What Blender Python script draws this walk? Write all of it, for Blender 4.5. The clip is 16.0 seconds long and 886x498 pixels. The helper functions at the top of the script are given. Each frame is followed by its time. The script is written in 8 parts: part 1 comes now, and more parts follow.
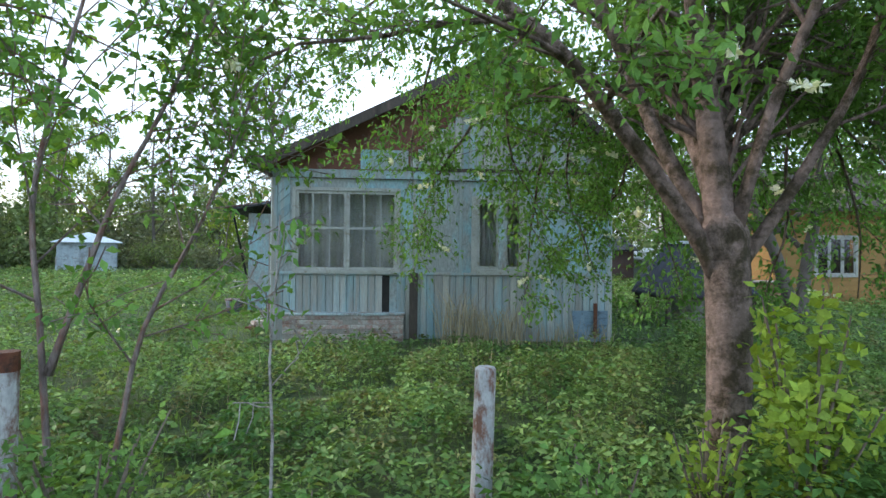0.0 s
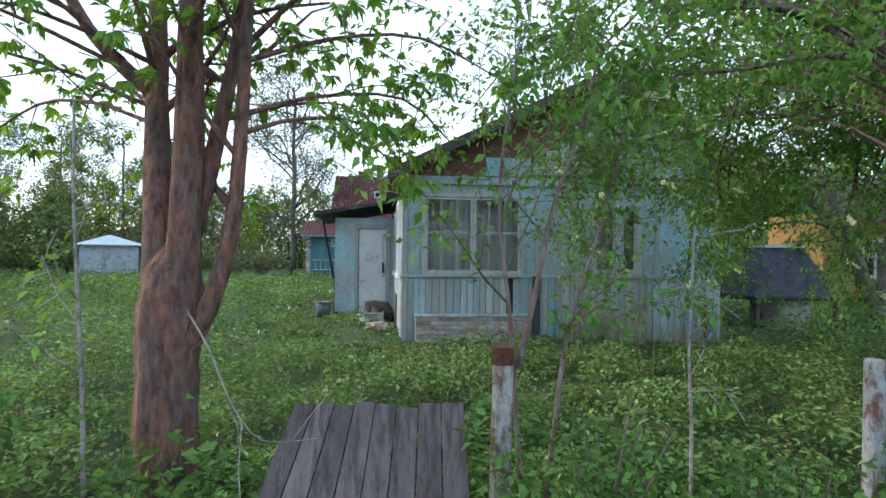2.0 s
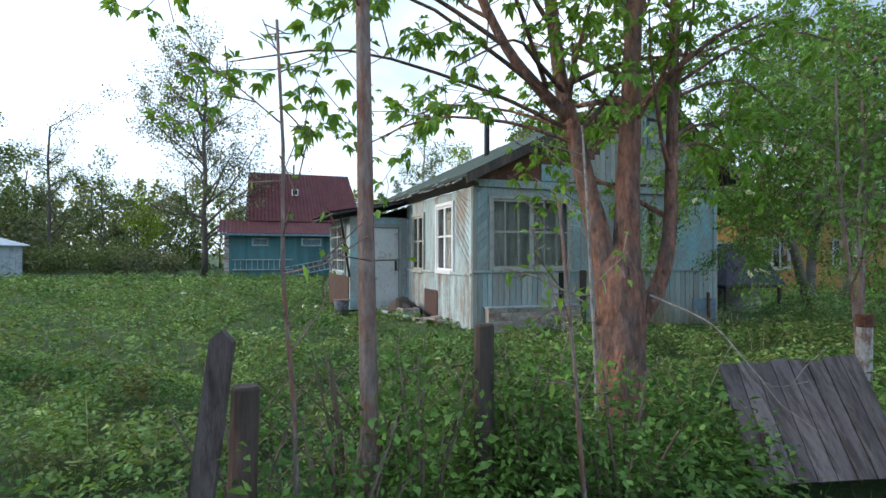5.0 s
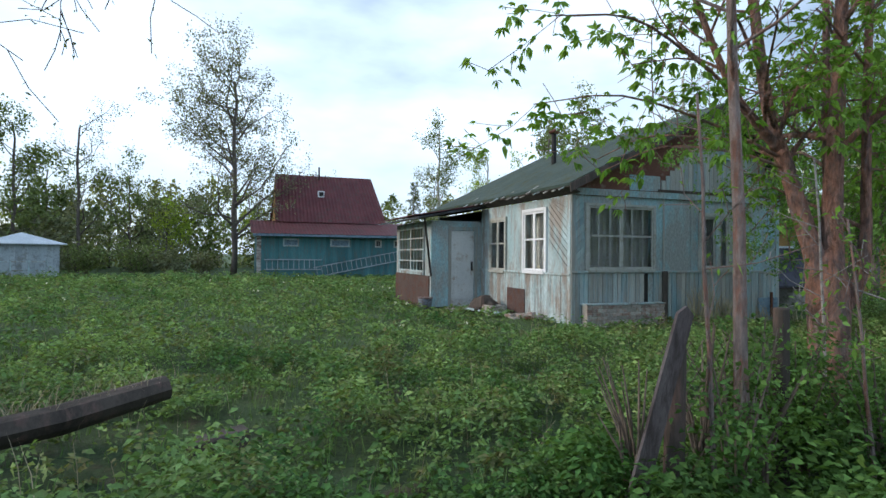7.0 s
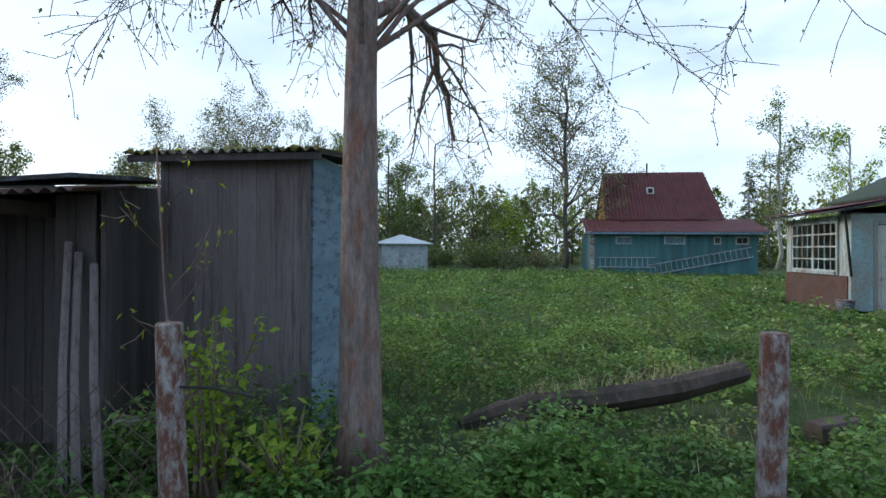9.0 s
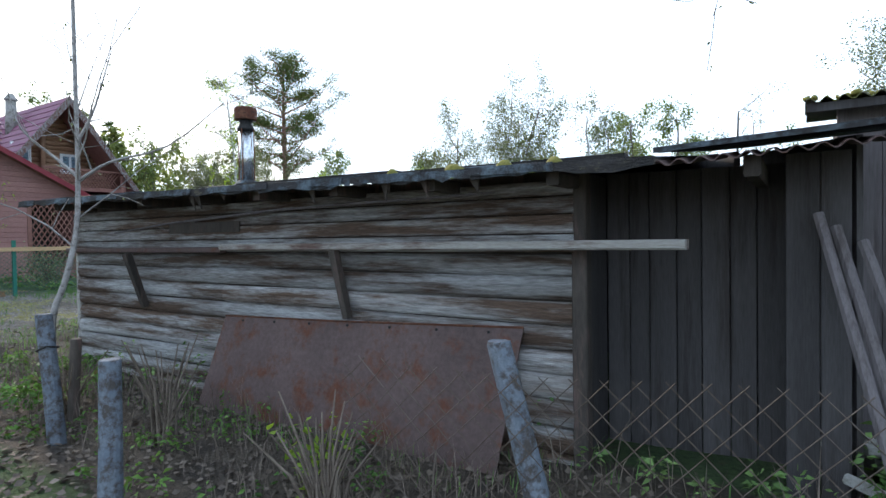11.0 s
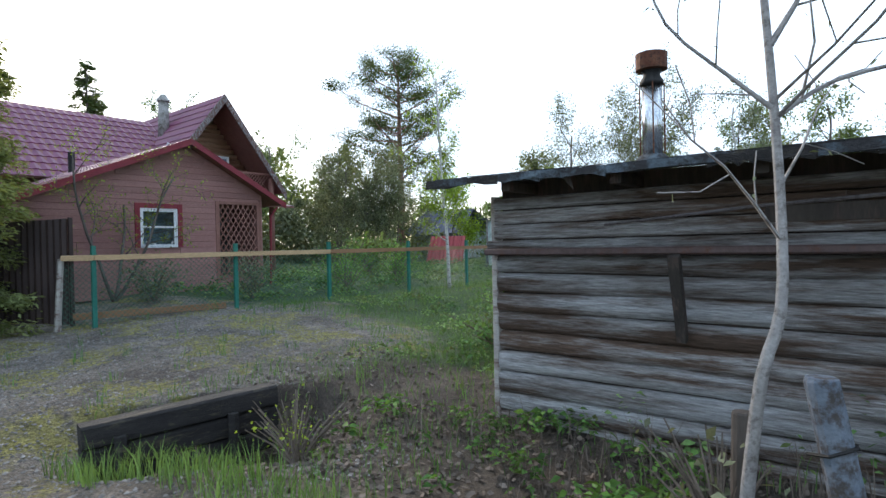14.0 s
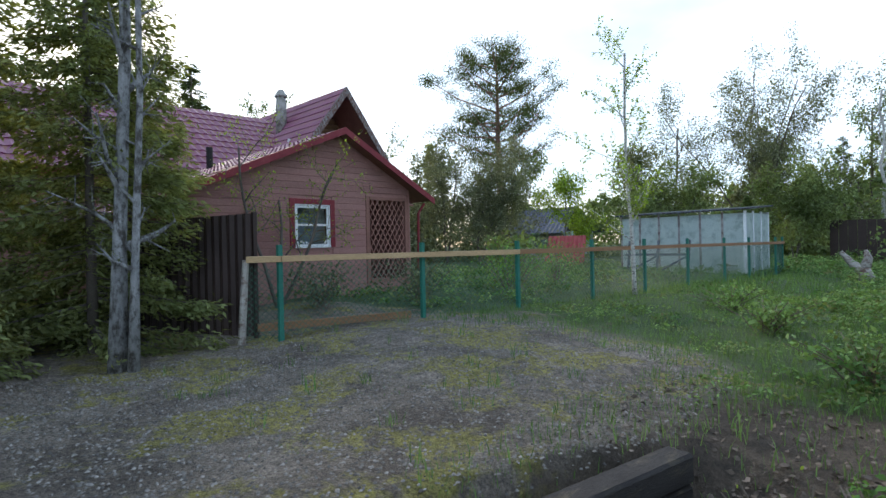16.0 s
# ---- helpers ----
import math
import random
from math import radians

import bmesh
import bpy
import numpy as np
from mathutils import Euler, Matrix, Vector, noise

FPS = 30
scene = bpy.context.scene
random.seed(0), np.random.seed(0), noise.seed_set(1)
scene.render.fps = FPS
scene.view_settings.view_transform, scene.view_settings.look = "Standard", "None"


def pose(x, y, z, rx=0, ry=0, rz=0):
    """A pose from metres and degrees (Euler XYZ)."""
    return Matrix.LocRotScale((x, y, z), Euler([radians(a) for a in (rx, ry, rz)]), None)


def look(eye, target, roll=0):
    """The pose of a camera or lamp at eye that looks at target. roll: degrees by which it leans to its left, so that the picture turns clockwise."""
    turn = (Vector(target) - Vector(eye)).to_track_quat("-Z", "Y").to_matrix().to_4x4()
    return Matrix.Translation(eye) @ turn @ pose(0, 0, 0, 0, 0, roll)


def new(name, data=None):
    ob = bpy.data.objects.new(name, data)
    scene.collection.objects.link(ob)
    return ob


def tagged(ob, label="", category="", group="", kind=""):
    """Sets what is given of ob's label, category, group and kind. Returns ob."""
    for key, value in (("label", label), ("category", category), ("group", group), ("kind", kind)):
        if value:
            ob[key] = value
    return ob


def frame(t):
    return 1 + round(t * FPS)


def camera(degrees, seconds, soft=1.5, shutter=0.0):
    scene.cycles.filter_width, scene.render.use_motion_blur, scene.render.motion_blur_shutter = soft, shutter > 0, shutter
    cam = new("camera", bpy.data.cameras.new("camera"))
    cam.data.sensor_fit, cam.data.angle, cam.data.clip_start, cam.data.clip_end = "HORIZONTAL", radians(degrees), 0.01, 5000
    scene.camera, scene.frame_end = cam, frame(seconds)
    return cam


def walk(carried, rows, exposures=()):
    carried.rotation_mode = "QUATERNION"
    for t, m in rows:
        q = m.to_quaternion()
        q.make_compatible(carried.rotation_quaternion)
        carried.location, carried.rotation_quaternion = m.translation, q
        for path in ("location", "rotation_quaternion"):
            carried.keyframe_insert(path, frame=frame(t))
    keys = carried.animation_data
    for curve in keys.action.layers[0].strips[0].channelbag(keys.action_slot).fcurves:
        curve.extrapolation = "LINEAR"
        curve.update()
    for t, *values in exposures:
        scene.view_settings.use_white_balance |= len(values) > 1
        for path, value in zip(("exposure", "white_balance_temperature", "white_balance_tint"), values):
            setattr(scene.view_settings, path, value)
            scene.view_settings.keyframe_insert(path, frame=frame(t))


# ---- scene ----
cam = camera(75.8, 16.0)
PATH = [
    (0, (-0.006, 0.33, 1.816), (0.173, 2.322, 1.828), 0.6),
    (0.5, (-0.632, 0.399, 1.794), (-0.444, 2.39, 1.805), 0.8),
    (1, (-1.204, 0.31, 1.813), (-1.012, 2.301, 1.826), 0.8),
    (1.5, (-1.855, 0.246, 1.791), (-1.647, 2.235, 1.814), 0.6),
    (2, (-2.429, 0.176, 1.821), (-2.203, 2.163, 1.841), 0.6),
    (2.5, (-3.0, 0.242, 1.837), (-2.63, 2.208, 1.851), 0.6),
    (3, (-3.668, 0.188, 1.822), (-3.117, 2.11, 1.843), 0.9),
    (3.5, (-4.143, 0.387, 1.774), (-3.459, 2.267, 1.797), 0.6),
    (4, (-4.803, 0.293, 1.777), (-4.107, 2.167, 1.798), 0.4),
    (4.5, (-5.461, 0.318, 1.784), (-4.773, 2.195, 1.799), -0.3),
    (5, (-6.123, 0.197, 1.784), (-5.452, 2.081, 1.801), 0.1),
    (7.3, (-9.021, -0.082, 1.764), (-8.317, 1.79, 1.786), 0.5),
    (7.5, (-9.278, -0.143, 1.741), (-8.63, 1.749, 1.76), 0.5),
    (8, (-9.923, -0.253, 1.757), (-9.589, 1.719, 1.769), 0.4),
    (8.5, (-10.601, -0.342, 1.777), (-10.607, 1.658, 1.788), 0.2),
    (9, (-11.355, -0.402, 1.753), (-11.634, 1.578, 1.759), 0.4),
    (9.5, (-12.13, -0.426, 1.758), (-12.685, 1.496, 1.76), 0.5),
    (10, (-12.934, -0.378, 1.75), (-13.741, 1.452, 1.74), 0.5),
    (10.2, (-13.265, -0.408, 1.723), (-14.159, 1.381, 1.702), 0.4),
    (12.3, (-16.864, -0.688, 1.681), (-18.007, 0.953, 1.652), -1.2),
    (12.5, (-17.192, -0.72, 1.683), (-18.343, 0.915, 1.665), -1.0),
    (13, (-17.992, -0.856, 1.664), (-19.171, 0.759, 1.644), -1.0),
    (13.5, (-18.816, -0.971, 1.679), (-20.023, 0.623, 1.662), -1.0),
    (14, (-19.683, -1.087, 1.679), (-20.932, 0.475, 1.662), -1.2),
    (14.5, (-20.549, -1.173, 1.673), (-21.894, 0.307, 1.663), -1.1),
    (15, (-21.381, -1.238, 1.649), (-22.772, 0.199, 1.641), -1.2),
    (15.5, (-22.146, -1.308, 1.653), (-23.55, 0.116, 1.65), -1.3),
    (16, (-22.899, -1.456, 1.697), (-24.311, -0.04, 1.689), -1.3),
]
walk(cam, [(t, look(eye, target, roll)) for t, eye, target, roll in PATH],
     exposures=[(0, 1.36), (2.0, 1.15), (3.5, 1.12), (5, 0.8), (7.5, 0.45), (8.5, 0.25), (9.2, 0.6), (10, 1.0), (12.5, 1.2), (14, 0.98), (16, 0.8)])

# ---- world, sun, exposure ----
world = bpy.data.worlds.new("sky")
scene.world = world
world.use_nodes = True
wn, wl = world.node_tree.nodes, world.node_tree.links
sky = wn.new("ShaderNodeTexSky")
sky.sky_type = "NISHITA"
sky.sun_disc = False
SUN_EL, SUN_AZ = radians(24), radians(-70)      # azimuth from +y towards +x
sky.sun_elevation, sky.sun_rotation = SUN_EL, SUN_AZ
wtc, wmap = wn.new("ShaderNodeTexCoord"), wn.new("ShaderNodeMapping")
wmap.inputs["Scale"].default_value = (1.0, 1.0, 2.6)
cloud = wn.new("ShaderNodeTexNoise")
cloud.inputs["Scale"].default_value, cloud.inputs["Detail"].default_value = 1.7, 6.0
cramp = wn.new("ShaderNodeValToRGB")
cramp.color_ramp.elements[0].position, cramp.color_ramp.elements[1].position = 0.40, 0.62
cramp.color_ramp.elements[0].color = (0.22, 0.22, 0.22, 1)
cmix = wn.new("ShaderNodeMix")
cmix.data_type = "RGBA"
cmix.inputs["B"].default_value = (7.0, 8.8, 11.0, 1)
wl.new(wtc.outputs["Generated"], wmap.inputs["Vector"])
wl.new(wmap.outputs["Vector"], cloud.inputs["Vector"])
wl.new(cloud.outputs["Fac"], cramp.inputs["Fac"])
wl.new(cramp.outputs["Color"], cmix.inputs["Factor"])
wl.new(sky.outputs["Color"], cmix.inputs["A"])
wl.new(cmix.outputs["Result"], wn["Background"].inputs["Color"])
wn["Background"].inputs["Strength"].default_value = 0.1

sun = new("sun", bpy.data.lights.new("sun", "SUN"))
sun.data.energy, sun.data.angle, sun.data.color = 1.5, radians(14), (1.0, 0.87, 0.74)
sun.matrix_world = look((math.sin(SUN_AZ) * math.cos(SUN_EL) * 50, math.cos(SUN_AZ) * math.cos(SUN_EL) * 50, math.sin(SUN_EL) * 50), (0, 0, 0))


# ---- materials ----
def shader(name, a, b, scale=3.0, rough=0.85, bump=0.3, fine=40.0, metal=0.0, c=None, cfac=0.25, stretch=(1, 1, 1),
           trans=0.0, island=0.0, objrand=0.0, spec=0.3, dist=0.02, cscale=None, deep=(0.68, 1.25)):
    """Two base colours mixed by a coarse noise, a third in stains, fine grain as value and relief."""
    m = bpy.data.materials.new(name)
    m.use_nodes = True
    n, l = m.node_tree.nodes, m.node_tree.links
    bsdf, out = n["Principled BSDF"], n["Material Output"]
    tc, mp = n.new("ShaderNodeNewGeometry"), n.new("ShaderNodeMapping")
    mp.inputs["Scale"].default_value = stretch
    l.new(tc.outputs["Position"], mp.inputs["Vector"])

    def noise_tex(s, detail, rgh=0.6):
        t = n.new("ShaderNodeTexNoise")
        t.inputs["Scale"].default_value, t.inputs["Detail"].default_value, t.inputs["Roughness"].default_value = s, detail, rgh
        l.new(mp.outputs["Vector"], t.inputs["Vector"])
        return t

    def mix(fac, ca, cb, kind="MIX"):
        x = n.new("ShaderNodeMix")
        x.data_type, x.blend_type = "RGBA", kind
        for sock, v in (("Factor", fac), ("A", ca), ("B", cb)):
            if isinstance(v, (int, float)):
                x.inputs[sock].default_value = v
            elif isinstance(v, tuple):
                x.inputs[sock].default_value = (*v, 1)
            else:
                l.new(v, x.inputs[sock])
        return x.outputs["Result"]

    def ramp(src, p0, p1):
        r = n.new("ShaderNodeMapRange")
        r.inputs["From Min"].default_value, r.inputs["From Max"].default_value = p0, p1
        l.new(src, r.inputs["Value"])
        return r.outputs["Result"]

    big, grain = noise_tex(scale, 5), noise_tex(fine, 6, 0.7)
    col = mix(ramp(big.outputs["Fac"], 0.35, 0.65), a, b)
    if c:
        st = noise_tex(cscale or scale * 2.3, 8, 0.72)
        col = mix(ramp(st.outputs["Fac"], 0.62 - cfac * 0.4, 0.72 - cfac * 0.3), col, c)
    g = ramp(grain.outputs["Fac"], 0.25, 0.75)
    gm = n.new("ShaderNodeMapRange")
    gm.inputs["To Min"].default_value, gm.inputs["To Max"].default_value = deep
    l.new(g, gm.inputs["Value"])
    col = mix(1.0, col, gm.outputs["Result"], "MULTIPLY")
    for amount, node, sock in ((island, "ShaderNodeNewGeometry", "Random Per Island"), (objrand, "ShaderNodeObjectInfo", "Random")):
        if amount:
            src = n.new(node)
            vr = n.new("ShaderNodeMapRange")
            vr.inputs["To Min"].default_value, vr.inputs["To Max"].default_value = 1 - amount, 1 + amount
            l.new(src.outputs[sock], vr.inputs["Value"])
            col = mix(1.0, col, vr.outputs["Result"], "MULTIPLY")
    l.new(col, bsdf.inputs["Base Color"])
    bsdf.inputs["Roughness"].default_value, bsdf.inputs["Metallic"].default_value = rough, metal
    bsdf.inputs["Specular IOR Level"].default_value = spec * (0.4 if trans else 1.0)
    if bump:
        bp = n.new("ShaderNodeBump")
        bp.inputs["Strength"].default_value, bp.inputs["Distance"].default_value = bump, dist
        l.new(grain.outputs["Fac"], bp.inputs["Height"])
        l.new(bp.outputs["Normal"], bsdf.inputs["Normal"])
    if trans:
        tr, ms = n.new("ShaderNodeBsdfTranslucent"), n.new("ShaderNodeMixShader")
        l.new(mix(1.0, col, (1.25, 1.15, 0.5), "MULTIPLY"), tr.inputs["Color"])
        ms.inputs["Fac"].default_value = trans
        l.new(bsdf.outputs["BSDF"], ms.inputs[1])
        l.new(tr.outputs["BSDF"], ms.inputs[2])
        l.new(ms.outputs["Shader"], out.inputs["Surface"])
    return m


M = {}
M["blue_paint"] = shader("faded_blue_paint", (0.24, 0.48, 0.56), (0.38, 0.58, 0.62), 1.3, c=(0.33, 0.36, 0.35), cfac=0.6, fine=30, stretch=(1, 1, 0.45), cscale=1.6, deep=(0.55, 1.3))
M["blue_board"] = shader("weathered_blue_board", (0.25, 0.40, 0.44), (0.35, 0.43, 0.44), 1.8, c=(0.36, 0.36, 0.33), cfac=0.55, fine=45, stretch=(1.5, 1.5, 0.12), objrand=0.22)
M["pale_board"] = shader("peeling_white_paint", (0.48, 0.585, 0.605), (0.35, 0.49, 0.525), 1.6, c=(0.31, 0.28, 0.25), cfac=0.45, fine=34, stretch=(1.5, 1.5, 0.4), objrand=0.12, cscale=2.2, deep=(0.5, 1.3))
M["white_frame"] = shader("old_white_window_paint", (0.46, 0.47, 0.44), (0.36, 0.37, 0.34), 4, c=(0.3, 0.28, 0.22), cfac=0.25)
M["white_door"] = shader("dirty_white_door_paint", (0.62, 0.64, 0.64), (0.52, 0.55, 0.56), 1.4, c=(0.30, 0.22, 0.16), cfac=0.18)
M["red_tar"] = shader("rust_red_sheathing", (0.14, 0.060, 0.045), (0.19, 0.09, 0.065), 1.8, c=(0.25, 0.18, 0.15), cfac=0.15)
M["felt_roof"] = shader("mossy_green_roofing_felt", (0.035, 0.058, 0.05), (0.055, 0.08, 0.068), 1.2, c=(0.05, 0.06, 0.03), cfac=0.3, rough=0.95)
M["dark_wood"] = shader("dark_rotten_wood", (0.045, 0.038, 0.033), (0.085, 0.07, 0.06), 3, c=(0.12, 0.08, 0.07), cfac=0.25, stretch=(1, 1, 0.2), objrand=0.25)
# dark boards, deepened further to hold the shade inside the open lean-to
M["black_board"] = shader("shaded_dark_board", (0.06, 0.055, 0.056), (0.095, 0.087, 0.088), 2, c=(0.05, 0.043, 0.042), cfac=0.3, stretch=(2, 2, 0.15), fine=60, objrand=0.25)
M["privy_board"] = shader("dark_grey_brown_board", (0.145, 0.127, 0.132), (0.18, 0.16, 0.166), 2.2, c=(0.10, 0.085, 0.085), cfac=0.3, stretch=(3, 3, 0.2), fine=30, objrand=0.15, deep=(0.75, 1.2))
M["blue_lap"] = shader("blue_grey_lap_board", (0.16, 0.25, 0.33), (0.21, 0.30, 0.37), 2, c=(0.09, 0.12, 0.15), cfac=0.3, stretch=(1, 1, 3), objrand=0.12)
M["log"] = shader("silvered_hewn_log", (0.33, 0.305, 0.29), (0.60, 0.605, 0.615), 2.0, c=(0.13, 0.085, 0.062), cfac=0.5, stretch=(0.3, 2, 3.2), fine=26, bump=1.0, objrand=0.3, cscale=1.9, deep=(0.4, 1.45), dist=0.03)
M["tar_timber"] = shader("tarred_old_timber", (0.022, 0.02, 0.02), (0.045, 0.041, 0.04), 3, c=(0.10, 0.085, 0.06), cfac=0.2, stretch=(1, 0.4, 2), bump=0.8)
M["plank"] = shader("grey_weathered_plank", (0.33, 0.305, 0.28), (0.46, 0.44, 0.41), 2.0, c=(0.14, 0.085, 0.07), cfac=0.35, stretch=(0.3, 2, 2), fine=50, objrand=0.2)
M["board_panel"] = shader("grey_violet_weathered_board", (0.115, 0.095, 0.10), (0.175, 0.15, 0.148), 2.4, c=(0.07, 0.055, 0.055), cfac=0.4, stretch=(4, 0.6, 0.6), fine=40, bump=0.5, objrand=0.25)
M["rust_sheet"] = shader("rusty_painted_sheet_iron", (0.095, 0.065, 0.061), (0.13, 0.088, 0.082), 1.5, c=(0.12, 0.045, 0.025), cfac=0.3, rough=0.6, metal=0.25, fine=25)
M["rust"] = shader("rusted_iron", (0.12, 0.045, 0.028), (0.19, 0.085, 0.05), 9, c=(0.06, 0.035, 0.028), cfac=0.3, rough=0.75, metal=0.4)
M["steel"] = shader("bright_flue_steel", (0.62, 0.63, 0.65), (0.72, 0.73, 0.74), 5, rough=0.25, metal=1.0, bump=0.05)
M["slate_felt"] = shader("torn_blue_grey_roofing_felt", (0.075, 0.10, 0.125), (0.14, 0.18, 0.21), 2.5, c=(0.035, 0.034, 0.036), cfac=0.6, rough=0.8, bump=0.7)
M["asbestos"] = shader("mossy_corrugated_sheet", (0.27, 0.27, 0.255), (0.38, 0.37, 0.35), 3, c=(0.15, 0.15, 0.035), cfac=0.5, rough=0.95, bump=0.6)
M["red_metal"] = shader("dark_red_corrugated_metal", (0.10, 0.024, 0.030), (0.145, 0.040, 0.044), 1.2, c=(0.09, 0.05, 0.045), cfac=0.25, rough=0.55)
M["purple_tile"] = shader("wine_red_metal_roof_tile", (0.165, 0.032, 0.085), (0.205, 0.046, 0.105), 1.2, rough=0.4, spec=0.5, bump=0.1)
M["teal_paint"] = shader("teal_painted_board", (0.055, 0.165, 0.185), (0.08, 0.215, 0.23), 1.4, c=(0.10, 0.15, 0.15), cfac=0.35, stretch=(2, 2, 0.3), objrand=0.15)
M["brown_siding"] = shader("brown_stained_siding", (0.31, 0.155, 0.14), (0.36, 0.19, 0.17), 1.4, stretch=(1, 0.4, 2), fine=35, objrand=0.1, rough=0.7)
M["brown_trim"] = shader("brown_painted_trim", (0.23, 0.105, 0.085), (0.27, 0.13, 0.105), 3, rough=0.65)
M["red_trim"] = shader("dark_red_painted_trim", (0.20, 0.022, 0.035), (0.24, 0.034, 0.045), 3, rough=0.5)
M["log_tan"] = shader("tan_round_log", (0.30, 0.165, 0.10), (0.36, 0.21, 0.135), 2, rough=0.6, stretch=(1, 0.3, 3), objrand=0.1)
M["yellow"] = shader("ochre_painted_board", (0.30, 0.175, 0.065), (0.36, 0.22, 0.085), 1.4, c=(0.35, 0.2, 0.07), cfac=0.3, stretch=(1, 1, 3), objrand=0.08)
M["grey_shed"] = shader("grey_painted_shed_board", (0.34, 0.40, 0.44), (0.42, 0.48, 0.51), 1.2, c=(0.25, 0.27, 0.27), cfac=0.3, objrand=0.1)
M["white_roof"] = shader("pale_sheet_roof", (0.52, 0.58, 0.64), (0.62, 0.67, 0.71), 1.5, rough=0.5, metal=0.2)
M["concrete"] = shader("stained_concrete", (0.30, 0.29, 0.275), (0.38, 0.37, 0.35), 2.5, c=(0.16, 0.15, 0.12), cfac=0.35, bump=0.5)
M["white_post"] = shader("whitewashed_post", (0.42, 0.43, 0.43), (0.30, 0.31, 0.315), 6, c=(0.16, 0.085, 0.06), cfac=0.4, stretch=(1, 1, 0.5))
M["grey_post"] = shader("grey_peeling_post", (0.24, 0.235, 0.245), (0.34, 0.33, 0.335), 8, c=(0.13, 0.06, 0.045), cfac=0.55, stretch=(1, 1, 0.5))
M["blue_post"] = shader("blue_grey_painted_post", (0.12, 0.145, 0.185), (0.18, 0.205, 0.24), 6, c=(0.07, 0.06, 0.055), cfac=0.4)
M["brick"] = shader("whitewashed_red_brick", (0.30, 0.17, 0.135), (0.36, 0.27, 0.24), 5, c=(0.42, 0.40, 0.37), cfac=0.5, objrand=0.25, bump=0.5)
M["mortar"] = shader("pale_mortar", (0.34, 0.32, 0.29), (0.28, 0.26, 0.235), 5)
M["green_post"] = shader("green_painted_steel", (0.022, 0.15, 0.115), (0.03, 0.18, 0.14), 4, rough=0.5)
M["wire_green"] = shader("green_coated_wire", (0.05, 0.13, 0.09), (0.07, 0.16, 0.115), 4, rough=0.5, bump=0)
M["wire_rust"] = shader("old_rusty_wire", (0.10, 0.075, 0.06), (0.15, 0.12, 0.10), 8, rough=0.7, metal=0.4, bump=0)
M["rail_new"] = shader("fresh_sawn_rail", (0.46, 0.31, 0.17), (0.54, 0.38, 0.22), 3, stretch=(1, 0.2, 3))
M["rail_old"] = shader("aged_brown_rail", (0.27, 0.14, 0.075), (0.33, 0.19, 0.11), 3, stretch=(1, 0.2, 3))
M["dark_profile"] = shader("dark_brown_profiled_sheet", (0.035, 0.022, 0.020), (0.05, 0.032, 0.029), 2, rough=0.5)
M["poly"] = shader("milky_polycarbonate_sheet", (0.50, 0.60, 0.63), (0.58, 0.67, 0.69), 1.6, c=(0.36, 0.45, 0.45), cfac=0.3, rough=0.35, trans=0.25, bump=0.05)
M["white_plastic"] = shader("white_plastic_frame", (0.75, 0.77, 0.80), (0.8, 0.82, 0.84), 4, rough=0.4, bump=0)
M["curtain"] = shader("grey_net_curtain", (0.42, 0.42, 0.42), (0.52, 0.52, 0.51), 5, trans=0.3)
# near-black colour carries the gloom of unlit rooms behind the openings
M["dark_room"] = shader("unlit_room_gloom", (0.07, 0.065, 0.06), (0.09, 0.085, 0.08), 2)
M["black_iron"] = shader("black_iron", (0.02, 0.02, 0.02), (0.035, 0.033, 0.032), 6, rough=0.6, metal=0.3)
M["pink_tile"] = shader("pink_red_metal_tile_sheet", (0.40, 0.075, 0.085), (0.46, 0.105, 0.11), 2, rough=0.45)
M["slate_blue"] = shader("blue_grey_slate_roof", (0.085, 0.10, 0.14), (0.13, 0.145, 0.19), 2, rough=0.7, stretch=(1, 1, 1))
M["violet_roof"] = shader("well_roof_felt", (0.055, 0.058, 0.085), (0.08, 0.083, 0.11), 2, rough=0.75, c=(0.04, 0.04, 0.05), cfac=0.3)
# plants
M["bark_cherry"] = shader("grey_brown_cherry_bark", (0.20, 0.145, 0.125), (0.31, 0.225, 0.195), 5, c=(0.065, 0.05, 0.028), cfac=0.42, cscale=6, bump=1.0, fine=22, stretch=(1, 1, 0.9), dist=0.05, deep=(0.5, 1.35))
# flaking grey-brown bark; the reddish patches paint in warm low sunlight
M["bark_maple"] = shader("flaking_bark_sun_tinted", (0.16, 0.105, 0.095), (0.29, 0.21, 0.19), 5, c=(0.36, 0.185, 0.135), cfac=0.5, bump=1.0, fine=15, stretch=(1.5, 1.5, 0.5), dist=0.1, deep=(0.2, 1.65), cscale=7)
M["bark_grey"] = shader("smooth_grey_brown_bark", (0.23, 0.185, 0.175), (0.33, 0.27, 0.255), 5, c=(0.28, 0.15, 0.115), cfac=0.35, bump=1.0, fine=20, stretch=(1.3, 1.3, 0.4), dist=0.05, deep=(0.5, 1.35))
M["bark_pale"] = shader("pale_sapling_bark", (0.28, 0.26, 0.25), (0.38, 0.36, 0.345), 7, c=(0.15, 0.13, 0.12), cfac=0.3, bump=0.5)
M["bark_aspen"] = shader("grey_lichened_bark", (0.22, 0.225, 0.235), (0.33, 0.335, 0.345), 5, c=(0.07, 0.065, 0.06), cfac=0.4, cscale=9, bump=0.8, fine=24, stretch=(1, 1, 0.6))
M["bark_birch"] = shader("white_birch_bark", (0.60, 0.59, 0.56), (0.5, 0.49, 0.47), 6, c=(0.06, 0.055, 0.05), cfac=0.3, stretch=(1, 1, 2.2))
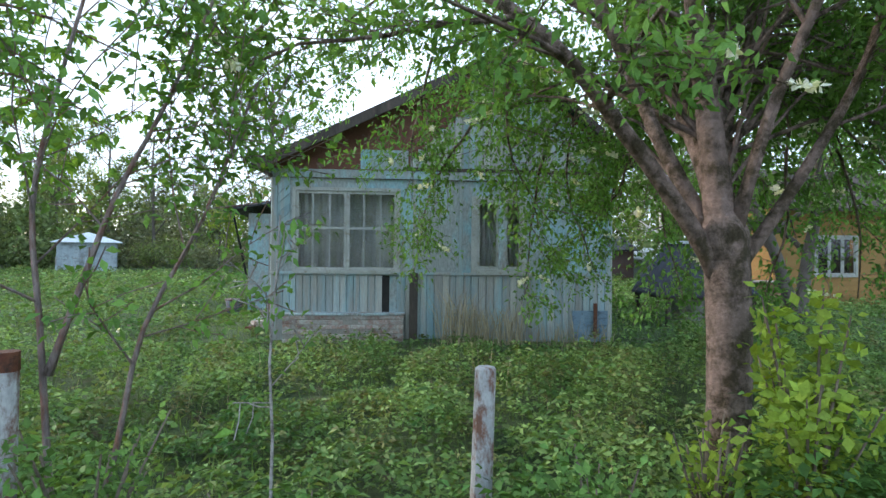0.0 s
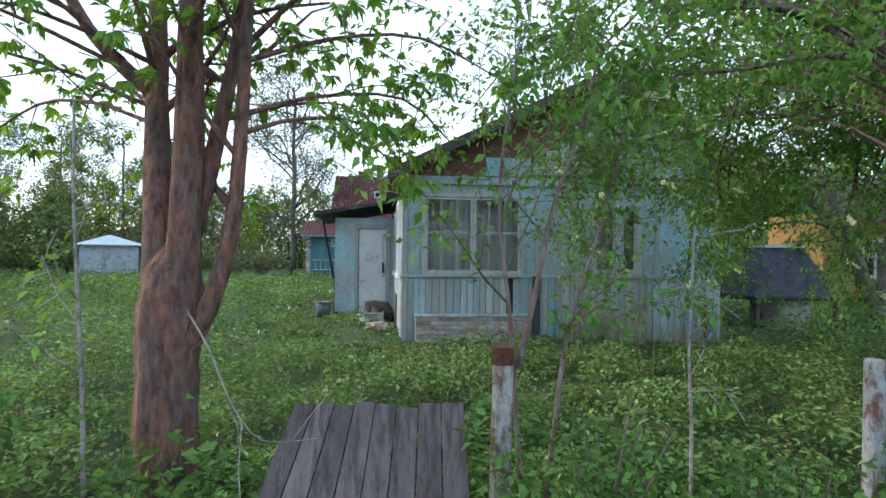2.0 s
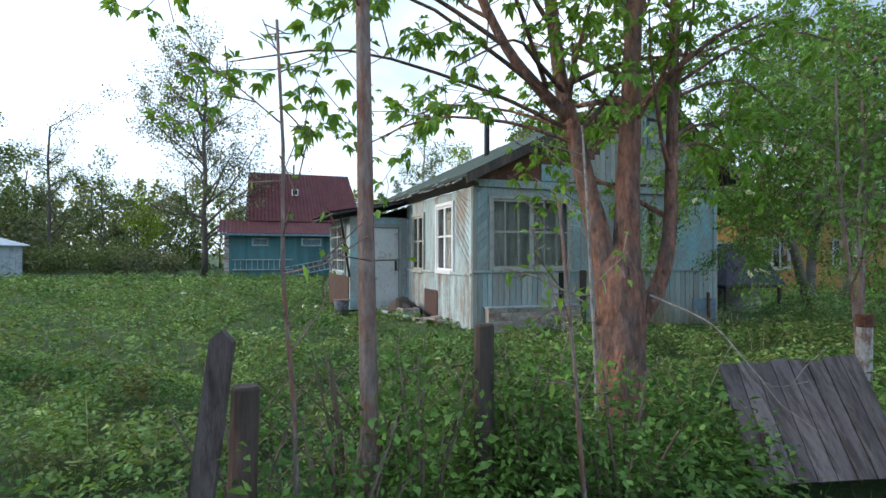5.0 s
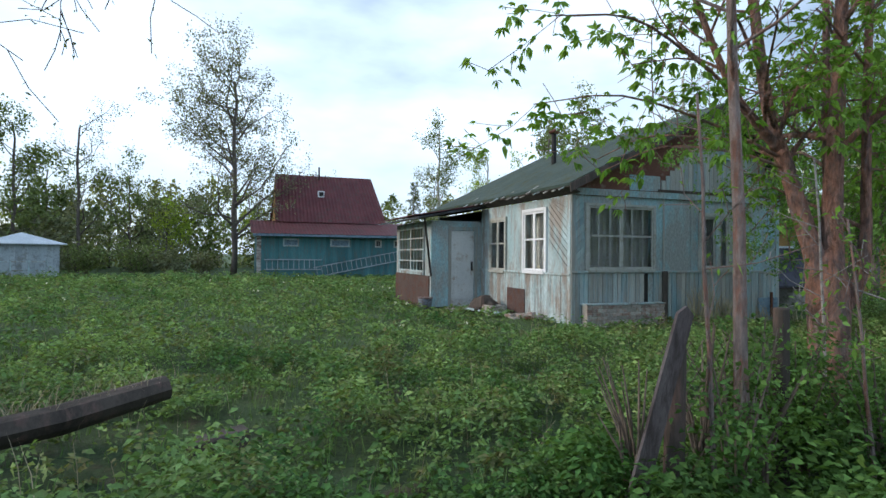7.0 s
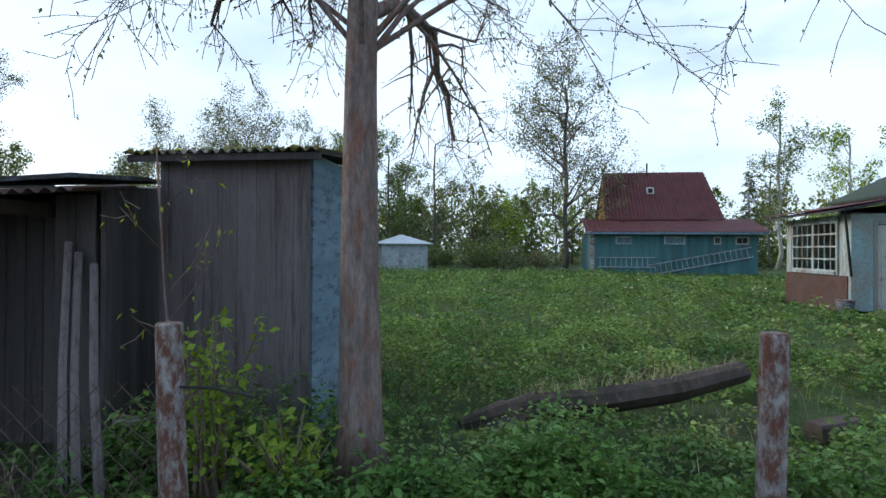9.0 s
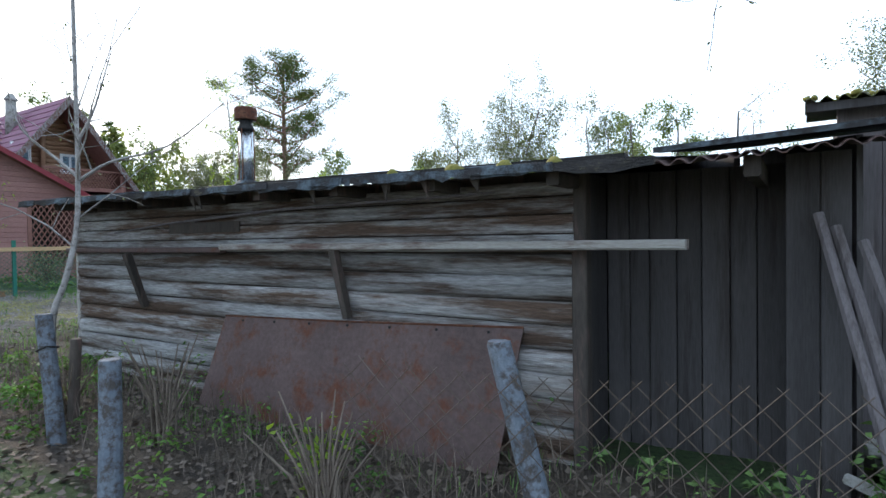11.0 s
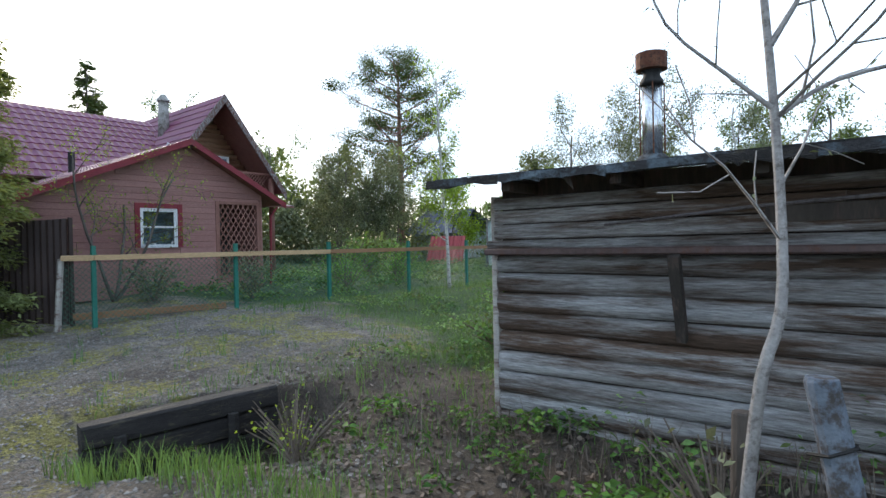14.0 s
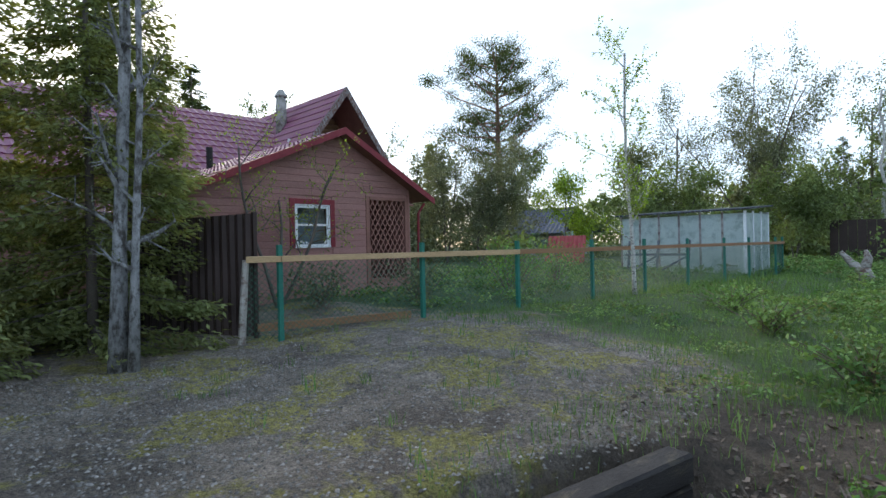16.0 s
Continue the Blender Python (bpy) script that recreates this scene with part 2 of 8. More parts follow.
M["bark_dark"] = shader("dark_far_bark", (0.10, 0.085, 0.075), (0.15, 0.13, 0.115), 3, bump=0.2)
M["leaf_cherry"] = shader("bird_cherry_leaf", (0.11, 0.245, 0.06), (0.175, 0.325, 0.095), 1.2, trans=0.4, island=0.4, rough=0.55, bump=0, fine=60)
M["leaf_maple"] = shader("fresh_palmate_leaf", (0.14, 0.29, 0.05), (0.21, 0.37, 0.085), 1.2, trans=0.42, island=0.35, rough=0.55, bump=0, fine=60)
M["leaf_yellow"] = shader("young_yellow_green_leaf", (0.22, 0.34, 0.05), (0.29, 0.40, 0.08), 1.2, trans=0.45, island=0.35, rough=0.6, bump=0)
# spring green made paler and greyer, so distance haze sits in the colour
M["leaf_far"] = shader("hazed_spring_leaf", (0.13, 0.195, 0.08), (0.20, 0.26, 0.115), 0.2, trans=0.35, island=0.4, rough=0.7, bump=0)
M["leaf_grey"] = shader("grey_green_leaf", (0.15, 0.18, 0.11), (0.22, 0.24, 0.155), 0.5, trans=0.3, island=0.4, rough=0.7, bump=0)
M["needle"] = shader("conifer_needle", (0.075, 0.11, 0.045), (0.115, 0.15, 0.065), 0.7, trans=0.3, island=0.4, rough=0.7, bump=0)
M["needle_spruce"] = shader("spruce_needle", (0.18, 0.225, 0.095), (0.26, 0.295, 0.135), 1.0, trans=0.4, island=0.4, rough=0.7, bump=0)
# dark and light greens paint shadowed hollows and bright tufts; dry brown between
M["weed"] = shader("shade_patched_weed_leaf", (0.072, 0.17, 0.055), (0.25, 0.385, 0.135), 0.9, c=(0.19, 0.19, 0.09), cfac=0.3, trans=0.25, island=0.4, rough=0.6, bump=0)
M["brush_leaf"] = shader("verge_brush_leaf", (0.075, 0.175, 0.048), (0.16, 0.285, 0.075), 0.8, c=(0.05, 0.10, 0.032), cfac=0.3, trans=0.28, island=0.45, rough=0.6, bump=0)
M["grass"] = shader("spring_grass_blade", (0.095, 0.195, 0.06), (0.17, 0.27, 0.10), 0.6, trans=0.3, island=0.35, rough=0.65, bump=0)
M["straw"] = shader("dry_straw_stalk", (0.36, 0.30, 0.19), (0.45, 0.385, 0.26), 3, island=0.3, bump=0)
M["twig"] = shader("brown_twig", (0.13, 0.10, 0.08), (0.2, 0.16, 0.13), 5, island=0.3, bump=0)
M["blossom"] = shader("white_bird_cherry_blossom", (0.74, 0.77, 0.66), (0.82, 0.83, 0.76), 8, trans=0.3, island=0.1, bump=0)
M["pebble"] = shader("dull_gravel_stone", (0.12, 0.11, 0.10), (0.24, 0.225, 0.21), 9, island=0.55, bump=0)
M["moss"] = shader("moss_cushion", (0.19, 0.18, 0.04), (0.25, 0.225, 0.06), 8, bump=0.6)


def glass_material():
    m = bpy.data.materials.new("old_window_glass")
    m.use_nodes = True
    b = m.node_tree.nodes["Principled BSDF"]
    b.inputs["Base Color"].default_value = (0.85, 0.9, 0.9, 1)
    b.inputs["Roughness"].default_value, b.inputs["Transmission Weight"].default_value, b.inputs["IOR"].default_value = 0.04, 1.0, 1.3
    return m


M["glass"] = glass_material()


def ground_material():
    """Soil and moss under the plants, gravel where the attribute says so."""
    m = bpy.data.materials.new("yard_soil_and_gravel")
    m.use_nodes = True
    n, l = m.node_tree.nodes, m.node_tree.links
    bsdf = n["Principled BSDF"]
    geo = n.new("ShaderNodeNewGeometry")
    at = n.new("ShaderNodeAttribute")
    at.attribute_name = "gravel"

    def tex(s, d, r=0.6):
        t = n.new("ShaderNodeTexNoise")
        t.inputs["Scale"].default_value, t.inputs["Detail"].default_value, t.inputs["Roughness"].default_value = s, d, r
        l.new(geo.outputs["Position"], t.inputs["Vector"])
        return t.outputs["Fac"]

    def rng(src, a, b, c=0.0, d=1.0):
        r = n.new("ShaderNodeMapRange")
        for k, v in (("From Min", a), ("From Max", b), ("To Min", c), ("To Max", d)):
            r.inputs[k].default_value = v
        l.new(src, r.inputs["Value"])
        return r.outputs["Result"]

    def mix(f, a, b, kind="MIX"):
        x = n.new("ShaderNodeMix")
        x.data_type, x.blend_type = "RGBA", kind
        for sock, v in (("Factor", f), ("A", a), ("B", b)):
            if isinstance(v, float):
                x.inputs[sock].default_value = v
            elif isinstance(v, tuple):
                x.inputs[sock].default_value = (*v, 1)
            else:
                l.new(v, x.inputs[sock])
        return x.outputs["Result"]

    def calc(op, a, b):
        x = n.new("ShaderNodeMath")
        x.operation, x.use_clamp = op, True
        for i, v in enumerate((a, b)):
            if isinstance(v, float):
                x.inputs[i].default_value = v
            else:
                l.new(v, x.inputs[i])
        return x.outputs["Value"]

    lawn = mix(rng(tex(0.5, 4), 0.35, 0.65), (0.035, 0.075, 0.022), (0.07, 0.115, 0.034))
    lawn = mix(rng(tex(2.6, 6), 0.58, 0.7), lawn, (0.10, 0.085, 0.045))
    lawn = mix(1.0, lawn, rng(tex(24.0, 5), 0.3, 0.7, 0.55, 1.35), "MULTIPLY")
    grav = mix(rng(tex(0.9, 5), 0.38, 0.62), (0.12, 0.098, 0.08), (0.25, 0.215, 0.18))
    grav = mix(rng(tex(1.1, 7, 0.7), 0.50, 0.57), grav, (0.235, 0.215, 0.06))
    grav = mix(1.0, grav, rng(tex(34.0, 6, 0.85), 0.36, 0.64, 0.3, 1.7), "MULTIPLY")
    grav = mix(1.0, grav, rng(tex(7.0, 7, 0.75), 0.35, 0.65, 0.55, 1.35), "MULTIPLY")
    edge = calc("ADD", at.outputs["Fac"], calc("MULTIPLY", rng(tex(1.6, 6, 0.7), 0.3, 0.7, -0.5, 0.5), 0.6))
    col = mix(rng(edge, 0.4, 0.62), lawn, grav)
    soil = n.new("ShaderNodeAttribute")
    soil.attribute_name = "soil"
    earth = mix(rng(tex(3.0, 6, 0.7), 0.4, 0.62), (0.065, 0.05, 0.039), (0.14, 0.108, 0.08))
    earth = mix(1.0, earth, rng(tex(38.0, 5, 0.8), 0.3, 0.7, 0.45, 1.5), "MULTIPLY")
    col = mix(rng(calc("ADD", soil.outputs["Fac"], calc("MULTIPLY", tex(2.0, 5), 0.4)), 0.45, 0.7), col, earth)
    l.new(col, bsdf.inputs["Base Color"])
    bsdf.inputs["Roughness"].default_value = 0.95
    bp = n.new("ShaderNodeBump")
    bp.inputs["Strength"].default_value, bp.inputs["Distance"].default_value = 1.0, 0.05
    l.new(tex(45.0, 6, 0.75), bp.inputs["Height"])
    l.new(bp.outputs["Normal"], bsdf.inputs["Normal"])
    return m


M["ground"] = ground_material()


# ---- mesh helpers ----
class Geo:
    """Collects vertices and faces for one mesh."""

    def __init__(self):
        self.v, self.f = [], []

    def quad(self, *pts):
        k = len(self.v)
        self.v += [tuple(p) for p in pts]
        self.f.append(tuple(range(k, k + len(pts))))
        return self

    def box(self, x0, y0, z0, x1, y1, z1, m=None):
        p = [Vector((x, y, z)) for z in (z0, z1) for y in (y0, y1) for x in (x0, x1)]
        if m:
            p = [m @ q for q in p]
        k = len(self.v)
        self.v += [tuple(q) for q in p]
        self.f += [tuple(k + i for i in f) for f in ((0, 2, 3, 1), (4, 5, 7, 6), (0, 1, 5, 4), (2, 6, 7, 3), (0, 4, 6, 2), (1, 3, 7, 5))]
        return self

    def chip(self, x0, y0, z0, x1, y1, z1, b, m=None):
        """A box whose long edges are chamfered by b, along its longest axis."""
        s = (x1 - x0, y1 - y0, z1 - z0)
        ax = s.index(max(s))
        u, w = [i for i in range(3) if i != ax]
        lo, hi = (x0, y0, z0), (x1, y1, z1)
        ring = [(lo[u] + b, lo[w]), (hi[u] - b, lo[w]), (hi[u], lo[w] + b), (hi[u], hi[w] - b), (hi[u] - b, hi[w]), (lo[u] + b, hi[w]), (lo[u], hi[w] - b), (lo[u], lo[w] + b)]
        k = len(self.v)
        for e in (lo[ax], hi[ax]):
            for a, c in ring:
                p = [0, 0, 0]
                p[ax], p[u], p[w] = e, a, c
                q = Vector(p)
                self.v.append(tuple(m @ q if m else q))
        self.f += [(k + i, k + (i + 1) % 8, k + 8 + (i + 1) % 8, k + 8 + i) for i in range(8)]
        self.f += [tuple(k + 7 - i for i in range(8)), tuple(k + 8 + i for i in range(8))]
        return self

    def tube(self, pts, radii, n=8, rough=0.0, rng=None, cap=True):
        pts = [Vector(p) for p in pts]
        k = len(self.v)
        side = None
        ridge = [rng.uniform(-rough, rough) for _ in range(n)] if rough else None
        for i, p in enumerate(pts):
            d = (pts[min(i + 1, len(pts) - 1)] - pts[max(i - 1, 0)]).normalized()
            if side is None:
                side = d.orthogonal().normalized()
            side = (side - d * side.dot(d)).normalized()
            up = d.cross(side)
            for j in range(n):
                a = 2 * math.pi * j / n
                r = radii[i] * (1 + (ridge[j] + rng.uniform(-rough, rough) * 0.5 if rough else 0))
                self.v.append(tuple(p + side * (math.cos(a) * r) + up * (math.sin(a) * r)))
        for i in range(len(pts) - 1):
            for j in range(n):
                a, b = k + i * n + j, k + i * n + (j + 1) % n
                self.f.append((a, b, b + n, a + n))
        if cap:
            self.f.append(tuple(k + n - 1 - j for j in range(n)))
            self.f.append(tuple(k + (len(pts) - 1) * n + j for j in range(n)))
        return self

    def hewn(self, x0, x1, y, z, h, d, rng, n=14, b=0.032):
        """A hewn log along x: bevelled section, wavering along its length."""
        k = len(self.v)
        ph = rng.uniform(0, 6)
        for i in range(n + 1):
            x = x0 + (x1 - x0) * i / n
            dz, dy = 0.006 * math.sin(ph + x * 1.7) + rng.uniform(-0.003, 0.003), 0.008 * math.sin(ph * 2 + x * 1.1) + rng.uniform(-0.003, 0.003)
            for yy, zz in ((b, 0), (d, 0), (d, h), (b, h), (b * 0.35, h - b * 0.5), (0, h - b * 1.3), (0, b * 1.3), (b * 0.35, b * 0.5)):
                self.v.append((x, y + yy + dy, z + zz + dz))
        for i in range(n):
            for j in range(8):
                a, c = k + i * 8 + j, k + i * 8 + (j + 1) % 8
                self.f.append((a, c, c + 8, a + 8))
        self.f += [tuple(k + j for j in range(8)), tuple(k + n * 8 + 7 - j for j in range(8))]
        return self

    def prism(self, poly, thick):
        """A flat polygon given depth along the vector thick."""
        t = Vector(thick)
        k, n = len(self.v), len(poly)
        self.v += [tuple(p) for p in poly] + [tuple(Vector(p) + t) for p in poly]
        self.f += [tuple(range(k, k + n)), tuple(range(k + 2 * n - 1, k + n - 1, -1))]
        self.f += [(k + (i + 1) % n, k + i, k + n + i, k + n + (i + 1) % n) for i in range(n)]
        return self

    def mesh(self, name, smooth=False):
        me = bpy.data.meshes.new(name)
        me.from_pydata(self.v, [], self.f)
        bm = bmesh.new()
        bm.from_mesh(me)
        bmesh.ops.recalc_face_normals(bm, faces=bm.faces)
        bm.to_mesh(me)
        bm.free()
        if smooth:
            me.shade_smooth()
        return me


def part(name, geo, material, parent=None, label="", smooth=False):
    """Links a Geo (or a mesh) as one mesh object, under a thing or a part."""
    me = geo.mesh(name, smooth) if isinstance(geo, Geo) else geo
    if not me.materials:
        me.materials.append(material)
    ob = new(name, me)
    ob.parent = parent
    return tagged(ob, label)


def thing(name, label, category, at=(0, 0, 0), group="", kind=""):
    ob = new(name)
    ob.empty_display_size = 0.2
    ob.location = at
    return tagged(ob, label, category, group, kind)


def inv(parent, ob):
    """Keeps world coordinates of a mesh built in place under a parent that is not at the origin."""
    ob.matrix_parent_inverse = Matrix.Translation(-parent.location)
    return ob


def put(name, geo, material, parent, label="", smooth=False):
    """A part built in world coordinates under a thing standing anywhere."""
    ob = part(name, geo, material, parent, label, smooth)
    root = parent
    while root.parent:
        root = root.parent
    if parent is root:
        ob.matrix_parent_inverse = Matrix.Translation(-root.location)
    return ob


def arrays(name, verts, faces_per, count, quads, material, parent=None):
    """A mesh from numpy: count copies of a small face pattern over verts (count*k, 3)."""
    k = len(verts) // count
    fs = np.array(quads, dtype=np.int32)
    idx = (np.arange(count, dtype=np.int32)[:, None, None] * k + fs[None]).reshape(-1)
    nf, per = count * len(fs), fs.shape[1]
    me = bpy.data.meshes.new(name)
    me.vertices.add(len(verts))
    me.vertices.foreach_set("co", verts.astype(np.float32).ravel())
    me.loops.add(len(idx))
    me.loops.foreach_set("vertex_index", idx)
    me.polygons.add(nf)
    me.polygons.foreach_set("loop_start", np.arange(nf, dtype=np.int32) * per)
    me.update(calc_edges=True)
    me.materials.append(material)
    ob = new(name, me)
    if parent:
        ob.parent = parent
        ob.matrix_parent_inverse = Matrix.Translation(-parent.location)
    return ob


def unit(a):
    return a / np.maximum(np.linalg.norm(a, axis=1, keepdims=True), 1e-9)


def leaves(name, pos, way, size, material, parent=None, wide=0.55, rng=None, fold=0.25, droop=0.0):
    """Folded leaves: base, two flanks, tip; pos (n,3), way (n,3), size (n)."""
    n = len(pos)
    rng = rng or np.random.default_rng(1)
    way = unit(way)
    side = unit(np.cross(way, unit(rng.normal(size=(n, 3)) + np.array((0, 0, 1.2)))))
    up = np.cross(side, way)
    s = size[:, None]
    mid = pos + way * s * 0.45
    v = np.stack([pos, mid + side * s * wide * 0.5 + up * s * fold * 0.3, pos + way * s - np.array((0, 0, 1)) * s * droop, mid - side * s * wide * 0.5 + up * s * fold * 0.3], axis=1).reshape(-1, 3)
    return arrays(name, v, 2, n, ((0, 1, 2), (0, 2, 3)), material, parent)


def blades(name, pos, height, width, lean, material, parent=None, rng=None):
    """Grass blades and stalks: thin bent triangles on two segments."""
    n = len(pos)
    rng = rng or np.random.default_rng(2)
    a = rng.uniform(0, 2 * np.pi, n)
    side = np.stack([np.cos(a), np.sin(a), np.zeros(n)], 1) * width[:, None]
    b = rng.uniform(0, 2 * np.pi, n)
    off = np.stack([np.cos(b), np.sin(b), np.zeros(n)], 1) * (height * lean * rng.uniform(0.3, 1, n))[:, None]
    up = np.array((0, 0, 1.0))
    v = np.stack([pos - side, pos + side, pos + up * height[:, None] * 0.6 + off * 0.35 + side * 0.7, pos + up * height[:, None] * 0.6 + off * 0.35 - side * 0.7, pos + up * height[:, None] * 0.97 + off], 1).reshape(-1, 3)
    return arrays(name, v, 3, n, ((0, 1, 2), (0, 2, 3), (3, 2, 4)), material, parent)


def piece(name, me, m, parent, label=""):
    """One of many alike pieces on shared mesh data, placed in world coordinates."""
    ob = new(name, me)
    ob.parent = parent
    root = parent
    while root.parent:
        root = root.parent
    if parent is root:
        ob.matrix_parent_inverse = Matrix.Translation(-root.location)
    ob.matrix_basis = m
    return tagged(ob, label)


def board_mesh(name, sx, sy, sz, material, b=0.006):
    """A board from its lower corner, chamfered along its length."""
    me = Geo().chip(0, 0, 0, sx, sy, sz, b).mesh(name)
    me.materials.append(material)
    return me


R = random.Random(7)


# ---- ground ----
def smooth(a, b, x):
    t = np.clip((x - a) / (b - a), 0, 1)
    return t * t * (3 - 2 * t)


def gz(x, y):
    """Height of the ground: road, ditch, yard, and the drive over the ditch."""
    x, y = np.asarray(x, float), np.asarray(y, float)
    yard = 0.16 + 0.14 * smooth(3, 11, y)
    ditch = 0.2 - 0.16 * smooth(0.7, 1.7, y) + (yard - 0.04) * smooth(1.9, 3.2, y)
    z = np.where(y < 1.8, ditch, 0.04 + (yard - 0.04) * smooth(1.9, 3.2, y))
    deep = np.exp(-((x + 24.45) / 0.75) ** 2 - ((y - 1.6) / 1.0) ** 2) * 0.75
    z = z - deep
    bank = np.exp(-((x + 21.5) / 2.2) ** 2 - ((y - 1.2) / 0.8) ** 2) * 0.10
    z = z + bank
    drive = 0.2 + 0.28 * smooth(0.6, 5.5, y) * smooth(-24.2, -29.5, x) + 0.10 * np.exp(-((x + 27.5) / 2.2) ** 2 - ((y - 3.6) / 1.8) ** 2)
    w = smooth(-24.92, -25.2, x - 0.48 * (y - 1.75)) * (1 - smooth(2.6, 3.6, y)) + smooth(-23.2, -25.6, x) * smooth(2.6, 3.6, y)
    far = smooth(-22.0, -26.0, x) * smooth(3.5, 6.5, y)
    w = np.maximum(w, far)
    z = z * (1 - w) + drive * w
    z = z + 0.14 * smooth(-30, -34, x) + 0.05 * np.sin(x * 1.3 + y * 0.7) * np.sin(y * 0.9 - x * 0.4) * smooth(2.5, 5, y) + 0.02 * np.sin(x * 3.1) * np.sin(y * 2.7)
    return z * 1.0


def gravel_mask(x, y):
    road = 1 - smooth(0.2, 1.3, y + 0.25 * np.sin(x * 0.9))
    drv = smooth(-22.8, -26.2, x) * (1 - smooth(4.6, 8.5, y + 0.05 * (x + 28) ** 2)) * 0.8
    side = np.exp(-((x + 22.6) / 2.4) ** 2 - ((y - 1.7) / 1.3) ** 2) * 0.62
    return np.clip(np.maximum(np.maximum(road, drv), side), 0, 1)


def axis(lo, hi, step, reach):
    inner = np.arange(lo, hi + step, step)
    out = np.cumsum(step * 1.32 ** np.arange(1, reach))
    return np.concatenate([(lo - out)[::-1], inner, hi + out])


gx, gy = axis(-36, 12, 0.22, 27), axis(-4, 15, 0.22, 27)
XX, YY = np.meshgrid(gx, gy)
ZZ = gz(np.clip(XX, -60, 40), np.clip(YY, -8, 60))
gnd = bpy.data.meshes.new("ground")
nx, ny = len(gx), len(gy)
ii = (np.arange(ny - 1)[:, None] * nx + np.arange(nx - 1)[None]).ravel()
gfaces = np.stack([ii, ii + 1, ii + nx + 1, ii + nx], 1)
gnd.vertices.add(nx * ny)
gnd.vertices.foreach_set("co", np.stack([XX, YY, ZZ], -1).astype(np.float32).ravel())
gnd.loops.add(gfaces.size)
gnd.loops.foreach_set("vertex_index", gfaces.astype(np.int32).ravel())
gnd.polygons.add(len(gfaces))
gnd.polygons.foreach_set("loop_start", np.arange(len(gfaces), dtype=np.int32) * 4)
gnd.update(calc_edges=True)
gnd.attributes.new("gravel", "FLOAT", "POINT").data.foreach_set("value", gravel_mask(XX, YY).astype(np.float32).ravel())
soil_w = np.clip(np.exp(-((XX + 23.7) / 1.3) ** 2 - ((YY - 1.9) / 1.3) ** 2) * 1.3, 0, 1)
soil_w = np.maximum(soil_w, smooth(-24.6, -23.6, XX) * (1 - smooth(-14.6, -13.6, XX)) * smooth(1.0, 1.6, YY) * (1 - smooth(3.0, 3.4, YY)) * 0.9)
soil_w = np.maximum(soil_w, np.exp(-((XX + 23.5) / 1.5) ** 2 - ((YY - 3.3) / 1.3) ** 2))
gnd.attributes.new("soil", "FLOAT", "POINT").data.foreach_set("value", soil_w.astype(np.float32).ravel())
gnd.materials.append(M["ground"])
gnd.shade_smooth()
tagged(new("ground", gnd), "weedy yard soil with a gravel road and drive", "ground", kind="structure")


def g(x, y):
    return float(gz(x, y))


# ---- windows and doors ----
def window(owner, name, w, h, m, cols, rows, frame_mat, label, curtain=False, casing=0.09, thick=0.05, split=0, glass=True):
    """A window in its own plane: x along the wall, z up, -y outwards; panes, bars and casing."""
    win = put(name, Geo().box(-casing, -0.02, -casing, 0, 0.05, h + casing, m).box(w, -0.02, -casing, w + casing, 0.05, h + casing, m)
              .box(0, -0.02, h, w, 0.05, h + casing, m).box(-0.0, -0.05, -casing, w, 0.05, 0, m), frame_mat, owner, label)
    halves = split or 1
    hw = w / halves
    for i in range(halves):
        x0 = i * hw
        fr = Geo().box(x0 + 0.003, 0.0, 0.003, x0 + thick, 0.035, h - 0.003, m).box(x0 + hw - thick, 0.0, 0.003, x0 + hw - 0.003, 0.035, h - 0.003, m)
        fr.box(x0 + thick, 0.0, 0.003, x0 + hw - thick, 0.035, thick, m).box(x0 + thick, 0.0, h - thick, x0 + hw - thick, 0.035, h - 0.003, m)
        put("sash", fr, frame_mat, win)
        n = cols // halves
        for c in range(1, n):
            xx = x0 + hw * c / n
            put("glazing_bar", Geo().box(xx - 0.012, 0.004, thick, xx + 0.012, 0.03, h - thick, m), frame_mat, win)
        for r in range(1, rows):
            zz = h * r / rows * (1.06 if rows == 2 else 1)
            put("glazing_bar", Geo().box(x0 + thick, 0.002, zz - 0.02, x0 + hw - thick, 0.032, zz + 0.02, m), frame_mat, win)
        if glass:
            ob = put("pane", Geo().box(x0 + thick, 0.016, thick, x0 + hw - thick, 0.021, h - thick, m), M["glass"], win)
            ob.visible_shadow = False
    if curtain:
        cur = Geo()
        n = 28
        for i in range(n):
            xa, xb = w * i / n, w * (i + 1) / n
            ya, yb = 0.16 + 0.02 * math.sin(i * 1.9), 0.16 + 0.02 * math.sin((i + 1) * 1.9)
            cur.quad(*(m @ Vector(p) for p in ((xa, ya, 0.0), (xb, yb, 0.0), (xb, yb, h * 0.97), (xa, ya, h * 0.97))))
        put("curtain", cur, M["curtain"], win, "grey net curtain")
    return win


def frontal(x, y, z):
    return Matrix.Translation((x, y, z))


def facing_left(x, y, z):
    """Wall plane at x, outward to -x; local x runs towards -y."""
    return Matrix.Translation((x, y, z)) @ Matrix.Rotation(radians(-90), 4, "Z")


def facing_right(x, y, z):
    """Wall plane at x, outward to +x; local x runs towards +y."""
    return Matrix.Translation((x, y, z)) @ Matrix.Rotation(radians(90), 4, "Z")


